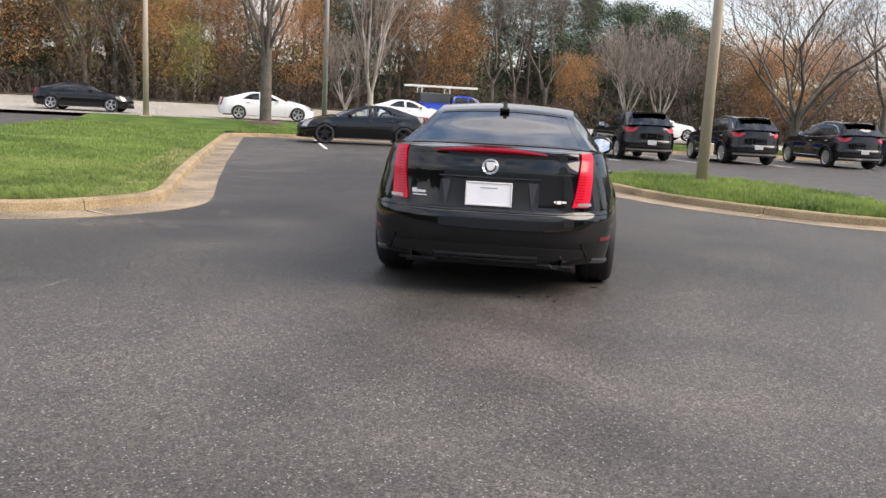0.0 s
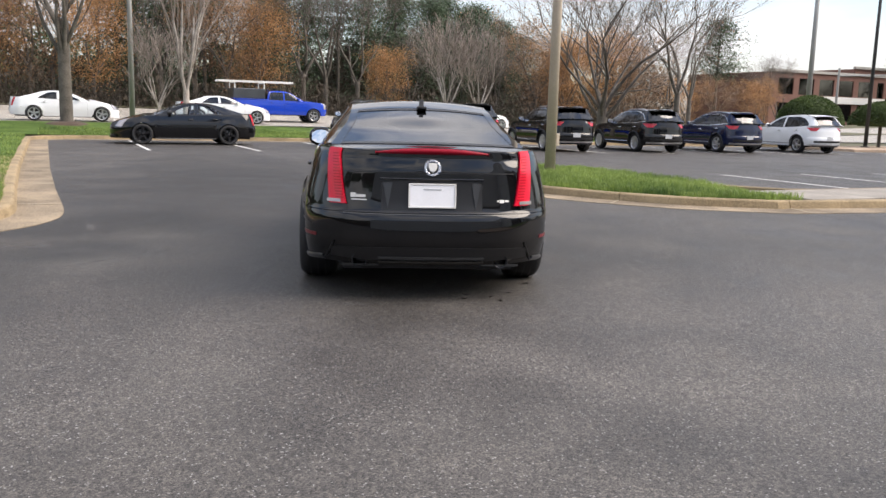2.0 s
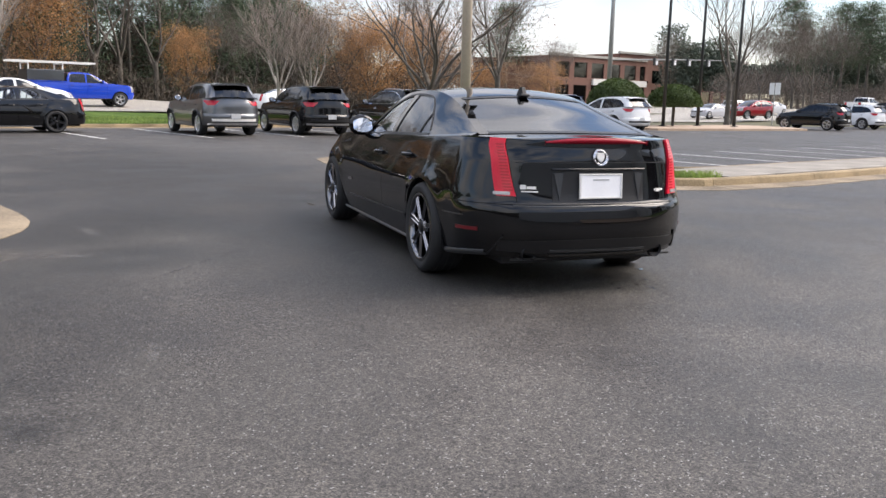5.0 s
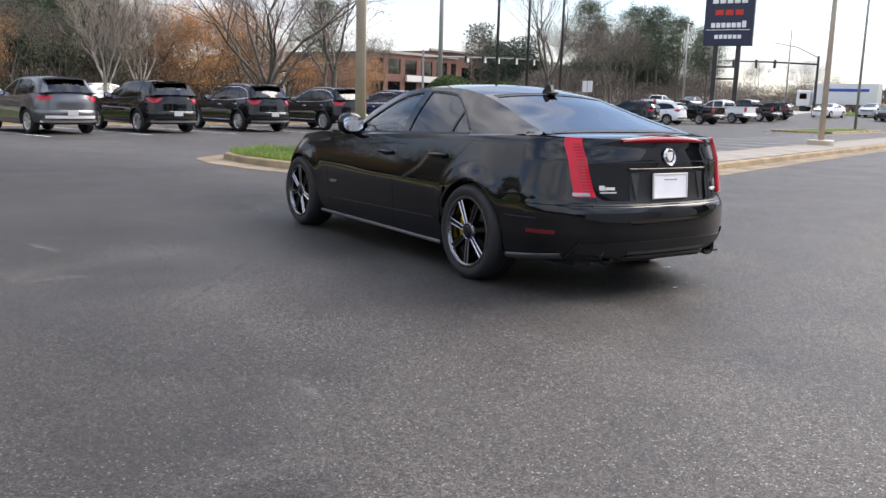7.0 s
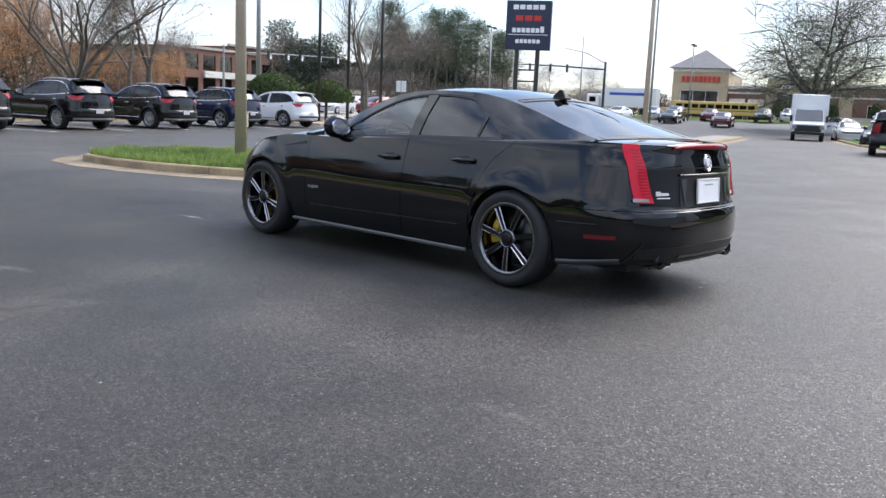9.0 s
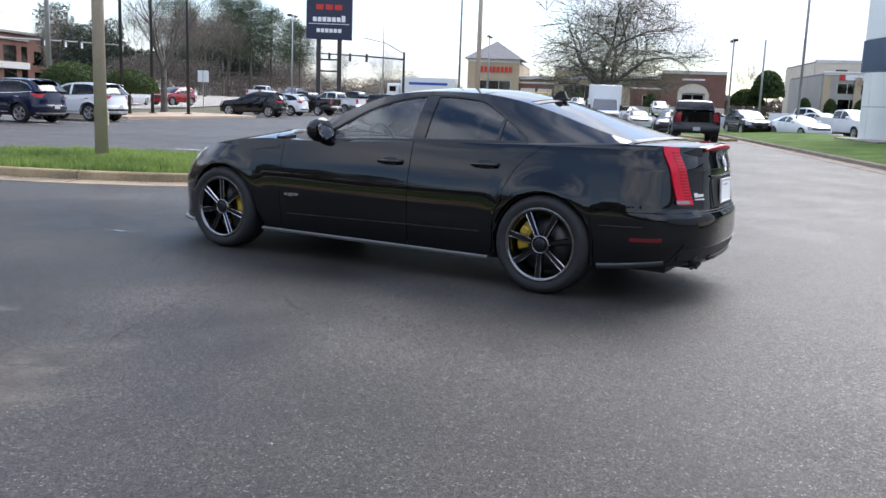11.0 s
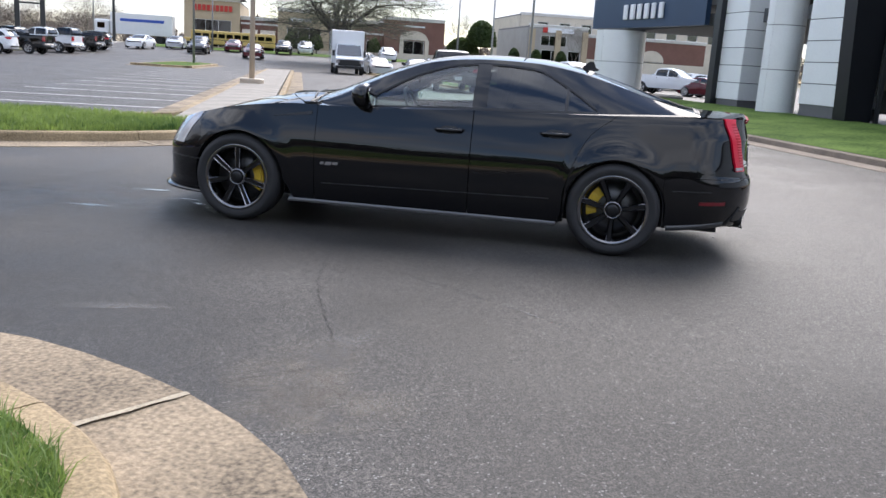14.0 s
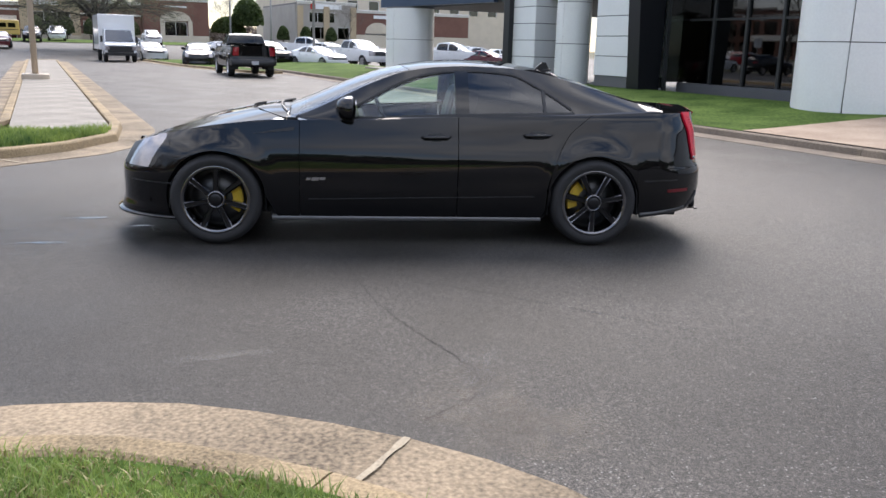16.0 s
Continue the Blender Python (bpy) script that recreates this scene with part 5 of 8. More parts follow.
# ---- poles ----
def pole(name, u, v, z, h, r, mat, label, base=None, head=None, collar=True):
    root = thing(name, label, "pole", m=lot(u, v, z))
    part("shaft", tube([(0, 0, 0), (0, 0, h * 0.5), (0, 0, h)], [r, r * 0.8, r * 0.6], 16), mat, root, "", True)
    if base:
        part("base", lathe([(0.0, base[1]), (base[0] - 0.03, base[1]), (base[0], base[1] - 0.03), (base[0] + 0.01, -0.1)], 24), M["walk_concrete"] if base[1] > 0.2 else mat, root)
    else:
        part("base", merge(box(-r * 1.7, -r * 1.7, 0, r * 1.7, r * 1.7, 0.04, 0.01)), mat, root)
    if head == 4:
        part("head_frame", tube([(0, 0, h - 0.02), (0, 0, h + 0.12)], 0.09, 10), mat, root)
        for a in (45, 135, 225, 315):
            c, s = math.cos(radians(a)), math.sin(radians(a))
            part("arm", tube([(0, 0, h + 0.04), (0.55 * c, 0.55 * s, h + 0.06)], 0.035, 8), mat, root)
            part("lamp_head", moved(box(-0.30, -0.26, -0.06, 0.36, 0.26, 0.12, 0.03), pose(0.85 * c, 0.85 * s, h + 0.06, 0, 0, a)), M["pole_dark"], root)
    elif head:
        for sx in (-1, 1):
            part("arm", tube([(0, 0, h - 0.1), (sx * 0.5, 0, h)], 0.04, 8), mat, root)
            part("lamp_head", box(sx * 0.75 - 0.28, -0.2, h - 0.05, sx * 0.75 + 0.28, 0.2, h + 0.13, 0.03), M["pole_dark"], root)
    return root


pole("light_pole", 6.02, 7.75, 0.16, 8.4, 0.105, M["pole_tan"], "tan steel light pole with four lamp heads on the grass island", head=4)
pole("light_pole", 24.9, 4.25, 0.15, 8.4, 0.10, M["pole_tan"], "tan light pole with four lamp heads on the walk", base=(0.42, 0.16), head=4)
pole("light_pole", -7.3, 35.0, 0.4, 9.0, 0.14, M["pole_tan"], "brown wooden utility pole by the road")
pole("light_pole", 0.9, 35.6, 0.4, 11.0, 0.13, M["pole_grey"], "grey light pole at the road's edge")
pole("light_pole", 36.5, 29.5, 0.15, 12.0, 0.16, M["pole_grey"], "grey light pole before the crossing")
for u, v in ((35.3, 24.5), (39.2, 24.9), (41.0, 23.6)):
    pole("flag_pole", u, v, 0.14, 12.0, 0.10, M["pole_dark"], "dark slender flag pole on the tan paving")
sheet("paving_corner", [(31.5, 22.0), (44, 20.6), (47, 24), (47, 26.5), (31.5, 26.5)], 0.12, M["tan_paving"], "tan concrete corner paving under the flag poles", "paving", thick=0.15)

# ---- the black sedan ----
CTS = sedan_spec()
cts, CT = build_car(CTS, "sedan", "glossy black sport sedan with dark multi-spoke wheels and tinted glass", M["black_paint"], pose(0, 0, 0), "twin", M["rim_dark"], fine=2, glass=M["clear_glass"], tint=M["rear_glass"], rear_lens=M["red_lens"])

# ---- parked cars ----
crossovers = [(7.45, 21.1, "grey_paint", "grey compact crossover with pale bumper trim parked nose to the kerb", None, True, "five"),
              (10.85, 20.9, "black_paint", "black compact crossover parked nose to the kerb", None, False, "five"),
              (14.75, 20.8, "black_paint", "black crossover with chrome window outline and silver rear trim", "chrome", False, "ten"),
              (18.9, 20.8, "black_paint", "black crossover with chrome window outline parked in its stall", "chrome", False, "ten"),
              (23.2, 21.0, "navy_paint", "dark navy crossover parked in its stall", "chrome", False, "five"),
              (27.7, 21.0, "white_paint", "white crossover parked in its stall", None, False, "five")]
for u, v, paint, lab, bright, pale, style in crossovers:
    build_car(suv_spec(), "crossover", lab, M[paint], lot(u, v, 0, -5), style, None, group="crossovers parked in a row", chrome=M[bright] if bright else None, light_trim=pale)
build_car(sedan_spec(wb=2.77), "parked_sedan", "black sedan with black wheels parked along the kerb", M["black_paint"], lot(2.9, 24.1, 0, 90), "five", M["pipe_black"], glass=M["pale_glass"], tint=M["pale_glass"])


# ---- the black sedan's details ----
def ribbon(pts, nrm, w, up=(0, 0, 1), lift=0.0015):
    """A thin strip along pts, lying on a surface with normals nrm."""
    V, F = [], []
    n = len(pts)
    for i, p in enumerate(pts):
        p = Vector(p)
        d = (Vector(pts[min(i + 1, n - 1)]) - Vector(pts[max(i - 1, 0)])).normalized()
        nn = Vector(nrm[i]).normalized()
        side = d.cross(nn).normalized() * (w / 2)
        V += [p + nn * lift + side, p + nn * lift - side, p + side * 0.9 - nn * 0.002, p - side * 0.9 - nn * 0.002]
    for i in range(n - 1):
        a, b = i * 4, i * 4 + 4
        F += [(a, a + 1, b + 1, b), (a + 1, a + 3, b + 3, b + 1), (a + 2, a, b, b + 2)]
    return V, F


def skin_normal(S, s, z):
    a, b = Vector(skin(S, s - 0.004, z)), Vector(skin(S, s + 0.004, z))
    c, d = Vector(skin(S, s, z - 0.004)), Vector(skin(S, s, z + 0.004))
    return (b - a).cross(d - c).normalized()


def flank_normal(S, y, z):
    a, b = Vector(skin_y(S, y + 0.004, z)), Vector(skin_y(S, y - 0.004, z))
    c, d = Vector(skin_y(S, y, z - 0.004)), Vector(skin_y(S, y, z + 0.004))
    return (b - a).cross(d - c).normalized()


def rear_point(S, x, z):
    """The rear skin at an x, both sides of the middle."""
    lo, hi = 2.0, 3.0
    for _ in range(30):
        mid = (lo + hi) / 2
        if abs(skin(S, mid, z)[0]) > abs(x):
            lo = mid
        else:
            hi = mid
    p, n = Vector(skin(S, lo, z)), skin_normal(S, min(lo, 2.99), z)
    if x > 0:
        p.x, n.x = -p.x, -n.x
    if n.y > 0:
        n = -n
    return p, n


def rear_patch(S, outline_fn, x0, x1, n, m, lift, thick=0.01):
    """A patch on the rear skin; outline_fn(x) gives its bottom and top."""
    G = []
    for x in steps(x0, x1, n):
        lo, hi = outline_fn(x)
        col = []
        for j in range(m):
            p, nn = rear_point(S, x, lo + (hi - lo) * j / (m - 1))
            col.append(p + nn * lift)
        G.append(col)
    return shell(G, thick)


lid, rb = CT["lid"], CT["rear_bumper"]
# red light bar on the boot's edge
bar = []
for x in steps(-0.385, 0.385, 31):
    k = 1 - (abs(x) / 0.385) ** 2.2
    zc, h = 1.018 + 0.012 * k, 0.006 + 0.020 * k
    p, nn = rear_point(CTS, x, 1.0)
    y = p.y - 0.004
    bar.append([(x, y + 0.13 - 0.02 * k, zc + h * 0.9), (x, y + 0.05, zc + h * 1.05), (x, y - 0.012 * k, zc + h * 0.8), (x, y - 0.022 * k - 0.006, zc), (x, y - 0.006, zc - h * 0.75), (x, y + 0.03, zc - h * 0.9)])
part("brake_light_bar", orient(shell(bar, 0.01), (0, 0.5, 0.9)), M["brake_bar"], lid, "long red high brake light", True)
# crest: plain ring and shield
for sc, (r0, r1) in enumerate(((0.044, 0.053),)):
    ringv = [[(r * math.cos(a), -0.004 * math.sin(math.pi * j / 3), r * math.sin(a)) for j, r in enumerate(steps(r0, r1, 4))] for a in steps(0.0, 2 * math.pi, 40)]
    part("badge_ring", moved(shell(ringv, 0.006), pose(0, -0.984, 0.925, -11, 0, 0)), M["chrome"], lid, "chrome wreath badge", True)
sh = [(-0.026, 0.026), (0.026, 0.026), (0.027, 0.0), (0.016, -0.022), (0.0, -0.031), (-0.016, -0.022), (-0.027, 0.0)]
part("badge_shield", moved(([(x, 0.0, z) for x, z in sh] + [(x * 0.85, -0.006, z * 0.85) for x, z in sh], [tuple(range(13, 6, -1))] + [(i, (i + 1) % 7, 7 + (i + 1) % 7, 7 + i) for i in range(7)]), pose(0, -0.985, 0.925, -11, 0, 0) @ Matrix.Diagonal((1.15, 1, 1.15, 1))), M["trim_white"], lid, "pale shield badge")
# boot crease, plate recess
for z, x1, w, mat in ((0.886, 0.575, 0.007, "trim_black"), (0.618, 0.60, 0.010, "trim_black")):
    P, N = [], []
    for x in steps(-x1, x1, 41):
        p, nn = rear_point(CTS, x, z + 0.004 * (1 - (x / x1) ** 2))
        P.append(p)
        N.append(nn)
    part("boot_crease", ribbon(P, N, w), M[mat], lid)
P, N = [], []
for x in steps(-0.60, 0.60, 41):
    p, nn = rear_point(CTS, x, 0.606)
    P.append(p)
    N.append(nn)
part("bumper_lip", ribbon(P, N, 0.006, lift=0.003), M["sill_grey"], rb)
part("plate_recess", rear_patch(CTS, lambda x: (0.632 + 0.0 * x, 0.838 - 0.02 * (abs(x) / 0.345) ** 6), -0.345, 0.345, 25, 8, 0.003, 0.006), M["trim_black"], lid, "dark plate recess", True)
P, N = [], []
for x in steps(-0.35, 0.35, 31):
    p, nn = rear_point(CTS, x, 0.845)
    P.append(p)
    N.append(nn)
part("recess_lip", ribbon(P, N, 0.012, lift=0.012), M["black_paint"], lid, "", True)
# slanted shiny faces beside the recess
for sg in (-1, 1):
    v = [rear_point(CTS, sg * 0.335, 0.82)[0], rear_point(CTS, sg * 0.27, 0.82)[0], rear_point(CTS, sg * 0.30, 0.64)[0]]
    v = [p + Vector((0, -0.006, 0)) for p in v] + [p + Vector((0, 0.01, 0)) for p in v]
    part("recess_side", (v, [(0, 2, 1) if sg < 0 else (0, 1, 2), (0, 1, 4, 3), (1, 2, 5, 4), (2, 0, 3, 5)]), M["sill_grey"], lid)
# plate frame, faint print
pl = CT["plate"]
zp, yp = CT["zp"], CT["yp"]
fr = merge(*[box(*b, 0.003) for b in ((-0.162, -0.008, 0.071, 0.162, 0.006, 0.083), (-0.162, -0.008, -0.083, 0.162, 0.006, -0.071), (-0.162, -0.008, -0.0705, -0.15, 0.006, 0.0705), (0.15, -0.008, -0.0705, 0.162, 0.006, 0.0705))])
part("plate_frame", moved(fr, pose(0, yp - 0.016, zp, -4, 0, 0)), M["trim_white"], pl, "pale plate frame")
part("plate_print", moved(box(-0.06, -0.0085, 0.038, 0.06, -0.006, 0.046), pose(0, yp - 0.014, zp, -4, 0, 0)), M["grey_print"], pl)
# lettering as plain bars
for x0, x1, z0, z1 in ((-0.55, -0.515, 0.712, 0.742), (-0.512, -0.45, 0.714, 0.732), (-0.545, -0.44, 0.694, 0.702)):
    part("emblem", rear_patch(CTS, lambda x: (z0, z1), x0, x1, 6, 2, 0.004, 0.004), M["trim_white"], lid)
for x0, x1, z0, z1 in ((0.452, 0.464, 0.694, 0.708), (0.470, 0.503, 0.688, 0.710), (0.508, 0.536, 0.694, 0.708)):
    part("emblem", rear_patch(CTS, lambda x: (z0, z1), x0, x1, 5, 2, 0.004, 0.004), M["trim_white"], lid)
# lamp details: ribbed inner face, clear foot
for sg, lamp in zip((-1, 1), CT["lamps"]):
    for i in range(16):
        z = 0.70 + i * 0.0195
        f = (z - 0.665) / 0.37
        lo_s, hi_s = 2.49 + (2.36 - 2.49) * f, 2.625 + (2.488 - 2.625) * f
        xo, xi = abs(skin(CTS, lo_s, z)[0]), abs(skin(CTS, hi_s, z)[0])
        xm = xi + (xo - xi) * 0.55
        x0, x1 = sorted((sg * (xi + 0.008), sg * xm))
        part("lamp_rib", rear_patch(CTS, lambda x: (z, z + 0.008), x0, x1, 5, 2, 0.0175, 0.004), M["red_lens_mid"], lamp)
    x0, x1 = sorted((sg * 0.61, sg * 0.70))
    part("reverse_lens", rear_patch(CTS, lambda x: (0.672, 0.694), x0, x1, 5, 3, 0.019, 0.006), M["clear_lens"], lamp, "small clear reversing lens")
# lower bumper: dark insert, bright strip, corner fins, tail pipes
part("diffuser", rear_patch(CTS, lambda x: (0.285 + 0.02 * (abs(x) / 0.68) ** 2, 0.385 - 0.012 * (abs(x) / 0.68) ** 2), -0.68, 0.68, 41, 6, 0.006, 0.03), M["trim_black"], rb, "matt black lower insert", True)
P, N = [], []
for x in steps(-0.36, 0.36, 25):
    p, nn = rear_point(CTS, x, 0.312)
    P.append(p)
    N.append(nn)
part("diffuser_strip", ribbon(P, N, 0.016, lift=0.016), M["sill_grey"], rb)
P, N = [], []
for x in steps(-0.36, 0.36, 25):
    p, nn = rear_point(CTS, x, 0.288)
    P.append(p)
    N.append(nn)
part("diffuser_strip", ribbon(P, N, 0.012, lift=0.018), M["steel"], rb)
for sg in (-1, 1):
    P, N = [], []
    for i in range(8):
        p, nn = rear_point(CTS, sg * (0.66 + 0.06 * i / 7), 0.41 - 0.13 * i / 7)
        P.append(p)
        N.append(nn)
    part("bumper_fin", ribbon(P, N, 0.010, lift=0.010), M["trim_black"], rb)
    pipe = lathe([(0.042, 0.02), (0.050, 0.0), (0.054, 0.006), (0.054, 0.16), (0.0, 0.16)], 28)
    part("tail_pipe", moved(pipe, pose(sg * 0.487, -0.968, 0.284, -90, 0, 0)), M["pipe_black"], cts, "round dark tail pipe", True)
    wing = [[(sg * (0.487 + dx), -0.955 + 0.01 * abs(dx) * 10, 0.246 + dz) for dz in (0.0, 0.012)] for dx in steps(-0.13, 0.13, 9)]
    part("pipe_surround", shell(wing, 0.02), M["steel"], cts)
    # side marker, bumper crease, skirt
    P, N = [], []
    pts = [(y, 0.437 + 0.02 * (-0.62 - y)) for y in steps(-0.60, -0.79, 10)]
    G = []
    for y, z in pts:
        col = []
        for dz in (-0.012, -0.004, 0.004, 0.012):
            q, nn = Vector(skin_y(CTS, y, z + dz)), flank_normal(CTS, y, z)
            col.append(q + nn * 0.004)
        G.append(col)
    vf = shell(G, 0.008)
    part("side_marker", vf if sg < 0 else mirror(vf), M["marker_red"], rb, "red side marker lamp", True)
    pts = [(y, 0.515 - 0.03 * (y + 0.42)) for y in steps(-0.40, -0.68, 10)]
    vf = ribbon([skin_y(CTS, y, z) for y, z in pts], [flank_normal(CTS, y, z) for y, z in pts], 0.006)
    part("bumper_crease", vf if sg < 0 else mirror(vf), M["sill_grey"], rb)
    # skirt in grey that holds its sky reflection
    G = [[Vector(skin_y(CTS, y, 0.22 + 0.055 * ((-0.40 - y) / 0.5) + 0.038 * j / 3)) + Vector((-0.012 * math.sin(math.pi * j / 3) - 0.003, 0, 0)) for j in range(4)] for y in steps(-0.39, -0.80, 14)]
    vf = shell(G, 0.03)
    part("rear_skirt", vf if sg < 0 else mirror(vf), M["sill_grey"], rb, "", True)
    # front lip
    G = []
    for s in steps(0.0, 0.98, 24):
        x, y, z = skin(CTS, s, 0.2)
        k = 1.035
        G.append([(x * 1.0, y, 0.205), (x * k - 0.004, y + 0.03 * (1 - s) + 0.006, 0.198), (x * k - 0.004, y + 0.03 * (1 - s) + 0.006, 0.184), (x * 0.96, y - 0.01, 0.180)])
    vf = shell(G, 0.01)
    part("front_lip", vf if sg < 0 else mirror(vf), M["black_paint"], cts, "", True)
    # grey strip painting the highlight along the front bumper's groove
    pts = [(s_, 0.455) for s_ in steps(0.45, 0.93, 16)]
    vf = ribbon([skin(CTS, a, z) for a, z in pts], [skin_normal(CTS, a, z) for a, z in pts], 0.008)
    part("bumper_groove", vf if sg < 0 else mirror(vf), M["sill_grey"], cts)
    # door crease with its highlight painted as a grey line, flank badge, wing vent
    pts = [(y, 0.352 + 0.035 * (2.2 - y) / 1.75) for y in steps(2.2, 0.47, 40)]
    vf = ribbon([skin_y(CTS, y, z) for y, z in pts], [flank_normal(CTS, y, z) for y, z in pts], 0.006)
    part("door_moulding", vf if sg < 0 else mirror(vf), M["sill_grey"], cts)
    for (ya, yb, za, zb) in ((2.215, 2.185, 0.497, 0.517), (2.178, 2.125, 0.494, 0.519), (2.118, 2.075, 0.500, 0.520)):
        G = [[Vector(skin_y(CTS, y - (z - za) * 0.4, z)) + flank_normal(CTS, y, z) * 0.004 for z in (za, zb)] for y in steps(ya, yb, 4)]
        vf = shell(G, 0.005)
        part("flank_badge", vf if sg < 0 else mirror(vf), M["chrome"], cts, "small chrome badge")
    G = [[Vector(skin_y(CTS, y, z0 + 0.0 + j * 0.026 * max(0.15, (2.62 - y) / 0.32) / 2)) + flank_normal(CTS, y, 0.86) * 0.003 for j in range(3)] for y, z0 in [(y, 0.862 - 0.10 * (y - 2.3)) for y in steps(2.60, 2.30, 10)]]
    vf = shell(G, 0.005)
    part("wing_vent", vf if sg < 0 else mirror(vf), M["trim_black"], cts)
# the panels take the skin's own normals, so that reflections run on across the shut lines
for ob in cts.children:
    if ob.name.split(".")[0] in ("front_fender", "front_door", "rear_door", "rear_quarter", "quarter_corner", "boot_lid", "rear_bumper", "front_bumper", "fender_corner"):
        normals = []
        for v in ob.data.vertices:
            x, y, z = v.co
            s_ = s_of(CTS, y, z)
            if abs(abs(skin(CTS, s_, z)[0]) - abs(x)) > 0.0004 or s_ > 2.97 or s_ < 0.03:
                normals.append((0, 0, 0))
                continue
            nn = skin_normal(CTS, s_, z)
            if nn.x > 0:
                nn = -nn
            normals.append((nn.x if x < 0 else -nn.x, nn.y, nn.z))
        ob.data.normals_split_custom_set_from_vertices(normals)
# fin aerial
fin = [(-0.05, 0.0), (0.06, 0.0), (0.035, 0.03), (-0.01, 0.055), (-0.035, 0.05)]
v = [(-0.012, y, z) for y, z in fin] + [(0.012, y, z) for y, z in fin]
part("roof_aerial", moved(merge((v, [(4, 3, 2, 1, 0), (5, 6, 7, 8, 9)] + [(i, (i + 1) % 5, 5 + (i + 1) % 5, 5 + i) for i in range(5)]), box(-0.03, -0.06, -0.006, 0.03, 0.07, 0.008, 0.004)), pose(0, 0.27, 1.315, -10, 0, 0) @ Matrix.Diagonal((1.3, 1.25, 1.35, 1))), M["trim_black"], cts, "small black roof aerial")
# window edge trims, wipers
for k0, k1 in ((-0.85, -0.1), (-0.05, 0.6)):
    P = [Vector(dome(CTS, 2.30 - 0.05 * i / 5, k0 + (k1 - k0) * i / 5)) + Vector((0, 0.02, 0.022)) for i in range(6)]
    part("wiper", tube(P, [0.006, 0.009, 0.01, 0.01, 0.01, 0.012], 6), M["trim_black"], cts)
pts = [(y, CTS["dlo"](y) + 0.008) for y in steps(1.88, 0.19, 60)]
for sg in (-1, 1):
    P = [house(CTS, y, z) for y, z in pts]
    vf = ribbon(P, [(-1, 0, 0.5)] * len(P), 0.016, lift=0.003)
    part("window_trim", vf if sg < 0 else mirror(vf), M["trim_black"], cts)
# screen borders
for nm, a, b in (("screen_border", 0.285, 0.245), ("screen_border", -0.50, -0.545)):
    G = [[dome(CTS, y, k) for k in steps(-0.9, 0.9, 20)] for y in (a, b)]
    part(nm, shell(out_by(G, 0.001), 0.003), M["trim_black"], cts)

# far lot and street, sloping up to the shops
def slope(u):
    return 1.2 * min(1.0, max(0.0, (u - 62) / 45.0))


def ramp_sheet(name, us, v0, v1, lift, mat, label, category):
    V = []
    for u in us:
        V += [uv(u, v0, slope(u) + lift), uv(u, v1, slope(u) + lift)]
    return solo(name, (V, [(2 * i, 2 * i + 2, 2 * i + 3, 2 * i + 1) for i in range(len(us) - 1)]), mat, label, category, kind="structure")


ramp_sheet("far_lot", [62, 75, 90, 107, 118], -60, 24, 0.0, M["asphalt"], "asphalt lot before the shops", "asphalt")
ramp_sheet("cross_street", [75, 82, 90, 100, 107, 140], 24, 70, 0.02, M["road_surface"], "pale street at the crossing", "road")
ramp_sheet("far_verge", [96, 107, 110], -30, 22, 0.06, M["turf"], "strip of grass before the shops", "grass")
turf("island_far", [(46, 9), (58, 8.5), (60, 10), (58, 11.5), (47, 12)], "small grass island in the lot", lambda u, v: 0.12, 2.0)
kerb("kerb_far", [(46, 12.6), (45, 10.5), (46, 8.4), (58, 7.9), (60.5, 9.5), (60, 11.5), (58, 12.2), (46, 12.6)], "concrete kerb of the far island")
turf("island_gate", [(36, -6.6), (60, -5.4), (60, -2.6), (46, -3.6), (37.5, -5.2)], "grass island by the drive's end", lambda u, v: 0.12, 2.0)
kerb("kerb_gate", [(60, -2.0), (46, -3.0), (37.2, -4.7), (35.4, -6.2), (36, -7.2)], "concrete kerb of the grass island at the drive's end")


def turned(vf):
    return moved(vf, pose(0, 0, 0, 0, 0, TURN))


# ---- dealership building ----
def clad_box(name, label, u0, u1, v0, v1, z0, z1, step, mat=None, dark_side=None):
    """A pier clad in panels with open joints, on a dark core."""
    root = thing(name, label, "column")
    part("core", turned(box(u0 + 0.03, v0 + 0.03, z0 - 0.35, u1 - 0.03, v1 - 0.03, z1)), M["panel_joint"], root)
    z = z0
    while z < z1 - 0.1:
        zt = min(z + step, z1) - 0.025
        part("panel", turned(box(u0, v1 - 0.028, z, u1, v1, zt, 0.006)), mat or M["panel_white"], root)
        part("panel", turned(box(u0 - 0.0, v0, z, u0 + 0.028, v1 - 0.03, zt, 0.006)), dark_side or mat or M["panel_white"], root)
        z += step
    return root


def round_column(name, label, u, v, r, z0, z1, step, ru=None):
    """A round column clad in curved panels."""
    root = thing(name, label, "column", m=lot(u, v))
    ru = ru or r
    part("core", ([( (ru - 0.03) * math.cos(a), (r - 0.03) * math.sin(a), z) for z in (z0 - 0.2, z1) for a in steps(0, 2 * math.pi, 33)[:-1]], [(i, (i + 1) % 32, 32 + (i + 1) % 32, 32 + i) for i in range(32)]), M["panel_joint"], root, "", True)
    z = z0
    while z < z1 - 0.1:
        zt = min(z + step, z1) - 0.022
        for q in range(4):
            a0, a1 = math.pi / 2 * q + 0.35 + 0.008, math.pi / 2 * (q + 1) + 0.35 - 0.008
            G = [[(ru * math.cos(a), r * math.sin(a), zz) for zz in (z, zt)] for a in steps(a0, a1, 12)]
            part("panel", shell(G, 0.03), M["panel_white"], root, "", True)
        z += step
    return root


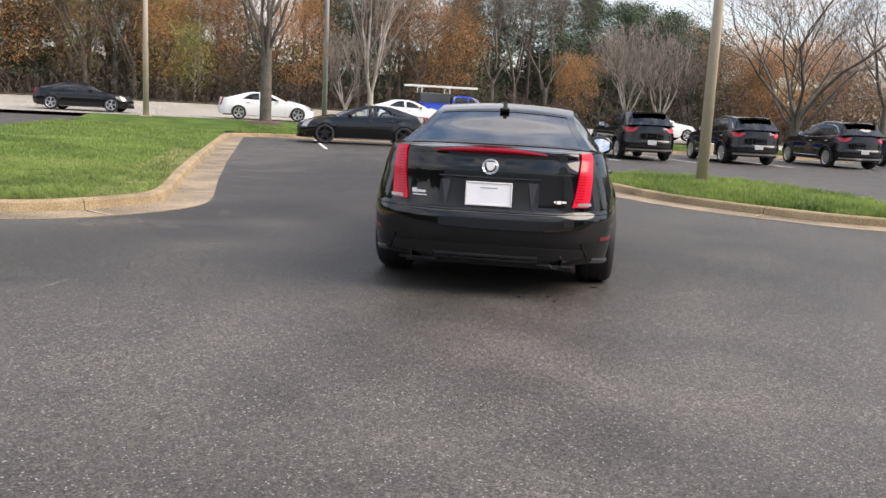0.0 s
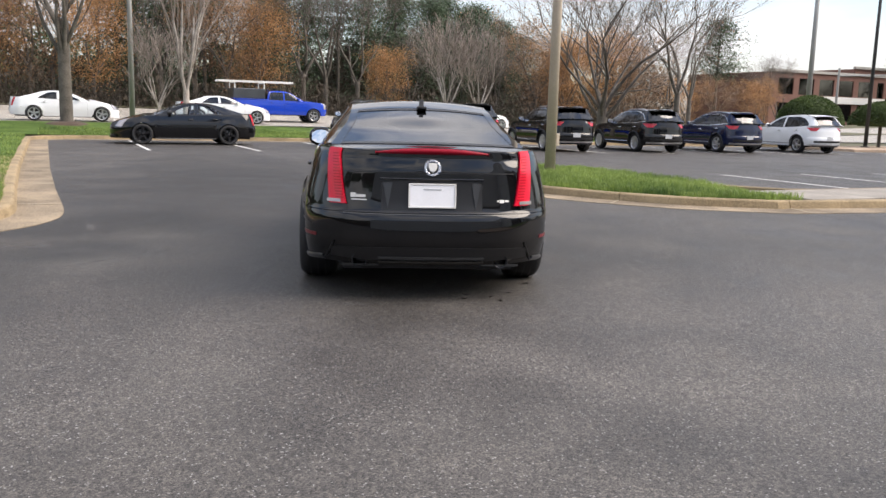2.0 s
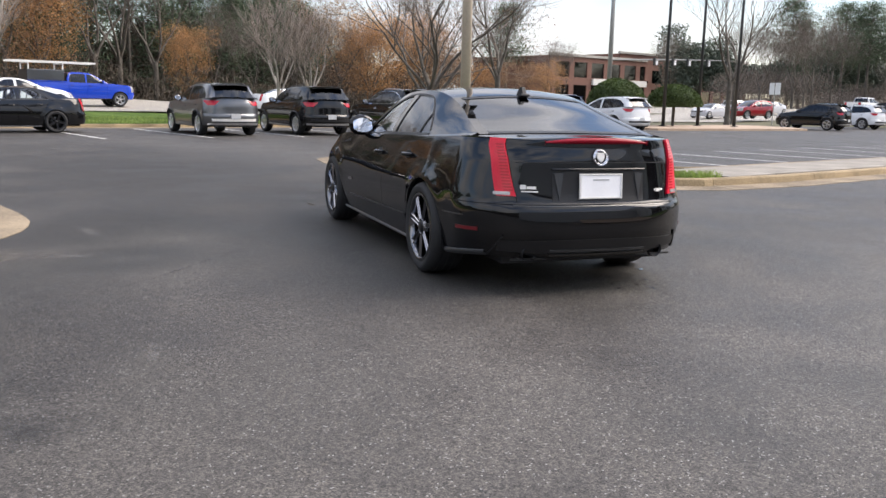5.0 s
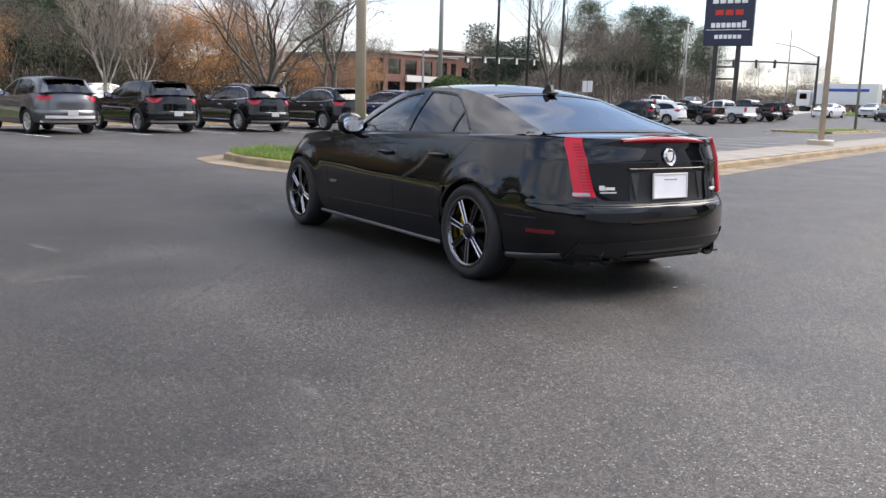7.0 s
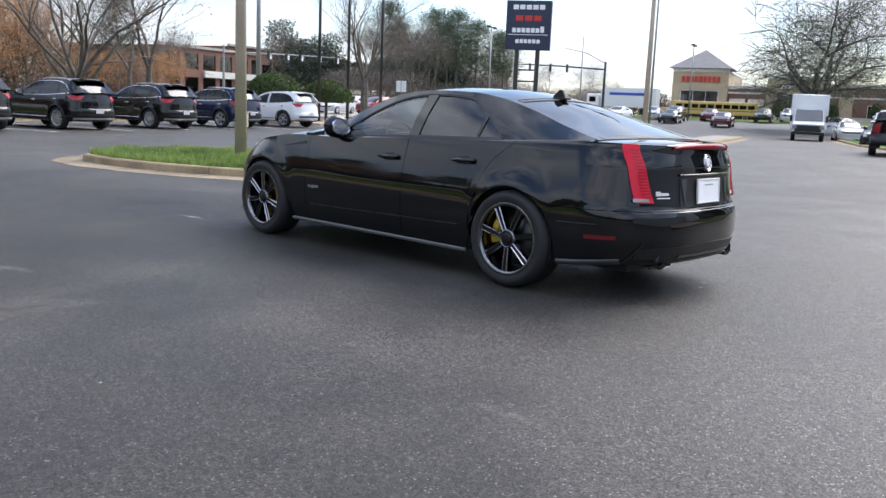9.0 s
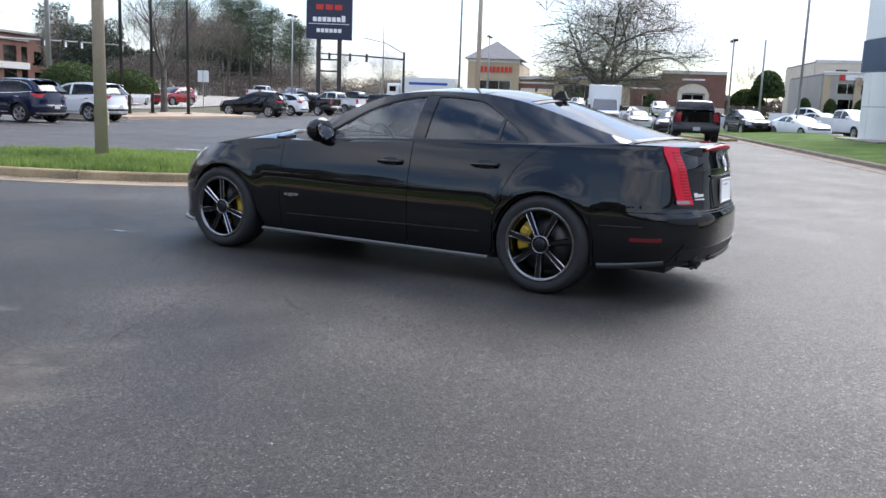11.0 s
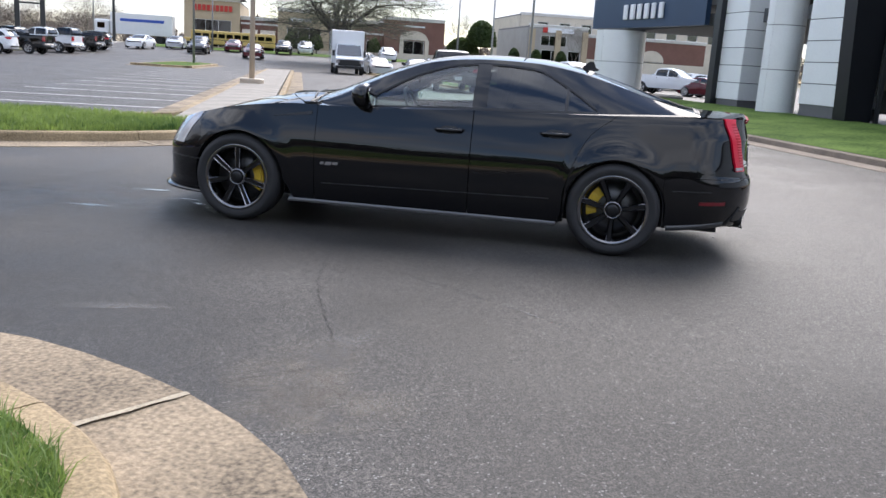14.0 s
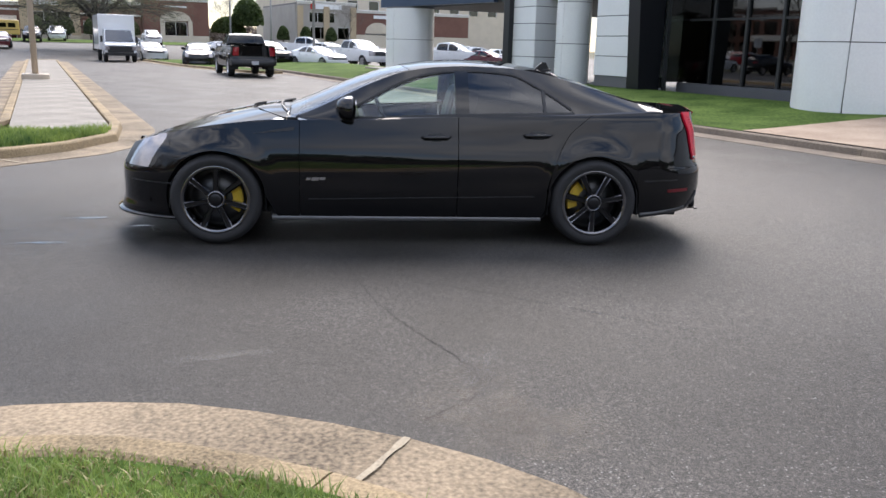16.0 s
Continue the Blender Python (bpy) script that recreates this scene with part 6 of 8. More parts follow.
round_column("column", "broad white clad column under the blue fascia", 34.6, -13.0, 1.15, 0.35, 3.4, 1.5, 1.5)
solo("plinth", turned(box(30.2, -14.6, 0.1, 36.6, -11.3, 0.42, 0.03)), M["walk_concrete"], "low concrete plinth under the column", "plinth")
clad_box("column", "pier of pale and grey metal panels on a dark base", 22.7, 24.4, -14.15, -13.2, 0.62, 8.0, 0.63, M["panel_white"])
solo("column_fin", turned(box(24.4, -14.3, 0.2, 24.85, -13.0, 8.0)), M["panel_dark"], "dark metal fin beside the panelled pier", "fin")
round_column("column", "plain round white column under the canopy", 19.6, -12.9, 0.6, 0.35, 4.4, 1.4)
clad_box("column", "white panelled pier with a dark flank", 16.0, 17.8, -14.1, -12.6, 0.75, 8.0, 0.63, M["panel_white"])
slab = ([(15.97, -12.62, 0.25), (15.97, -13.4, 0.25), (15.97, -13.6, 8.0), (15.97, -12.2, 8.0), (15.4, -12.62, 0.25), (15.4, -13.4, 0.25), (15.4, -13.6, 8.0), (15.4, -12.2, 8.0)],
        [(0, 1, 2, 3), (4, 7, 6, 5), (0, 4, 5, 1), (1, 5, 6, 2), (2, 6, 7, 3), (3, 7, 4, 0)])
solo("column_fin", turned(slab), M["panel_dark"], "slanting black metal slab beside the white pier", "fin")
round_column("column", "large round white clad column at the lawn", 7.4, -13.0, 1.7, 0.3, 8.0, 1.55)
# fascia and canopy
fas = thing("canopy", "dealership canopy with blue fascia and white upper panels", "canopy")
def slant(u0, v0, u1, v1, z0, z1, t=0.2):
    """An upright band between two plan points."""
    p = [(u0, v0), (u1, v1), (u1, v1 - t), (u0, v0 - t)]
    return [(u, v, z) for z in (z0, z1) for u, v in p], [(0, 1, 5, 4), (1, 2, 6, 5), (2, 3, 7, 6), (3, 0, 4, 7), (4, 5, 6, 7), (3, 2, 1, 0)]


part("fascia_band", turned(slant(36.2, -12.1, 26.6, -13.45, 3.42, 4.85)), M["panel_blue"], fas, "dark blue fascia band")
part("fascia_band", turned(box(36.2, -13.6, 3.42, 36.4, -12.1, 4.85)), M["panel_blue"], fas, "dark blue fascia band")
for i in range(4):
    u0 = 26.9 + i * 2.33
    part("upper_panel", turned(slant(u0 + 2.31, -13.45 + 1.35 * (u0 + 2.31 - 26.6) / 9.6, u0, -13.45 + 1.35 * (u0 - 26.6) / 9.6, 4.87, 8.0)), M["panel_white"], fas)
part("soffit", turned(box(16.2, -26, 3.42, 35.9, -13.8, 3.9)), M["soffit"], fas, "grey soffit")
part("upper_mass", turned(box(15.4, -26, 4.4, 36.0, -14.8, 8.0)), M["panel_dark"], fas)
bars = thing("fascia_sign", "pale raised sign bar on the blue fascia", "sign")
for i, w in enumerate((0.42, 0.46, 0.42, 0.42, 0.36, 0.40)):
    u0 = 33.2 - i * 0.62
    vv = -13.45 + 1.35 * (u0 - 0.2 - 26.6) / 9.6
    part("sign_bar", turned(box(u0 - w, vv, 3.78, u0, vv + 0.1, 4.46, 0.03)), M["sign_white"], bars)
# showroom behind glass
room = thing("showroom", "glass-fronted showroom with dark mullions", "building")
part("plinth", turned(box(7.4, -14.45, 0.0, 15.4, -14.1, 0.62)), M["soffit"], room, "grey base wall")
for i in range(6):
    u0 = 7.4 + i * 1.34
    for z0, z1 in ((0.64, 2.5), (2.56, 4.4), (4.46, 6.6)):
        part("pane", turned(box(u0 + 0.05, -14.31, z0, u0 + 1.30, -14.29, z1)), M["shop_glass"], room)
for i in range(7):
    u0 = 7.4 + i * 1.34
    part("mullion", turned(box(u0 - 0.04, -14.36, 0.62, u0 + 0.045, -14.22, 8.0)), M["pole_dark"], room)
for z in (2.53, 4.43, 6.63):
    part("transom", turned(box(7.44, -14.34, z - 0.03, 15.4, -14.24, z + 0.03)), M["pole_dark"], room)
part("pane", turned(box(15.2, -14.28, 0.64, 15.24, -13.45, 6.6)), M["shop_glass"], room)
part("mullion", turned(box(15.17, -13.5, 0.2, 15.27, -13.4, 8.0)), M["pole_dark"], room)
part("floor", turned(box(7.0, -30, -0.02, 15.4, -14.46, 0.40)), M["walk_concrete"], room)
part("back_wall", turned(box(7.0, -30.3, 0.4, 15.4, -30, 7)), M["stucco_grey"], room)
part("side_wall", turned(box(15.1, -30, 0.4, 15.4, -14.5, 8)), M["panel_dark"], room)
part("ceiling", turned(box(7.0, -30, 6.7, 15.4, -14.4, 7.0)), M["soffit"], room)
part("side_wall", turned(box(6.7, -30, 0.0, 7.0, -14.4, 6.98)), M["panel_white"], room)
# out of view; height made up, kept low so the boot lid reflects sky
wing = thing("low_wing", "unseen low pale wing beside the showroom, added for reflections", "building")
part("wall", turned(box(-14, -28, 0.0, 6.66, -14.6, 4.2)), M["panel_white"], wing)
part("roof", turned(box(-14.2, -28.2, 4.2, 6.66, -14.4, 4.5)), M["roof_grey"], wing)
part("roof", turned(box(6.7, -30.4, 7.0, 15.5, -14.0, 8.0)), M["panel_white"], room)
for u0, v0, w, h in ((9.0, -19, 1.6, 1.1), (12.0, -20, 1.4, 1.0), (10.6, -24, 2.2, 2.1), (13.6, -18, 0.5, 3.2)):
    part("desk", turned(box(u0, v0, 0.4, u0 + w, v0 + 0.8, 0.4 + h, 0.03)), M["trim_white"], room)

# ---- pylon sign ----
py = thing("pylon_sign", "tall navy dealership pylon sign with pale and red bars", "sign")
zb = slope(82)


def sign_frame(vf):
    return moved(vf, lot(82.1, 27.95, 0, 10))


part("panel", sign_frame(box(-0.35, -2.4, 7.55, 0.35, 2.4, 12.65, 0.05)), M["sign_navy"], py)
for z0, z1, w, mat, n in ((11.72, 12.2, 1.75, "sign_white", 5), (10.55, 11.1, 1.45, "sign_red", 3), (9.35, 10.0, 1.75, "sign_white", 7), (8.25, 8.65, 1.35, "sign_white", 6)):
    for i in range(n):
        a = -w + 2 * w * i / n
        gap = 0.10 * 2 * w / n
        part("sign_bar", sign_frame(box(-0.40, a + gap, z0, -0.35, a + 2 * w / n - gap, z1 - (0.18 if n == 7 and i else 0.0), 0.02)), M[mat], py)
part("sign_rule", sign_frame(box(-0.40, -2.1, 9.1, -0.35, 2.1, 9.16)), M["sign_white"], py)
for y in (-1.1, 1.1):
    part("leg", sign_frame(box(-0.22, y - 0.22, zb, 0.22, y + 0.22, 7.55)), M["pole_dark"], py)
for z in (4.2, 5.4):
    part("brace", sign_frame(box(-0.08, -0.9, z, 0.08, 0.9, z + 0.16)), M["pole_dark"], py)


# ---- shops ----
def wall_with(name, root, u, v0, v1, z0, z1, openings, mat, thick=0.4):
    """A wall facing -u with real openings, (va, vb, za, zb) each, tiled from blocks."""
    vs = sorted({v0, v1, *[o[0] for o in openings], *[o[1] for o in openings]})
    zs = sorted({z0, z1, *[o[2] for o in openings], *[o[3] for o in openings]})
    blocks = []
    for a, b in zip(vs[:-1], vs[1:]):
        for c, d in zip(zs[:-1], zs[1:]):
            m = ((a + b) / 2, (c + d) / 2)
            if not any(o[0] < m[0] < o[1] and o[2] < m[1] < o[3] for o in openings):
                blocks.append(box(u, a, c, u + thick, b, d))
    V, F = merge(*blocks)
    spots, weld = {}, []
    for p in V:
        weld.append(spots.setdefault(tuple(round(c, 3) for c in p), len(spots)))
    F = [tuple(weld[i] for i in f) for f in F]
    shared = Counter(frozenset(f) for f in F)
    part(name, turned((list(spots), [f for f in F if shared[frozenset(f)] == 1])), mat, root)
    for va, vb, za, zb in openings:
        w = part("window", turned(box(u + 0.16, va, za, u + 0.2, vb, zb)), M["shop_glass"], root)
        fr = [box(u + 0.08, va, za, u + 0.22, va + 0.08, zb), box(u + 0.08, vb - 0.08, za, u + 0.22, vb, zb), box(u + 0.08, va + 0.08, zb - 0.08, u + 0.22, vb - 0.08, zb)]
        n = max(1, int((vb - va) / 1.4))
        fr += [box(u + 0.1, va + (vb - va) * i / n - 0.03, za, u + 0.22, va + (vb - va) * i / n + 0.03, zb - 0.08) for i in range(1, n)]
        part("window_frame", turned(merge(*fr)), M["trim_white"], w)


def shop(label, u, v0, v1, h, openings, mat, cornice="trim_white", depth=22, g=1.15, belt=None, base=None):
    root = thing("shop", label, "shop", "row of shops")
    wall_with("front_wall", root, u, v0, v1, g - 0.3, g + h, [(a, b, g + c, g + d) for a, b, c, d in openings], M[mat])
    part("body", turned(merge(box(u + 0.9, v0, g - 0.3, u + depth, v0 + 0.3, g + h - 0.3), box(u + 0.9, v1 - 0.3, g - 0.3, u + depth, v1, g + h - 0.3), box(u + depth, v0, g - 0.3, u + depth + 0.3, v1, g + h - 0.3), box(u + 3.5, v0 + 0.3, g, u + 3.7, v1 - 0.3, g + h - 0.4))), M[mat], root)
    part("roof", turned(box(u + 0.4, v0 + 0.05, g + h - 0.3, u + depth, v1 - 0.05, g + h - 0.05)), M["roof_grey"], root)
    part("cornice", turned(merge(box(u - 0.25, v0 - 0.1, g + h, u + 0.5, v1 + 0.1, g + h + 0.22, 0.04), box(u - 0.12, v0, g + h - 0.28, u + 0.0, v1, g + h, 0.03))), M[cornice], root)
    if belt:
        part("belt_course", turned(box(u - 0.08, v0, g + belt, u, v1, g + belt + 0.25, 0.02)), M[cornice], root)
    if base:
        part("base_course", turned(box(u - 0.1, v0, g - 0.2, u - 0.002, v1, g + base)), M["stucco_cream"], root)
    return root


U = 124
s1 = shop("tan stucco corner shop with a hipped grey roof and red sign", U, 11.4, 19.2, 6.9, [(12.6, 18.0, 0.2, 4.0)], "stucco_tan", base=None)
hip = ([(U - 0.8, 10.8, 8.3), (U - 0.8, 19.8, 8.3), (U + 8.6, 19.8, 8.3), (U + 8.6, 10.8, 8.3), (U + 3.9, 15.3, 11.2)], [(0, 4, 1), (1, 4, 2), (2, 4, 3), (3, 4, 0), (0, 1, 2, 3)])
part("hip_roof", turned(hip), M["roof_grey"], s1)
for i in range(9):
    part("sign_bar", turned(box(U - 0.16, 17.9 - i * 0.62, 6.35, U - 0.02, 17.4 - i * 0.62 + 0.05, 7.15)), M["sign_red"], s1)
s2 = shop("brick shop wing with tan awnings", U + 1, 5.95, 11.35, 4.6, [(6.4, 8.4, 0.1, 3.0), (9.0, 10.9, 0.1, 3.0)], "brick_red", belt=3.7)
for a in (6.3, 8.9):
    aw = ([(U + 0.98, a, 4.15), (U + 0.98, a + 2.2, 4.15), (U - 0.2, a + 2.2, 3.2), (U - 0.2, a, 3.2), (U + 0.98, a, 4.10), (U + 0.98, a + 2.2, 4.10), (U - 0.2, a + 2.2, 3.15), (U - 0.2, a, 3.15)], [(0, 1, 2, 3), (7, 6, 5, 4), (3, 2, 6, 7), (0, 3, 7, 4), (1, 5, 6, 2)])
    part("awning", turned(aw), M["stucco_cream"], s2)
s3 = shop("tan stucco shop front with a pale sign", U - 3, -1.4, 5.9, 6.0, [(-0.2, 4.6, 0.2, 3.6)], "stucco_tan", base=0.6)
for i in range(6):
    part("sign_bar", turned(box(U - 3.14, 3.7 - i * 0.5, 5.6, U - 3.02, 4.1 - i * 0.5, 6.1)), M["sign_white"], s3)
s4 = shop("long dark red brick shop with cream bands", U, -9.5, -1.45, 5.2, [(-3.0, -1.9, 0.1, 2.6), (-8.6, -7.0, 0.1, 2.6)], "brick_red", belt=3.4, base=0.9)
part("entry_bay", turned(box(U - 0.35, -5.2, 0.9, U - 0.01, -3.4, 5.6)), M["stucco_tan"], s4)
part("sign_bar", turned(box(U - 0.42, -5.0, 4.8, U - 0.36, -3.6, 5.2)), M["leaf_green"], s4)
s5 = shop("tall dark red brick shop with an arched cream entrance", U - 1, -18.6, -9.55, 6.0, [(-15.6, -12.4, 0.1, 2.9)], "brick_red", base=1.0)
arch_pts = []
for a in steps(0, 180, 15):
    arch_pts.append((-14.0 + 2.15 * math.cos(radians(a)), 1.15 + 3.0 + 1.35 * math.sin(radians(a))))
V = [(U - 1.14, -11.85, 4.15)] + [(U - 1.14, v, z) for v, z in arch_pts]
V2 = [(U - 1.02, v, z) for _, v, z in V]
n = len(V)
part("arch", turned((V + V2, [tuple(range(n - 1, -1, -1)), tuple(range(n, 2 * n))] + [(i, (i + 1) % n, n + (i + 1) % n, n + i) for i in range(n)])), M["stucco_cream"], s5)
for v in (-16.0, -12.2):
    part("pilaster", turned(box(U - 1.2, v - 0.3, 0.9, U - 1.02, v + 0.3, 4.2)), M["stucco_cream"], s5)
part("sign_bar", turned(box(U - 1.1, -15.6, 6.0, U - 1.02, -12.4, 6.22)), M["sign_white"], s5)

# taller shops beyond the canopy
U2 = 126
t1 = shop("grey and tan two-storey shop block with white windows", U2, -42, -32.5, 6.6, [(-41, -39, 0.2, 3.0), (-38, -34.6, 0.2, 3.0), (-38.6, -34.4, 3.7, 5.2)], "stucco_grey", base=1.2)
part("sign_bar", turned(box(U2 - 0.16, -39.6, 6.8, U2 - 0.02, -35.4, 7.5)), M["sign_white"], t1)
part("sign_bar", turned(box(U2 - 0.2, -35.3, 6.75, U2 - 0.02, -34.6, 7.55)), M["sign_red"], t1)
for v in (-42, -37.6, -33.4):
    part("pier", turned(box(U2 - 0.3, v, 0.9, U2 - 0.01, v + 0.9, 7.2)), M["stucco_tan"], t1)
t2 = shop("maroon brick shop with cream arches", U2, -62, -42.1, 5.6, [(-47.8, -43.6, 0.2, 2.2), (-55.0, -50.8, 0.2, 2.2)], "brick_red", base=2.0)
for c in (-45.7, -52.9):
    pts = [(c + 2.1 * math.cos(radians(a)), 3.4 + 1.7 * math.sin(radians(a))) for a in steps(0, 180, 13)]
    V = [(U2 - 0.16, v, z) for v, z in pts]
    V2 = [(U2 - 0.03, v, z) for v, z in pts]
    n = len(V)
    part("arch", turned((V + V2, [tuple(range(n - 1, -1, -1)), tuple(range(n, 2 * n))] + [(i, (i + 1) % n, n + (i + 1) % n, n + i) for i in range(n)])), M["stucco_cream"], t2)
part("sign_bar", turned(box(U2 - 0.14, -48.6, 5.7, U2 - 0.02, -45.0, 6.2)), M["sign_white"], t2)
shop("long cream upper storey with paired windows behind the shops", U2 + 16, -78, -35, 9.4, [(-76 + i * 4.0, -74 + i * 4.0, 6.4, 8.2) for i in range(10)], "stucco_cream", g=1.0)

# red brick office across the crossing
off = thing("office_building", "low red brick office with dark ribbon windows", "office")
for (ua, ub, va, h) in ((94, 118, 89, 8.6), (122, 165, 98, 10.5)):
    wins = [(ua + 1.5 + i * 4.2, ua + 4.6 + i * 4.2) for i in range(int((ub - ua - 3) / 4.2) + 1)]
    bl = [box(ua, va, 0.3, ub, va + 0.4, 1.6), box(ua, va, 4.2, ub, va + 0.4, 5.4), box(ua, va, 7.8, ub, va + 0.4, h)]
    for a, b in zip([ua] + [w[1] for w in wins], [w[0] for w in wins] + [ub]):
        bl += [box(a, va, 1.6, b, va + 0.4, 4.2), box(a, va, 5.4, b, va + 0.4, 7.8)]
    part("wall", turned(merge(*bl)), M["brick_red"], off)
    part("body", turned(merge(box(ua, va + 4, 0.3, ub, va + 18, h - 0.2), box(ua, va + 0.4, 0.3, ua + 0.4, va + 18, h), box(ub - 0.4, va + 0.4, 0.3, ub, va + 18, h))), M["brick_red"], off)
    part("parapet", turned(box(ua - 0.2, va - 0.25, h, ub + 0.2, va + 0.3, h + 0.4)), M["stucco_grey"], off)
    for a, b in wins:
        for z0, z1 in ((1.6, 4.2), (5.4, 7.8)):
            part("window", turned(box(a, va + 0.15, z0, b, va + 0.2, z1)), M["shop_glass"], off)
part("entrance_band", turned(box(104, 88.6, 4.3, 118, 88.98, 5.3)), M["trim_white"], off)


# ---- trees ----
def grow(seed, height, r0, fork, spread, depth=5, kids=(3, 4), first=0, droop=0.0, wob=0.18, upward=0.25, ratio=(0.62, 0.8), sides=(9, 7, 5, 4, 3, 3), min_r=0.006, stems=1, limbs=(3, 4), stagger=0.1):
    """Trunk and limbs as tapered bars; returns the heavy wood, the fine wood and the tips."""
    rnd = random.Random(seed)
    heavy, fine, tips = [], [], []

    def rod(pts, radii, n):
        (heavy if radii[0] > 0.035 else fine).append(tube(pts, radii, n, False))

    def branch(p, d, length, r, level):
        n = 4 if level < 2 else 3
        pts, radii = [Vector(p)], [r]
        d = Vector(d)
        q = Vector(p)
        for i in range(n):
            d = (d + Vector((rnd.uniform(-wob, wob), rnd.uniform(-wob, wob), rnd.uniform(-wob, wob) * 0.6 + upward * 0.15 - droop * level * 0.05))).normalized()
            q = q + d * (length / n)
            pts.append(q.copy())
            radii.append(max(min_r, r * (1 - 0.42 * (i + 1) / n)))
        rod(pts, radii, sides[min(level, 5)])
        if level >= depth:
            tips.append((pts[-1].copy(), d.copy()))
            tips.append((pts[-2].copy(), d.copy()))
            return
        k = rnd.randint(*kids)
        for i in range(k):
            at = pts[-1] if i < 2 else pts[rnd.randint(1 + (level == 0), n - 1)]
            ang = rnd.uniform(0, 2 * math.pi)
            side = Vector((math.cos(ang), math.sin(ang), 0))
            side = (side - d * side.dot(d)).normalized()
            nd = (d * rnd.uniform(0.75, 1.1) + side * rnd.uniform(0.35, 0.85) * spread + Vector((0, 0, upward * 0.5))).normalized()
            branch(at, nd, length * rnd.uniform(*ratio), radii[-1] * rnd.uniform(0.55, 0.78) if level else radii[-1] * rnd.uniform(0.5, 0.72), level + 1)

    for s in range(stems):
        a = 2 * math.pi * s / max(1, stems) + rnd.uniform(0, 1)
        lean = 0.0 if stems == 1 else 0.28
        base = Vector((0.12 * math.cos(a) * (stems > 1), 0.12 * math.sin(a) * (stems > 1), -0.25))
        d0 = Vector((lean * math.cos(a), lean * math.sin(a), 1)).normalized()
        pts = [base, base + d0 * (0.35), base + d0 * (0.25 + fork * 0.5), base + d0 * (0.25 + fork)]
        heavy.append(tube(pts, [r0 * 1.45, r0 * 1.08, r0, r0 * 0.9], 10, False))
        top = pts[-1]
        rest = height - fork
        k = rnd.randint(*limbs) if stems == 1 else 2
        for i in range(k):
            ang = 2 * math.pi * i / k + rnd.uniform(-0.4, 0.4)
            nd = Vector((math.cos(ang) * 0.55 * spread, math.sin(ang) * 0.55 * spread, 1)).normalized()
            branch(top - d0 * (rnd.uniform(0, stagger) * fork if i else 0.0), nd, rest * rnd.uniform(0.34, 0.42), r0 * rnd.uniform(0.5, 0.68) * math.sqrt(3.5 / max(k, 3)), 1)
    return merge(*heavy), (merge(*fine) if fine else ([], [])), tips


def leaf_cloud(tips, per, reach, size, seed, flat=0.6):
    """Many small leaves round the tips."""
    rs = np.random.RandomState(seed)
    T = np.array([tuple(t[0]) for t in tips])
    n = len(T) * per
    C = np.repeat(T, per, axis=0) + rs.normal(0, reach, (n, 3)) * np.array([1, 1, 0.8])
    A = rs.normal(0, 1, (n, 3))
    A /= np.linalg.norm(A, axis=1, keepdims=True)
    B = np.cross(A, rs.normal(0, 1, (n, 3)))
    B /= np.maximum(1e-6, np.linalg.norm(B, axis=1, keepdims=True))
    s = size * rs.uniform(0.6, 1.4, (n, 1))
    V = np.stack([C - A * s, C + B * s * flat * 1.6, C + A * s], axis=1).reshape(-1, 3)
    F = np.arange(n * 3).reshape(-1, 3)
    return V.tolist(), [tuple(f) for f in F.tolist()]


def fill(tips, seed, n, z, r, rz):
    """More tips within a rounded crown about z, so that leaves hang low too."""
    rnd = random.Random(seed)
    out = list(tips)
    while len(out) < len(tips) + n:
        p = Vector((rnd.uniform(-1, 1), rnd.uniform(-1, 1), rnd.uniform(-1, 1)))
        if 0.35 < p.length < 1:
            out.append((Vector((p.x * r, p.y * r, z + p.z * rz)), Vector((0, 0, 1))))
    return out


def tree(name, label, parts, m, group="", category="tree"):
    """parts: (part name, verts and faces, material) rows."""
    root = thing(name, label, category, group, m)
    for nm, vf, mat in parts:
        if vf[1]:
            o = part(nm, vf, mat, root, "", nm in ("trunk",))
            if nm != "trunk":
                tagged(o, kind="stuff")
    return root


def conifer_parts(seed, h, r0, crown_from, width, clumps, cone=True):
    rnd = random.Random(seed)
    trunk = [tube([(0, 0, -0.3), (0, 0, h * 0.5), (0.15, 0.1, h)], [r0, r0 * 0.7, 0.03], 8, False)]
    tips = []
    for i in range(clumps):
        f = rnd.random() ** 0.8
        z = h * (crown_from + (1 - crown_from) * f)
        w = width * ((1 - 0.75 * f) if cone else (0.3 + 0.7 * math.sin(math.pi * min(1.0, 0.12 + f * 0.86)))) * rnd.uniform(0.5, 1.1)
        a = rnd.uniform(0, 2 * math.pi)
        e = Vector((w * math.cos(a), w * math.sin(a), z + w * rnd.uniform(-0.1, 0.25)))
        trunk.append(tube([(0, 0, z - 0.1), tuple((Vector((0, 0, z)) + e) / 2 + Vector((0, 0, 0.05))), tuple(e)], [0.05, 0.03, 0.012], 3, False))
        for k in range(3):
            tips.append((Vector((0, 0, z)).lerp(e, 0.45 + 0.27 * k), Vector((0, 0, 1))))
    return merge(*trunk), tips


protos = {}


def proto(key, name, label, parts, u, v, z, turn, scale=1.0, group=""):
    m = lot(u, v, z, turn) @ Matrix.Scale(scale, 4)
    ob = tree(name, label, parts, m, group)
    protos[key] = ob
    return ob


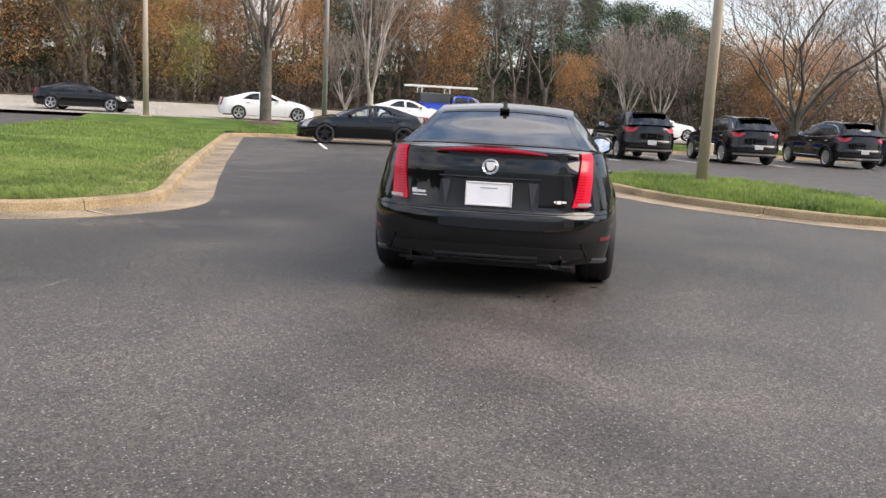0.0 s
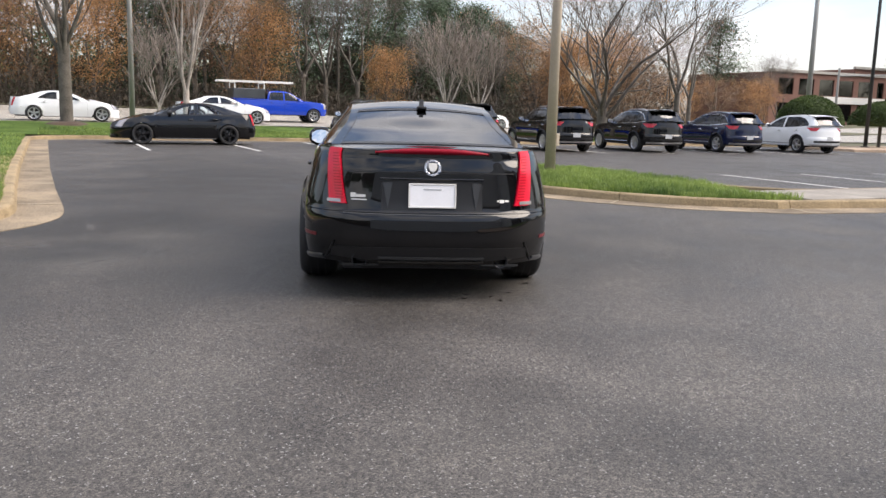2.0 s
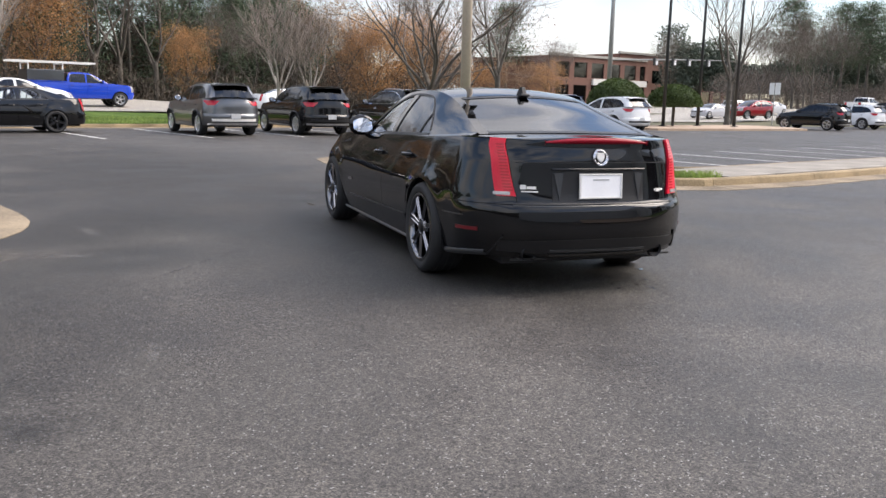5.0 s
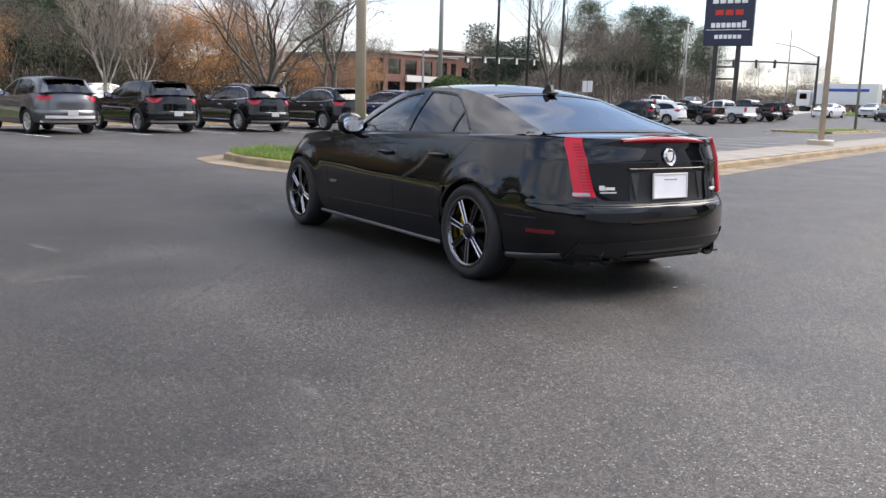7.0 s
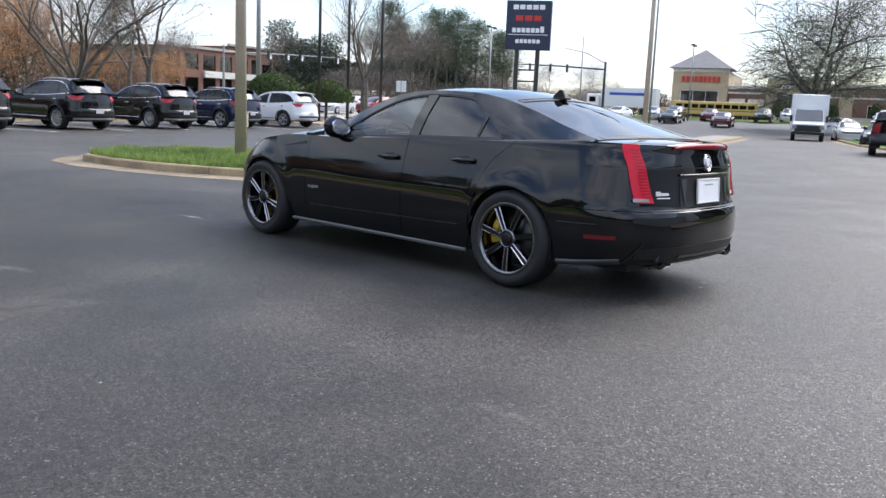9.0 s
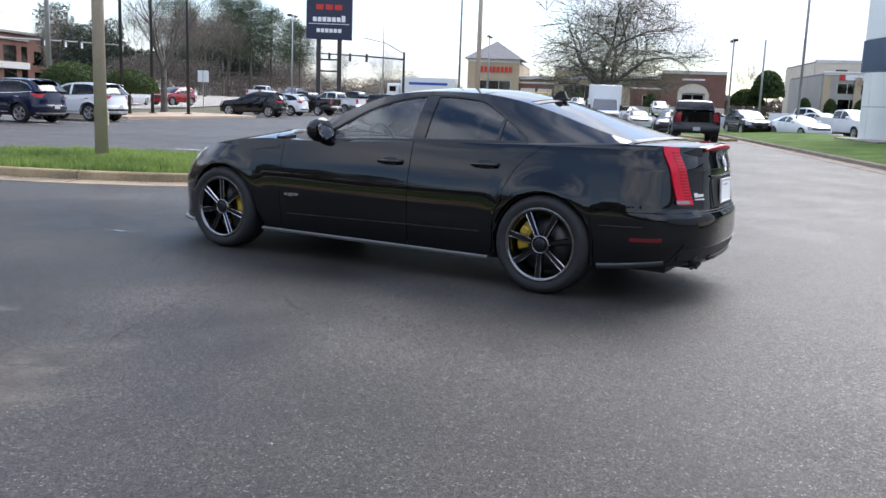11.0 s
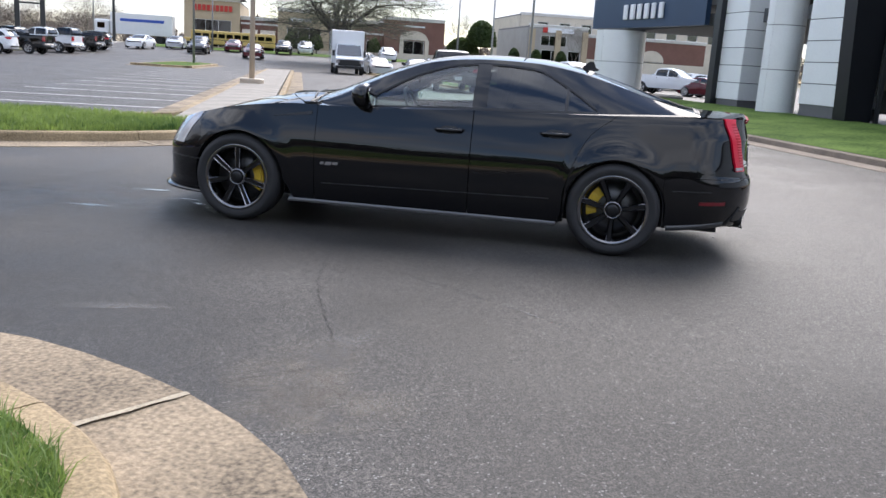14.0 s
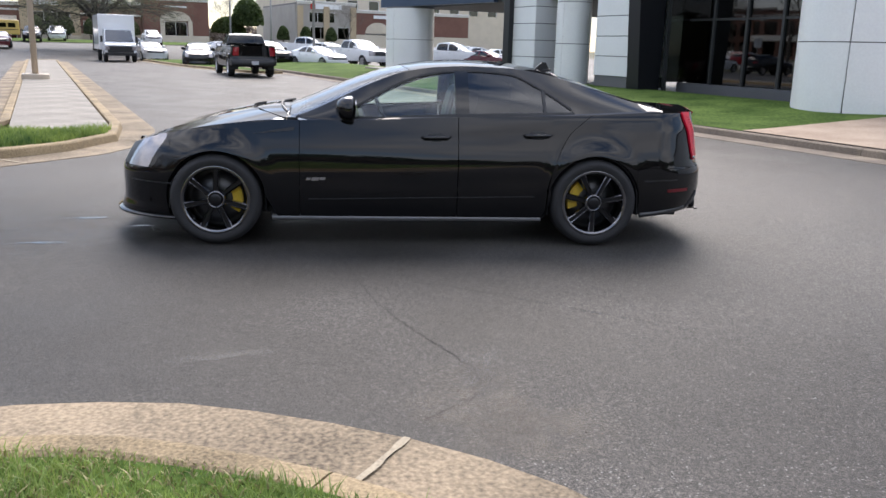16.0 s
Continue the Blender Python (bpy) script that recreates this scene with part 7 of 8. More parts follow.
def again(key, u, v, z, turn, scale=1.0, label=""):
    ob = copy_thing(protos[key], lot(u, v, z, turn) @ Matrix.Scale(scale, 4) @ Matrix.Diagonal((*[1 / s for s in protos[key].scale], 1)))
    if label:
        tagged(ob, label)
    return ob


# single trees near the lot
hw, fw, tp = grow(11, 13.5, 0.25, 4.2, 0.8, 5, (3, 4), upward=0.4, limbs=(7, 7), stagger=0.62)
proto("big", "tree", "large bare tree with a stout grey trunk on the verge", [("trunk", hw, M["bark"]), ("branchwork", fw, M["twig"]), ("crown", leaf_cloud(tp, 2, 0.3, 0.045, 1), M["leaf_russet"])], -1.9, 34, 0.5, 20)
hw, fw, tp = grow(23, 11.5, 0.25, 1.4, 1.2, 5, (3, 4), wob=0.27, upward=0.34, limbs=(9, 9), stagger=0.45)
proto("vase", "tree", "wide bare tree with dark rising limbs behind the parked cars", [("trunk", hw, M["bark"]), ("branchwork", fw, M["twig"]), ("crown", leaf_cloud(tp, 1, 0.3, 0.05, 2), M["leaf_russet"])], 21.6, 28.2, 0.3, 60)
hw, fw, tp = grow(37, 9.5, 0.13, 1.6, 0.55, 5, (3, 4), upward=0.55, wob=0.15, limbs=(5, 5), stagger=0.3)
proto("tall_pale", "tree", "tall bare pale tree with upright limbs on the verge", [("trunk", hw, M["bark_pale"]), ("branchwork", fw, M["twig_pale"])], 2.3, 28.6, 0.3, 0)
hw, fw, tp = grow(38, 5.3, 0.095, 1.25, 0.95, 5, (3, 4), upward=0.45, wob=0.14, limbs=(5, 5), stagger=0.25, min_r=0.007)
proto("pale", "tree", "small bare pale tree with a rounded twiggy head on the verge", [("trunk", hw, M["bark_pale"]), ("branchwork", fw, M["twig_pale"])], 13.4, 28.4, 0.3, 130)
again("pale", 15.1, 28.6, 0.3, 250, 0.94)
again("pale", 1.3, 28.9, 0.3, 20, 0.8)
hw, fw, tp = grow(41, 9.5, 0.15, 2.3, 0.75, 5, (3, 3), upward=0.45)
proto("grey", "tree", "bare grey tree with fine upright twigs", [("trunk", hw, M["bark"]), ("branchwork", fw, M["twig"])], 26.4, 28.6, 0.3, 40)
again("grey", 52, 31, 0.2, 160, 1.25)
again("grey", 56, 33, 0.2, 20, 1.3)
again("grey", 37.0, 40, 0.3, 100, 1.0)
hw, fw, tp = grow(53, 13.0, 0.50, 2.5, 1.55, 5, (4, 4), droop=0.25, upward=0.10, wob=0.22, ratio=(0.64, 0.80), limbs=(6, 6), stagger=0.2, min_r=0.020)
# trunk and twigs are painted dark as seen against the bright sky
proto("spread", "tree", "wide spreading tree coming into pale leaf by the shops", [("trunk", hw, M["bark_dark"]), ("branchwork", fw, M["bark_dark"]), ("crown", leaf_cloud(tp, 26, 0.55, 0.045, 4), M["leaf_haze"])], 78, -1.0, 0.4, 10, 1.12)

mound = [[uv(-1.9 + r * math.cos(a) * (1 + 0.1 * math.sin(3 * a)), 34 + r * math.sin(a) * (1 + 0.08 * math.sin(4 * a)), 0.36 + z) for r, z in ((0.2, 0.13), (0.5, 0.10), (0.75, 0.05), (1.0, -0.06))] for a in steps(0, 2 * math.pi, 25)]
solo("mulch_ring", (sum(mound, []), grid_faces(25, 4)), M["mulch"], "low ring of brown mulch round the large tree", "mulch", kind="structure")

# woodland kinds
hw, fw, tp = grow(61, 13, 0.2, 3.2, 0.95, 4, (3, 4))
proto("russet", "tree", "woodland oak still hung with russet leaves", [("trunk", hw, M["bark"]), ("branchwork", fw, M["twig"]), ("crown", leaf_cloud(fill(tp, 1, 420, 6.4, 3.6, 4.8), 20, 0.42, 0.075, 5), M["leaf_russet"])], -26, 60, 1.0, 0, 1.0, "woodland edge")
hw, fw, tp = grow(67, 11, 0.17, 2.4, 1.0, 4, (3, 4))
proto("ochre", "tree", "woodland tree with ochre autumn leaves", [("trunk", hw, M["bark"]), ("branchwork", fw, M["twig"]), ("crown", leaf_cloud(fill(tp, 2, 380, 5.4, 3.2, 4.2), 20, 0.42, 0.075, 6), M["leaf_ochre"])], -10, 61, 0.5, 0, 1.0, "woodland edge")
hw, fw, tp = grow(71, 10, 0.15, 2.0, 0.9, 4, (3, 4))
proto("spring", "tree", "young woodland tree in yellow-green leaf", [("trunk", hw, M["bark_pale"]), ("branchwork", fw, M["twig_pale"]), ("crown", leaf_cloud(fill(tp, 3, 320, 5.0, 2.6, 4.2), 13, 0.45, 0.085, 7), M["leaf_spring"])], -14.5, 59, 0.5, 0, 1.0, "woodland edge")
hw, fw, tp = grow(73, 13.5, 0.19, 3.0, 0.95, 5, (3, 3), wob=0.22, sides=(6, 4, 3, 3, 3, 3), stagger=0.3, min_r=0.011)
proto("bare", "tree", "bare grey-brown woodland tree", [("trunk", hw, M["bark"]), ("branchwork", fw, M["twig"]), ("crown", leaf_cloud(tp, 5, 0.55, 0.24, 17, 0.05), M["twig"])], -34, 58, 1.0, 0, 1.0, "woodland edge")
hw, tp = conifer_parts(79, 17, 0.26, 0.42, 5.2, 190, False)
proto("pine", "tree", "tall dark green pine at the wood's edge", [("trunk", hw, M["bark"]), ("crown", leaf_cloud(tp, 16, 0.55, 0.16, 8, 0.35), M["needle"])], -40, 66, 0.5, 0, 1.0, "woodland edge")
hw, tp = conifer_parts(83, 13, 0.22, 0.06, 3.2, 200)
proto("cedar", "tree", "dense dark evergreen in the wood", [("trunk", hw, M["bark"]), ("crown", leaf_cloud(tp, 16, 0.40, 0.13, 9, 0.35), M["needle"])], 7, 64, 0.5, 0, 1.0, "woodland edge")

hw, fw, tp = grow(91, 15.5, 0.13, 6.5, 0.45, 3, (2, 3), upward=0.5, wob=0.12, sides=(5, 4, 3, 3, 3, 3), limbs=(4, 4), stagger=0.35, min_r=0.012)
proto("slim", "tree", "slim dark bare stem within the wood", [("trunk", hw, M["bark"]), ("branchwork", fw, M["twig"])], -22, 61, 0.8, 0, 1.0, "woodland edge")
rw = random.Random(5)
# the wood's edge, west to east, then the evergreens behind it
EDGE = [("russet", -24.0, 58, 1.0), ("ochre", -19.6, 56, 1.05), ("cedar", -17.6, 58, 0.9), ("cedar", -13.2, 61, 0.9), ("cedar", -11.2, 60.5, 0.8), ("russet", -15.0, 57, 0.75), ("bare", -14.0, 56, 0.95), ("bare", -12.2, 57, 1.0), ("bare", -10.8, 56, 0.85), ("ochre", -9.3, 56.5, 0.72), ("spring", -8.2, 57, 0.95),
        ("spring", -6.8, 56, 0.62), ("ochre", -6.0, 57.5, 0.85), ("russet", -3.6, 57, 0.8), ("bare", -2.2, 58, 0.9), ("ochre", 0.3, 56.5, 0.8), ("bare", 4.6, 56.5, 0.95), ("bare", 7.0, 57, 0.9), ("russet", 9.0, 56, 0.8), ("ochre", 11.4, 56.5, 0.82),
        ("bare", 14.6, 56, 0.95), ("bare", 16.6, 57, 1.0), ("bare", 18.8, 56, 0.9), ("ochre", 21.4, 56.5, 0.55), ("bare", 23.6, 57, 0.55), ("bare", 27.5, 58, 0.5), ("bare", 31.0, 57, 0.5), ("russet", 35.0, 57, 0.85), ("ochre", 37.4, 56, 0.80), ("ochre", 40.2, 57, 0.86), ("bare", 33.2, 60, 0.5), ("bare", 38.6, 60, 0.6),
        ("russet", 43.6, 57, 0.8), ("russet", 46.5, 58, 0.72), ("bare", 45, 60, 0.9), ("bare", 50.0, 58, 0.75), ("ochre", 53.5, 60, 0.5), ("russet", 57.5, 60, 0.5), ("ochre", 62.5, 60, 0.55), ("bare", 66, 62, 0.6), ("bare", 72, 66, 0.6),
        ("bare", -28, 57, 0.9), ("bare", -33, 60, 1.0), ("russet", -38, 59, 0.9), ("ochre", -44, 60, 0.9), ("bare", -50, 60, 0.9)]
EVERGREEN = [("pine", -48, 66, 1.0), ("cedar", -42, 65, 1.0), ("pine", -35, 66, 1.0), ("cedar", -29, 65, 1.0), ("pine", -24, 67, 0.95), ("cedar", -20.5, 63, 0.95), ("cedar", -17.0, 62, 0.95), ("pine", -16.0, 68, 0.9), ("pine", -6.0, 70, 1.0),
             ("cedar", 2.2, 61, 0.95), ("cedar", 3.6, 63, 1.0), ("cedar", 6.0, 66, 0.95), ("cedar", 9.5, 65, 1.0), ("cedar", 13.0, 61, 0.98), ("cedar", 14.2, 63, 1.0), ("cedar", 17.6, 66, 1.0), ("pine", 21.0, 68, 0.72), ("cedar", 22.4, 64, 0.9), ("cedar", 25.4, 65, 0.9), ("pine", 28.0, 72, 0.72), ("pine", 30.6, 70, 0.70), ("pine", 33.4, 72, 0.72), ("pine", 35.0, 69, 0.66),
             ("pine", 36.4, 71, 0.68), ("cedar", 28.6, 64, 0.8), ("cedar", 32.0, 65, 0.78), ("pine", 39.6, 72, 0.62), ("pine", 42.6, 73, 0.54), ("cedar", 37.0, 66, 0.7), ("cedar", 46.0, 72, 0.62), ("pine", 66.5, 70, 0.72)]
SLIM = [("slim", u, 59.5 + 4.5 * abs(math.sin(3.1 * u)), 0.85 + 0.2 * math.sin(1.7 * u)) for u in (-26.5, -23.2, -20.4, -18.6, -16.2, -13.2, -11.6, -9.9, -7.4, -5.2, -4.4, -1.2, 0.9, 2.9, 5.4, 8.1, 10.2, 12.3, 15.6, 19.8)]
for key, uu, vv, sc in EDGE + EVERGREEN + SLIM:
    again(key, uu, vv, road_z(uu, vv) - 0.05, rw.uniform(0, 360), sc)
# trees round the crossing and behind the shops
for key, uu, vv, sc in (("bare", 118, 84, 0.9), ("cedar", 139, 72, 1.15), ("pine", 146, 78, 1.15), ("pine", 152, 68, 0.95), ("pine", 160, 60, 0.9), 
                        ("bare", 112, 67, 0.95), ("bare", 115, 63.5, 1.0), ("bare", 117.5, 61.5, 1.0), ("bare", 119.5, 59.5, 1.05), ("bare", 121, 57.4, 0.95), ("bare", 99, 56, 0.8), ("bare", 102, 51.5, 0.75), ("pine", 130, 60.5, 0.95), ("pine", 132, 57.4, 0.95), ("pine", 134, 54.5, 0.86), ("pine", 137, 50.5, 0.72), ("bare", 138, 56, 0.62), ("bare", 147, 54, 0.62), ("bare", 155, 48, 0.66), ("bare", 165, 42, 0.7),
                        ("bare", 140, -24.5, 0.6), ("bare", 98, -31, 0.4)):
    again(key, uu, vv, slope(uu), rw.uniform(0, 360), sc)


# shrubs
def dome_shrub(seed, rx, ry, h, n, size, stem=0.0):
    rs = np.random.RandomState(seed)
    D = rs.normal(0, 1, (n, 3))
    D /= np.linalg.norm(D, axis=1, keepdims=True)
    D[:, 2] = np.abs(D[:, 2]) * 1.0 - 0.25
    rad = 1.0 - np.abs(rs.normal(0, 0.07, (n, 1)))
    C = D * rad * np.array([rx, ry, h * 0.62]) + np.array([0, 0, stem + h * 0.42])
    A = rs.normal(0, 1, (n, 3))
    A /= np.linalg.norm(A, axis=1, keepdims=True)
    B = np.cross(A, rs.normal(0, 1, (n, 3)))
    B /= np.maximum(1e-6, np.linalg.norm(B, axis=1, keepdims=True))
    s = size * rs.uniform(0.6, 1.4, (n, 1))
    V = np.stack([C - A * s, C + B * s * 0.6, C + A * s, C - B * s * 0.6], axis=1).reshape(-1, 3)
    return V.tolist(), [tuple(f) for f in np.arange(n * 4).reshape(-1, 4).tolist()]


def shrub(label, u, v, z, rx, ry, h, stem, seed, n=5000, size=0.06):
    root = thing("shrub", label, "shrub", m=lot(u, v, z))
    core = []
    G = [[(rx * 0.74 * math.cos(a) * math.sin(b), ry * 0.74 * math.sin(a) * math.sin(b), stem + h * 0.40 + h * 0.44 * math.cos(b)) for b in steps(0.02, 1.95, 10)] for a in steps(0, 2 * math.pi, 17)]
    part("inner_growth", (sum(G, []), grid_faces(17, 10)), M["leaf_green"], root)
    part("foliage", dome_shrub(seed, rx, ry, h, n, size, stem), M["leaf_green"], root)
    part("stem", tube([(0, 0, -0.1), (0, 0, stem + h * 0.4)], 0.09, 7), M["bark"], root)


shrub("large clipped round green shrub by the corner", 32.0, 25.2, 0.12, 1.6, 1.6, 2.3, 0.5, 1)
shrub("large clipped round green shrub on short stems", 36.9, 25.0, 0.12, 1.6, 1.6, 2.0, 0.6, 2)
for i, (uu, vv) in enumerate(((118, 0.4), (118, 2.2), (118, 4.0), (121, -8.0), (121, -2.6), (123, -33), (123, -37), (123, -29.5))):
    shrub("tall clipped evergreen before the shop front", uu, vv, slope(uu), 0.9, 0.9, 3.2, 0.0, 10 + i, 900, 0.16)
shrub("broad dark evergreen tree beyond the shops", 126.5, -25.0, slope(126), 2.4, 2.4, 6.2, 1.2, 31, 2600, 0.22)
shrub("round green tree beyond the shops", 129.0, -22.6, slope(129), 2.6, 2.6, 3.8, 0.6, 32, 2200, 0.2)
# low brush along the wood, its shade under the canopy put into the brown
rs = np.random.RandomState(3)
n = 40000
uu, vv = rs.uniform(-70, 50, n), 53.5 + np.abs(rs.normal(0, 3.0, n))
hh = rs.uniform(0, 1, n) ** 1.6 * (1.6 + 1.2 * np.sin(uu * 0.35) ** 2)
C = np.stack([uu * CU - vv * SU, uu * SU + vv * CU, 0.15 + 0.85 * np.clip((34 - uu) / 22, 0, 1) + hh], axis=1)
A = rs.normal(0, 1, (n, 3)) * np.array([0.5, 0.5, 1.3])
A /= np.linalg.norm(A, axis=1, keepdims=True)
B = np.cross(A, rs.normal(0, 1, (n, 3)))
s = 0.10 * rs.uniform(0.5, 1.3, (n, 1))
V = np.stack([C - A * s * 2.6, C + B * s * 0.2, C + A * s * 2.6, C - B * s * 0.2], axis=1).reshape(-1, 3)
solo("brush", (V.tolist(), [tuple(f) for f in np.arange(n * 4).reshape(-1, 4).tolist()]), M["undergrowth"], "dense brown brush along the wood's edge", "brush", kind="stuff")


def thicket(name, label, mat, seed, n, along, depth, top, size, z0=0.3, low=0.0):
    """A far mass of growth: many small leaves and twigs under an uneven outline. along: u, v of both ends."""
    rs = np.random.RandomState(seed)
    f = rs.uniform(0, 1, n)
    (ua, va), (ub, vb) = along
    L = math.hypot(ub - ua, vb - va)
    nu, nv = -(vb - va) / L, (ub - ua) / L
    off = rs.uniform(-depth / 2, depth / 2, n)
    s = f * L
    crest = top * (0.62 + 0.2 * np.sin(s * 0.21 + seed) + 0.12 * np.sin(s * 0.57 + 2 * seed) + 0.1 * np.sin(s * 1.3 + seed))
    h = low + (crest - low) * rs.uniform(0, 1, n) ** 0.8
    uu, vv = ua + (ub - ua) * f + nu * off, va + (vb - va) * f + nv * off
    C = np.stack([uu * CU - vv * SU, uu * SU + vv * CU, z0 + h], axis=1)
    A = rs.normal(0, 1, (n, 3))
    A /= np.linalg.norm(A, axis=1, keepdims=True)
    B = np.cross(A, rs.normal(0, 1, (n, 3)))
    B /= np.maximum(1e-6, np.linalg.norm(B, axis=1, keepdims=True))
    q = size * rs.uniform(0.5, 1.4, (n, 1))
    V = np.stack([C - A * q, C + B * q * 0.6, C + A * q], axis=1).reshape(-1, 3)
    return solo(name, (V.tolist(), [tuple(x) for x in np.arange(n * 3).reshape(-1, 3).tolist()]), mat, label, "woods", kind="stuff")


thicket("woods", "dark evergreen depth of the wood", M["needle"], 3, 52000, ((-85, 80), (22, 76)), 8, 9.0, 0.28)
# brown growth in the colour darkened for canopy shade
thicket("woods", "brown leafless depth of the wood", M["undergrowth"], 4, 46000, ((-85, 74), (20, 71)), 6, 6.5, 0.20)
thicket("woods", "evergreen wood behind the road, lower to the east", M["needle"], 9, 36000, ((12, 78), (44, 80)), 8, 11.0, 0.30)
thicket("woods", "brown wood behind the parked cars", M["brush"], 5, 44000, ((14, 66), (60, 70)), 5, 7.6, 0.2)
# the two distant masses past the crossing wear the colours paled for haze
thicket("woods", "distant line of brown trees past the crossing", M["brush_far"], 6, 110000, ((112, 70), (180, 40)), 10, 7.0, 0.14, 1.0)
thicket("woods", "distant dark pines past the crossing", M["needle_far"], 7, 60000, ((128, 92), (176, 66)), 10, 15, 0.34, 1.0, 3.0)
# west and south growth is out of view, added for the car's reflections
thicket("woods", "unseen line of trees to the west, added for reflections", M["needle"], 12, 20000, ((-44, 60), (-44, -60)), 6, 9, 0.6, 0.0)
thicket("woods", "unseen brown trees to the west, added for reflections", M["brush"], 13, 16000, ((-41, 60), (-41, -60)), 5, 6, 0.4, 0.0)
thicket("woods", "unseen line of trees far to the south, added for reflections", M["needle"], 14, 16000, ((-62, -75), (40, -75)), 6, 13, 0.8, 0.0)
# haze is in this colour too
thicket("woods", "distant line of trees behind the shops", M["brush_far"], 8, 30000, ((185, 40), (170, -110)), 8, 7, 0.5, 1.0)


def far_wood(name, label, ends, top, seed, mat):
    """A dark sheet for the shaded depth of a wood: an uneven crest of crowns, far behind the single trees."""
    rnd = random.Random(seed)
    (ua, va), (ub, vb) = ends
    n = int(math.hypot(ub - ua, vb - va) / 0.55)
    V, F, h = [], [], top
    for i in range(n + 1):
        f = i / n
        crest = top * (0.86 + 0.10 * math.sin(f * n * 0.17 + seed) + 0.06 * math.sin(f * n * 0.43 + 2)) + rnd.uniform(-0.35, 0.35)
        for j in range(9):
            V.append(uv(ua + (ub - ua) * f + rnd.uniform(-0.3, 0.3), va + (vb - va) * f + rnd.uniform(-0.8, 0.8), crest * j / 8))
    for i in range(n):
        for j in range(8):
            a = i * 9 + j
            F.append((a, a + 9, a + 10, a + 1))
    return solo(name, (V, F), mat, label, "woods", kind="structure")


# near-black green: the shade inside the wood is put into this colour
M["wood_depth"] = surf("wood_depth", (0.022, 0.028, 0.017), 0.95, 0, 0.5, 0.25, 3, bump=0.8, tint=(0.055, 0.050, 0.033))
far_wood("backdrop", "dark sheet as the shaded depth of the wood behind the road", ((-100, 86), (24, 83)), 6.0, 3, M["wood_depth"])
# unseen screens west and south, added to keep the sedan's flank dark
far_wood("backdrop", "unseen dark screen to the west, added to darken reflections", ((-47, 70), (-47, -70)), 6.5, 5, M["wood_depth"])
far_wood("backdrop", "unseen dark screen far to the south, added to darken reflections", ((-62, -79), (45, -79)), 9.0, 6, M["wood_depth"])
far_wood("backdrop", "lower dark sheet as the shaded depth of the wood to the east", ((22, 84), (56, 84)), 7.5, 4, M["wood_depth"])


# ---- traffic and distant vehicles ----
def road_car(spec, name, label, paint, u, v, z, turn, style="five", rim=None, group="", chrome=None):
    return build_car(spec, name, label, M[paint], lot(u, v, z, turn), style, rim, group, chrome=chrome)[0]


FAR = {}
FAR["white_sedan"] = road_car(sedan_spec(), "road_sedan", "white sedan on the road behind the verge", "white_paint", -3.2, 38.0, road_z(-3, 38), -90, group="cars on the road")
FAR["black_sedan"] = road_car(sedan_spec(), "road_sedan", "black sedan with bright wheels on the road", "black_paint", -12.2, 39.8, road_z(-12, 40), -96, group="cars on the road")
FAR["white_suv"] = road_car(suv_spec(), "lot_crossover", "white crossover parked across the lot", "white_paint", 55.0, 22.0, slope(55), -4, group="cars in the far lot")
copy_thing(FAR["white_sedan"], lot(4.2, 38.6, road_z(4.2, 38.6), -90))
copy_thing(FAR["white_sedan"], lot(18.6, 39.0, road_z(18.6, 39), -90))
FAR["silver_sedan"] = road_car(sedan_spec(), "lot_sedan", "silver sedan parked in the far lot", "silver_paint", 66, -8.5, slope(66), 200, group="cars in the far lot")
FAR["maroon_sedan"] = road_car(sedan_spec(), "lot_sedan", "dark red sedan in the far lot", "maroon_paint", 80, 7.0, slope(80), 90, group="cars in the far lot")
FAR["red_suv"] = road_car(suv_spec(), "road_crossover", "red crossover on the street beyond the flag poles", "red_paint", 66, 36.5, 0.3, 80, group="cars on the road")
FAR["black_suv"] = road_car(suv_spec(), "lot_crossover", "black crossover parked across the lot", "black_paint", 47.9, 21.0, 0.0, 2, group="cars in the far lot")
FAR["white_truck"] = build_car(truck_spec(), "pickup", "white pickup truck parked in the far lot", M["white_paint"], lot(70, -16, slope(70), 150), "five", group="pickups", category="pickup")[0]
FAR["black_truck"] = build_car(truck_spec(), "pickup", "dark pickup truck standing on the drive", M["black_paint"], lot(32.6, -4.45, 0.0, -93), "five", group="pickups", category="pickup", chrome=M["trim_black"], rear_lens=M["red_lens_dark"])[0]

# blue pickup with a ladder rack
bt, _b = build_car(truck_spec(), "work_pickup", "bright blue work pickup with a loaded white ladder rack", M["blue_paint"], lot(7.6, 42.0, road_z(7.6, 42), -90) @ Matrix.Scale(0.92, 4), "five", category="pickup")
for y in (-1.0, 0.75):
    for sx in (-0.8, 0.8):
        part("rack_post", box(sx - 0.03, y - 0.03, 1.3, sx + 0.03, y + 0.03, 2.25), M["trim_white"], bt)
    part("rack_bar", box(-0.86, y - 0.03, 2.25, 0.86, y + 0.03, 2.31), M["trim_white"], bt)
for sx in (-0.5, 0.1):
    for o in (0.0, 0.38):
        part("ladder_rail", box(sx + o - 0.03, -1.9, 2.32, sx + o + 0.03, 2.6, 2.42), M["trim_white"], bt)
    for i in range(13):
        part("ladder_rung", box(sx + 0.03, -1.75 + i * 0.34, 2.35, sx + 0.35, -1.71 + i * 0.34, 2.39), M["trim_white"], bt)
part("tool_box", box(-0.88, -1.1, 1.36, 0.88, 0.8, 1.95, 0.03), M["grey_paint"], bt)
part("door_sign", box(-1.02, 2.2, 0.85, -1.008, 2.75, 1.2), M["sign_white"], bt)

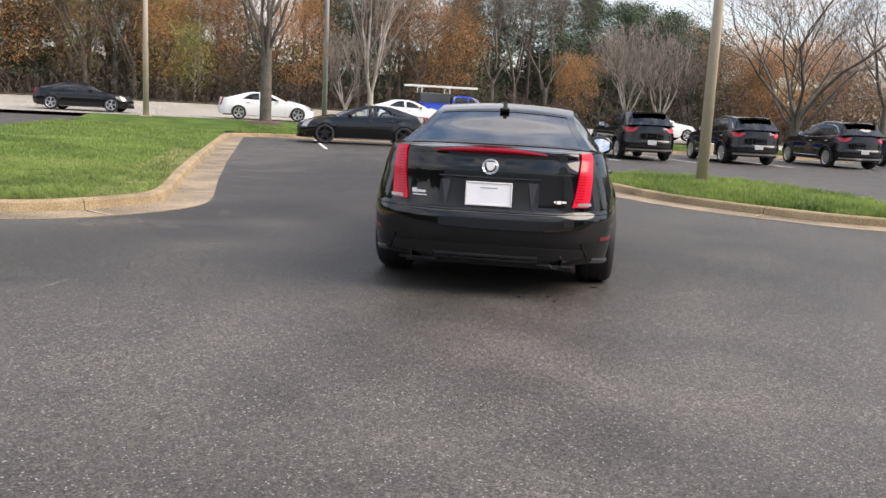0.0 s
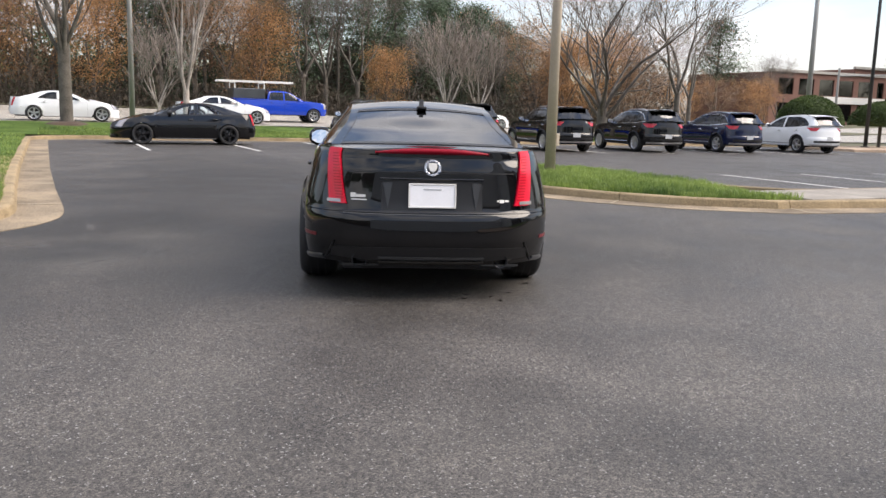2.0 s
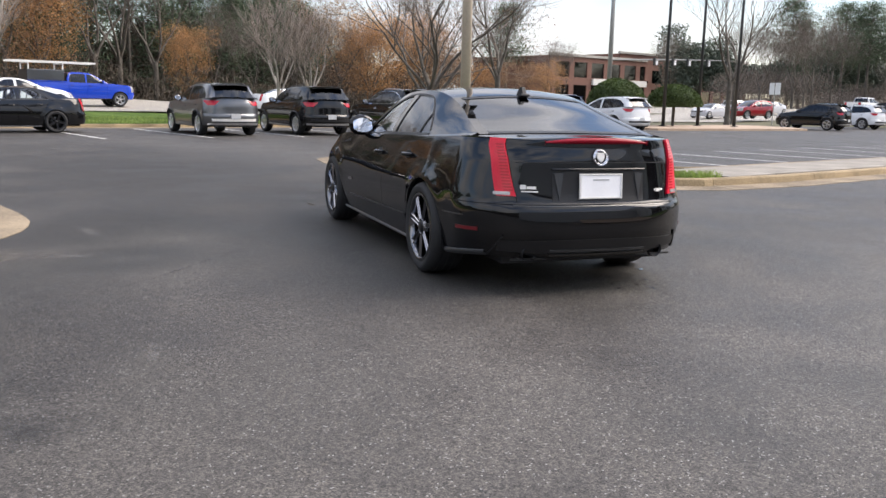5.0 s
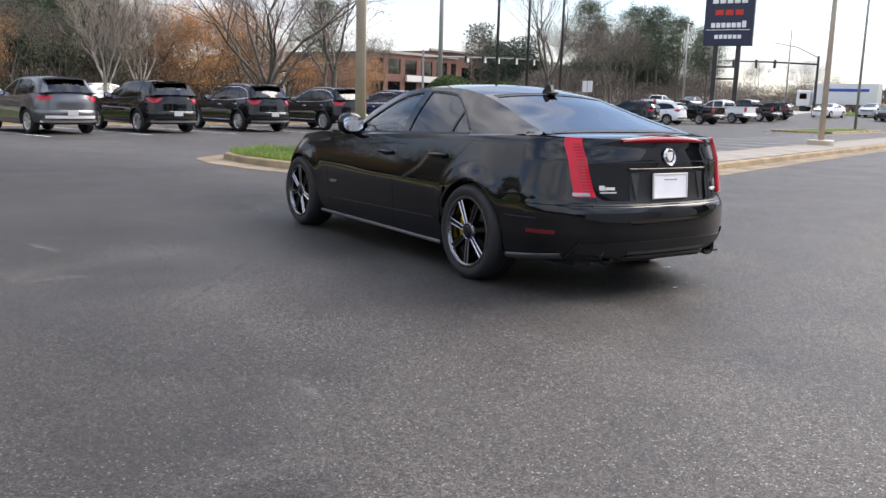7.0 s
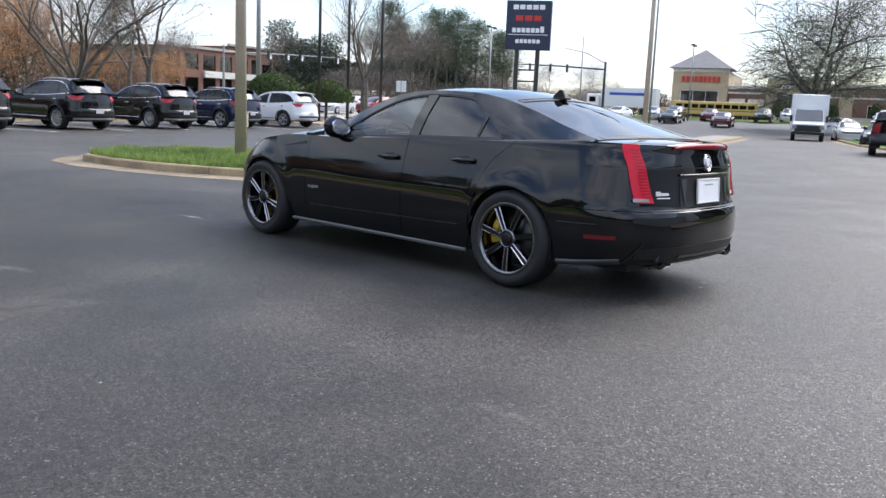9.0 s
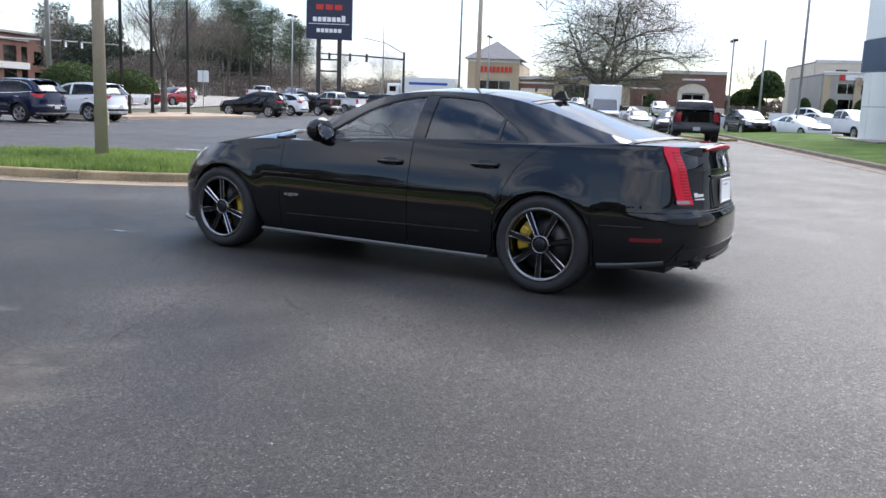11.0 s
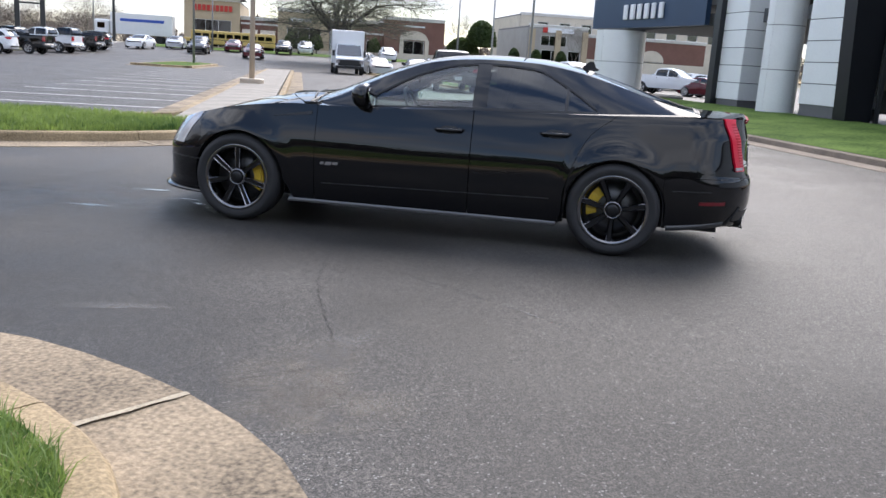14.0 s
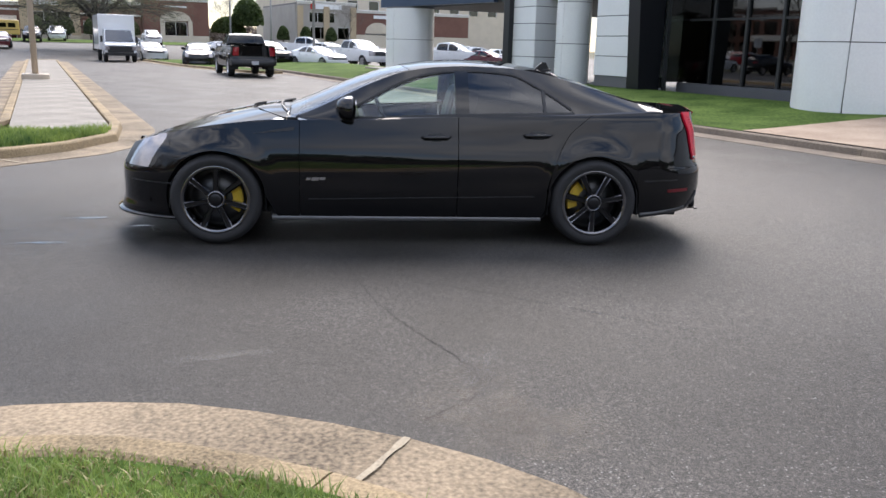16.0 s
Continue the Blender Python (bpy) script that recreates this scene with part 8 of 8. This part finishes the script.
for key, u, v, turn, lab in (
        ("black_truck", 60.5, 21.5, -14, "dark pickup parked across the lot"), ("white_truck", 66.5, 21.0, -14, "white pickup parked across the lot"),
        ("black_truck", 72.0, 20.5, -14, "black pickup parked across the lot"), ("black_suv", 77.0, 20.5, -4, "black off-roader at the lot's far side"),
        ("silver_sedan", 68, 42, 90, "silver car on the street beyond the flag poles"), ("white_suv", 75, 45, -90, "white car on the street at the crossing"), ("silver_sedan", 82, 44, 90, ""), ("white_truck", 92, 40, -90, "white pickup on the street at the crossing"), ("black_suv", 100, 38, 90, ""),
        ("black_sedan", 50.0, -5.0, 82, "dark sedan standing at the drive's end"), ("silver_sedan", 62, -3.2, 95, "grey sedan parked by the drive"), ("white_suv", 103, 2.0, 90, "white crossover before the shops"), ("white_suv", 96, -7.4, 90, "white crossover before the shops"),
        ("maroon_sedan", 96, 10, 90, ""), ("black_suv", 98, 4.5, 90, ""), ("white_sedan", 49.5, -11.9, 110, "white sedan parked beyond the lawn"), ("white_suv", 58, -15.6, 110, "white crossover parked beyond the lawn"),
        ("white_truck", 53.5, -15.8, 105, "white pickup parked beyond the lawn"), ("silver_sedan", 68, -20.5, 180, ""), ("black_suv", 52.5, -9.6, 100, "dark car parked beyond the lawn"), ("white_sedan", 62, -24, 190, ""), ("maroon_sedan", 50.4, -24.6, 120, "dark red car parked beyond the canopy"), ("white_truck", 53.2, -22.4, 130, "white pickup parked beyond the canopy"),
        ("silver_sedan", 66, -28, 180, ""), ("white_suv", 58, -28, 200, ""), ("white_sedan", 66, -34, 180, ""), ("silver_sedan", 74, -3.5, 60, ""), ("black_suv", 90, 13, 90, ""), ("silver_sedan", 94, 16, 90, ""), ("white_sedan", 88, 18.5, 80, ""), ("black_sedan", 84, 12.5, 90, "")):
    ob = copy_thing(FAR[key], lot(u, v, slope(u) + (0.02 if v > 24 else 0.0), turn))
    tagged(ob, lab, "", "cars in the far lot")


# ---- box van, lorry, bus ----
def simple_wheels(root, places, r=0.38, w=0.24):
    for x, y in places:
        t = lathe([(0.0, -w / 2), (r * 0.55, -w / 2), (r * 0.62, -w / 2 - 0.01), (r - 0.02, -w / 2), (r, -w / 2 + 0.03), (r, w / 2 - 0.03), (r - 0.02, w / 2), (0.0, w / 2)], 24, "x")
        part("wheel", moved(t, pose(x, y, r)), M["rubber"], root, "", True)


bv = thing("box_van", "white box van facing down the drive", "van", m=lot(56.5, -0.75, 0.0, 91))
part("cargo_box", box(-1.15, -3.6, 0.75, 1.15, 0.5, 3.05, 0.04), M["white_paint"], bv)
cab = [(-1.0, 0.55, 0.5), (-1.0, 2.6, 0.5), (-0.95, 2.6, 1.1), (-0.92, 2.1, 1.25), (-0.85, 1.4, 2.05), (-0.85, 0.55, 2.1)]
V = cab + [(-x, y, z) for x, y, z in cab]
part("cab", (V, [(0, 1, 2, 3, 4, 5), (11, 10, 9, 8, 7, 6), (1, 7, 8, 2), (2, 8, 9, 3), (3, 9, 10, 4), (4, 10, 11, 5), (0, 6, 7, 1), (5, 11, 6, 0)]), M["white_paint"], bv)
ws = [(-0.86, 2.07, 1.31), (0.86, 2.07, 1.31), (0.80, 1.46, 2.02), (-0.80, 1.46, 2.02)]
part("windscreen", ([(x, y + 0.02, z + 0.02) for x, y, z in ws] + ws, [(0, 1, 2, 3), (7, 6, 5, 4)]), M["dark_glass"], bv)
part("grille", box(-0.8, 2.6, 0.62, 0.8, 2.64, 1.02, 0.01), M["trim_black"], bv)
part("bumper", box(-0.98, 2.58, 0.42, 0.98, 2.74, 0.6, 0.02), M["trim_black"], bv)
for sx in (-0.82, 0.82):
    part("head_lamp", box(sx - 0.13, 2.6, 0.78, sx + 0.13, 2.66, 1.0, 0.01), M["clear_lens"], bv)
    part("wing_mirror", box(sx * 1.32 - 0.08, 1.75, 1.25, sx * 1.32 + 0.08, 1.83, 1.65, 0.02), M["trim_black"], bv)
simple_wheels(bv, ((-0.88, 1.85), (0.88, 1.85), (-0.9, -2.3), (0.9, -2.3)))

lo = thing("lorry", "white lorry with a blue stripe on its box", "lorry", m=lot(112, 19.0, slope(112), 0))
part("cargo_box", box(-1.25, 0.0, 1.0, 1.25, 7.6, 3.6, 0.04), M["white_paint"], lo)
part("stripe", box(-1.27, 1.0, 2.6, -1.251, 6.4, 2.95), surf("stripe_blue", (0.03, 0.08, 0.4), 0.5, 0, 0.05), lo)
part("cab", box(-1.15, 7.8, 0.6, 1.15, 9.6, 2.7, 0.2), M["white_paint"], lo)
part("cab_window", box(-1.17, 8.3, 1.6, -1.155, 9.2, 2.3), M["dark_glass"], lo)
simple_wheels(lo, ((-1.0, 1.6), (1.0, 1.6), (-1.0, 8.7), (1.0, 8.7)), 0.48)
bus = thing("school_bus", "yellow school bus before the shops", "bus", m=lot(107, 5.8, slope(107), 0) @ Matrix.Diagonal((0.85, 1.12, 0.70, 1)))
part("body", box(-1.2, 0.0, 0.6, 1.2, 9.2, 2.95, 0.15), M["bus_yellow"], bus)
part("bonnet", box(-1.0, 9.2, 0.6, 1.0, 10.6, 1.6, 0.12), M["bus_yellow"], bus)
for i in range(10):
    part("window", box(-1.215, 0.35 + i * 0.86, 1.75, -1.195, 1.05 + i * 0.86, 2.45), M["dark_glass"], bus)
part("rub_rail", box(-1.225, 0.1, 1.35, -1.2, 9.1, 1.45), M["trim_black"], bus)
simple_wheels(bus, ((-1.0, 2.2), (1.0, 2.2), (-1.0, 9.4), (1.0, 9.4)), 0.48)


# ---- street furniture ----
def signal_head(root, x, y, z):
    part("signal_head", box(x - 0.17, y - 0.14, z - 0.5, x + 0.17, y + 0.14, z + 0.55, 0.03), M["pole_dark"], root)
    for dz, mat in ((0.36, "red_lens_dark"), (0.03, "amber_lens"), (-0.3, "leaf_green")):
        part("signal_lens", moved(lathe([(0.0, -0.02), (0.11, -0.02), (0.11, 0.0)], 12), pose(x, y - 0.14, z + dz, 90, 0, 0)), M[mat], root)


sg1 = thing("traffic_signal", "traffic signal mast arm with hanging heads over the crossing", "signal", m=lot(95, 78, 0.3, 0))
part("post", tube([(0, 0, 0), (0, 0, 8.4)], [0.2, 0.14], 10), M["pole_grey"], sg1)
part("arm", tube([(0, 0, 7.4), (9, -5, 7.7), (17, -9.5, 7.8)], [0.13, 0.1, 0.07], 8), M["pole_grey"], sg1)
for f in (0.35, 0.5, 0.62, 0.78, 0.94):
    signal_head(sg1, 17 * f, -9.5 * f - 0.2, 7.3)
    part("sign_plate", box(17 * f + 0.35, -9.5 * f - 0.2, 6.9, 17 * f + 0.85, -9.5 * f - 0.16, 7.7), M["sign_white"], sg1)
sg2 = thing("traffic_signal", "traffic signal post with a curved lamp arm", "signal", m=lot(108, 25.6, slope(108), 0))
part("post", tube([(0, 0, 0), (0, 0, 6.8)], [0.2, 0.14], 10), M["pole_dark"], sg2)
part("arm", tube([(0, 0, 5.8), (-1, 6, 6.1), (-2, 11, 6.2)], [0.12, 0.1, 0.07], 8), M["pole_dark"], sg2)
part("lamp_arm", tube([(0, 0, 6.6), (-0.3, 2.5, 7.9), (-0.6, 5.5, 8.5)], [0.07, 0.06, 0.05], 8), M["pole_grey"], sg2)
for f in (0.45, 0.65, 0.9):
    signal_head(sg2, -2 * f, 11 * f, 5.8)
for u, v, h, lab in ((77.3, 30.3, 9.0, "grey double-headed lamp post beside the sign"), (92.7, 12.2, 8.2, "grey double-headed lamp post in the shops' lot"), (74.0, -11.9, 7.4, "grey double-headed lamp post in the shops' lot")):
    pole("lamp_post", u, v, slope(u), h, 0.10, M["pole_grey"], lab, head=True)
for u, v, h, lab in ((57.8, 10.1, 14, "slender tan pole on the far island"), (49.8, -12.5, 14, "slender grey pole beyond the lawn"), (58.1, -11.7, 6.6, "short grey pole beyond the lawn"), (44, 76, 12, "thin pale pole at the wood's edge"), (-6.5, 56, 8.0, "thin pale pole at the wood's edge"), (90, 24, 9, "grey pole at the crossing")):
    pole("street_pole", u, v, slope(u) + (0.4 if v > 50 else 0.0), h, 0.09, M["pole_grey"], lab)
st = thing("street_sign", "small white street sign on a thin post", "sign", m=lot(57.5, 30.5, 0.0))
part("post", tube([(0, 0, -0.1), (0, 0, 3.2)], 0.04, 8), M["pole_grey"], st)
part("plate", box(-0.02, -0.45, 2.3, 0.02, 0.45, 3.2, 0.005), M["sign_white"], st)
box1 = thing("pole_box", "small tan junction box strapped to the light pole", "box", m=lot(6.02, 7.75, 0.72))
part("cover", box(0.085, -0.05, 0.0, 0.16, 0.05, 0.24, 0.01), M["pole_tan"], box1)


# ---- walk slabs, grass, cracks, stains ----
walk_root = thing("walk", "worn concrete walk on the parking island with open joints", "walk", kind="structure")
slab_mesh = mesh_of("slab", *box(0.008, -0.03, -0.05, 1.492, 1.40, 0.140, 0.006), M["walk_concrete"])
for i in range(29):
    o = new("slab", slab_mesh)
    o.parent = walk_root
    o.matrix_basis = lot(7.9 + i * 1.5, 3.22, 0.0)


def blades(name, label, n, region, zfn, h, w, seed, lean=0.5, clump=0.35, mat="grass_blade"):
    """Grass blades over a region (a test and bounds in the grid); stuff."""
    rs = np.random.RandomState(seed)
    (u0, u1, v0, v1), inside = region
    U_, V_ = rs.uniform(u0, u1, n), rs.uniform(v0, v1, n)
    k = np.array([inside(a, b) for a, b in zip(U_, V_)])
    U_, V_ = U_[k], V_[k]
    n = len(U_)
    patch = 0.5 + 0.5 * np.sin(U_ * 5.1 + 1.3 * np.sin(V_ * 3.7)) * np.sin(V_ * 4.3 + 1.1 * np.sin(U_ * 2.9))
    H = h * (1 - clump + 2 * clump * patch) * rs.uniform(0.55, 1.3, n)
    Z = np.array([zfn(a, b) for a, b in zip(U_, V_)])
    X, Y = U_ * CU - V_ * SU, U_ * SU + V_ * CU
    a = rs.uniform(0, 2 * math.pi, n)
    dx, dy = np.cos(a) * w, np.sin(a) * w
    b = rs.uniform(0, 2 * math.pi, n)
    ln = rs.uniform(0.1, lean, n) * H
    ex, ey = np.cos(b) * ln, np.sin(b) * ln
    P0 = np.stack([X - dx, Y - dy, Z - 0.01], 1)
    P1 = np.stack([X + dx, Y + dy, Z - 0.01], 1)
    P2 = np.stack([X + dx * 0.7 + ex * 0.4, Y + dy * 0.7 + ey * 0.4, Z + H * 0.6], 1)
    P3 = np.stack([X - dx * 0.7 + ex * 0.4, Y - dy * 0.7 + ey * 0.4, Z + H * 0.6], 1)
    P4 = np.stack([X + ex, Y + ey, Z + H], 1)
    V = np.stack([P0, P1, P2, P3, P4], 1).reshape(-1, 3)
    F = []
    for i in range(n):
        q = 5 * i
        F += [(q, q + 1, q + 2, q + 3), (q + 3, q + 2, q + 4)]
    return solo(name, (V.tolist(), F), M[mat], label, "grass", kind="stuff")


in_left = within(left_lawn)
blades("grass", "lush long grass at the lawn's tip", 56000, ((-6.4, -3.1, 3.0, 7.5), in_left), lawn_left, 0.055, 0.0028, 1, 1.5, 0.75, mat="grass_fresh")
blades("dry_grass", "straw-coloured thatch between the green tufts", 26000, ((-7.5, -3.1, 3.0, 8.5), in_left), lawn_left, 0.026, 0.0022, 11, 2.4, 0.3, mat="thatch")
blades("dry_grass", "straw-coloured thatch along the kerb", 9000, ((-3.9, -3.1, 3.0, 14.0), in_left), lawn_left, 0.035, 0.004, 12, 2.0, 0.3, mat="thatch")
blades("grass", "mown bright green grass", 46000, ((-10.5, -3.1, 3.0, 15), lambda u, v: in_left(u, v) and not (u > -6.4 and v < 7.5)), lawn_left, 0.055, 0.006, 2, 0.9, mat="grass_fresh")
blades("grass", "mown bright green grass", 20000, ((-17, -3.1, 3, 27), lambda u, v: (u < -10.5 or v > 15) and in_left(u, v)), lawn_left, 0.08, 0.010, 3, mat="grass_fresh")
blades("grass", "rough long grass on the parking island", 46000, ((4.4, 8.4, 3.0, 11.0), within(island_lawn)), lawn_island, 0.10, 0.006, 4, 0.8, mat="grass_fresh")
blades("grass", "grass on the verge behind the parked cars", 18000, ((-3, 32, 27.3, 32), lambda u, v: True), lambda u, v: 0.14 + max(0.0, land(u, v) - 0.12), 0.09, 0.014, 5, mat="grass_fresh")


def on_ground(pts, wmin, wmax, seed, z=0.003):
    """An uneven strip along ground points in world x, y."""
    rnd = random.Random(seed)
    fine = []
    for a, b in zip(pts[:-1], pts[1:]):
        d = math.hypot(b[0] - a[0], b[1] - a[1])
        k = max(2, int(d / 0.04))
        for i in range(k):
            f = i / k
            fine.append((a[0] + (b[0] - a[0]) * f + rnd.uniform(-0.012, 0.012), a[1] + (b[1] - a[1]) * f + rnd.uniform(-0.012, 0.012)))
    V, F = [], []
    for i, p in enumerate(fine):
        q = fine[min(i + 1, len(fine) - 1)]
        o = fine[max(i - 1, 0)]
        dx, dy = q[0] - o[0], q[1] - o[1]
        L = math.hypot(dx, dy) or 1
        w = rnd.uniform(wmin, wmax) / 2
        V += [(p[0] - dy / L * w, p[1] + dx / L * w, z), (p[0] + dy / L * w, p[1] - dx / L * w, z)]
    F = [(2 * i, 2 * i + 1, 2 * i + 3, 2 * i + 2) for i in range(len(fine) - 1)]
    return V, F


def blot(cx, cy, rx, ry, turn, seed, z=0.002, n=40):
    """A flat patch with a ragged outline."""
    rnd = random.Random(seed)
    V = []
    ph = [rnd.uniform(0, 6.3) for _ in range(4)]
    for i in range(n):
        a = 2 * math.pi * i / n
        k = 1 + 0.16 * math.sin(3 * a + ph[0]) + 0.12 * math.sin(5 * a + ph[1]) + 0.08 * math.sin(9 * a + ph[2])
        x, y = rx * k * math.cos(a), ry * k * math.sin(a)
        c, s = math.cos(radians(turn)), math.sin(radians(turn))
        V.append((cx + x * c - y * s, cy + x * s + y * c, z))
    return V, [tuple(range(n))]


def soft_film(name, color, strength, scale, rough=0.8):
    """A thin film of dust or damp that fades by its own noise."""
    m, n, l, b = nodes_of(name)
    out = n["Material Output"]
    tr = n.new("ShaderNodeBsdfTransparent")
    mx = n.new("ShaderNodeMixShader")
    co = n.new("ShaderNodeTexCoord")
    gr = n.new("ShaderNodeTexGradient")
    gr.gradient_type = "SPHERICAL"
    mp = n.new("ShaderNodeMapping")
    mp.inputs["Location"].default_value = (-1, -1, 0)
    mp.inputs["Scale"].default_value = (2, 2, 0)
    no = n.new("ShaderNodeTexNoise")
    no.inputs["Scale"].default_value, no.inputs["Detail"].default_value = scale, 6
    mul = n.new("ShaderNodeMath")
    mul.operation = "MULTIPLY"
    rmp = n.new("ShaderNodeMapRange")
    rmp.inputs["From Min"].default_value, rmp.inputs["From Max"].default_value = 0.35, 0.7
    rmp.inputs["To Max"].default_value = strength
    l.new(co.outputs["Generated"], mp.inputs["Vector"])
    l.new(mp.outputs[0], gr.inputs["Vector"])
    l.new(co.outputs["Object"], no.inputs["Vector"])
    l.new(no.outputs["Fac"], rmp.inputs["Value"])
    l.new(rmp.outputs[0], mul.inputs[0])
    l.new(gr.outputs["Fac"], mul.inputs[1])
    l.new(mul.outputs[0], mx.inputs[0])
    l.new(tr.outputs[0], mx.inputs[1])
    l.new(b.outputs[0], mx.inputs[2])
    l.new(mx.outputs[0], out.inputs["Surface"])
    b.inputs["Base Color"].default_value, b.inputs["Roughness"].default_value = rgba(color), rough
    return m


M["crack"] = surf("crack", (0.018, 0.017, 0.016), 0.9, 0, 0.2, 8, 60)
M["dust"] = soft_film("dust", (0.20, 0.175, 0.145), 0.7, 5.0)
M["scuff"] = soft_film("scuff", (0.20, 0.19, 0.18), 0.5, 9.0)
M["tyre_scuff"] = soft_film("tyre_scuff", (0.13, 0.125, 0.12), 0.55, 4.0)
M["damp"] = soft_film("damp", (0.016, 0.016, 0.017), 0.7, 2.5, 0.4)
M["puddle"] = soft_film("puddle", (0.02, 0.02, 0.022), 2.4, 6.0, 0.12)

crack_line = [(-1.41, 1.93), (-2.04, 1.81), (-2.42, 1.72), (-2.81, 1.58), (-3.11, 1.45), (-3.35, 1.34), (-3.52, 1.28), (-3.68, 1.27), (-3.84, 1.33), (-3.98, 1.48), (-4.12, 1.60)]
solo("crack", on_ground(crack_line, 0.001, 0.007, 1), M["crack"], "thin dark crack wandering through the asphalt", "crack", kind="structure")
for cx, cy, rx, ry, tn, k, lab in ((-4.2, 1.15, 0.45, 0.28, 120, "dust", "pale dusty patch beside the gutter"), (-3.9, 1.3, 0.5, 0.3, 20, "dust", "pale dusty patch beside the gutter"), (-2.87, -1.65, 0.32, 0.05, 95, "scuff", "pale scuff mark on the asphalt"), (-3.3, 2.5, 0.42, 0.06, 110, "scuff", "pale curved scuff on the asphalt"),
                                   (-3.5, 1.25, 0.45, 0.1, 160, "scuff", "pale scuff mark on the asphalt"), (-3.35, -2.5, 0.3, 0.2, 20, "damp", "dark oil stain on the asphalt"), (1.51, -2.33, 0.10, 0.035, 15, "dust", "small pale spot on the asphalt"),
                                   (-0.6, 4.3, 1.5, 0.9, 100, "damp", "damp asphalt before the sedan")):
    solo("stain", blot(cx, cy, rx, ry, tn, int(abs(cx * 100)), 0.0022), M[k], lab, "stain", kind="structure")
for i, (cx, cy, rx, ry, tn) in enumerate(((0.05, 4.1, 0.24, 0.05, 100), (-0.9, 4.15, 0.22, 0.05, 95), (-0.25, 3.6, 0.10, 0.03, 90), (-0.4, 3.45, 0.06, 0.025, 60), (0.3, -0.75, 0.05, 0.02, 20), (0.45, -0.82, 0.045, 0.02, 60), (0.5, -0.95, 0.05, 0.02, 100), (0.25, -0.9, 0.03, 0.015, 10), (0.78, -0.34, 0.08, 0.03, 30), (0.6, -0.7, 0.04, 0.02, 0))):
    solo("puddle", blot(cx, cy, rx, ry, tn, i, 0.0035, 20), M["puddle"], "small water puddle on the asphalt", "puddle", "puddles by the sedan", "structure")
solo("stain", on_ground([(-1.74, 1.96), (-2.08, 1.25), (-2.46, 0.67), (-2.94, 0.04), (-3.28, -0.33), (-3.64, -0.69)], 0.02, 0.05, 5, 0.0024), M["tyre_scuff"], "faint pale curved tyre scuff on the asphalt", "stain", kind="structure")
rs = random.Random(9)
for i in range(26):
    x, y = rs.uniform(-5, 4), rs.uniform(-6, 4)
    s = rs.uniform(0.003, 0.006)
    solo("pebble", ([(x - s, y - s, 0), (x + s, y - s * 0.7, 0), (x + s * 0.6, y + s, 0), (x - s * 0.8, y + s * 0.7, 0), (x, y, s * 1.1)], [(0, 1, 4), (1, 2, 4), (2, 3, 4), (3, 0, 4)]), M["chip_grey"], "tiny pale stone chip on the asphalt", "pebble", "stone chips")
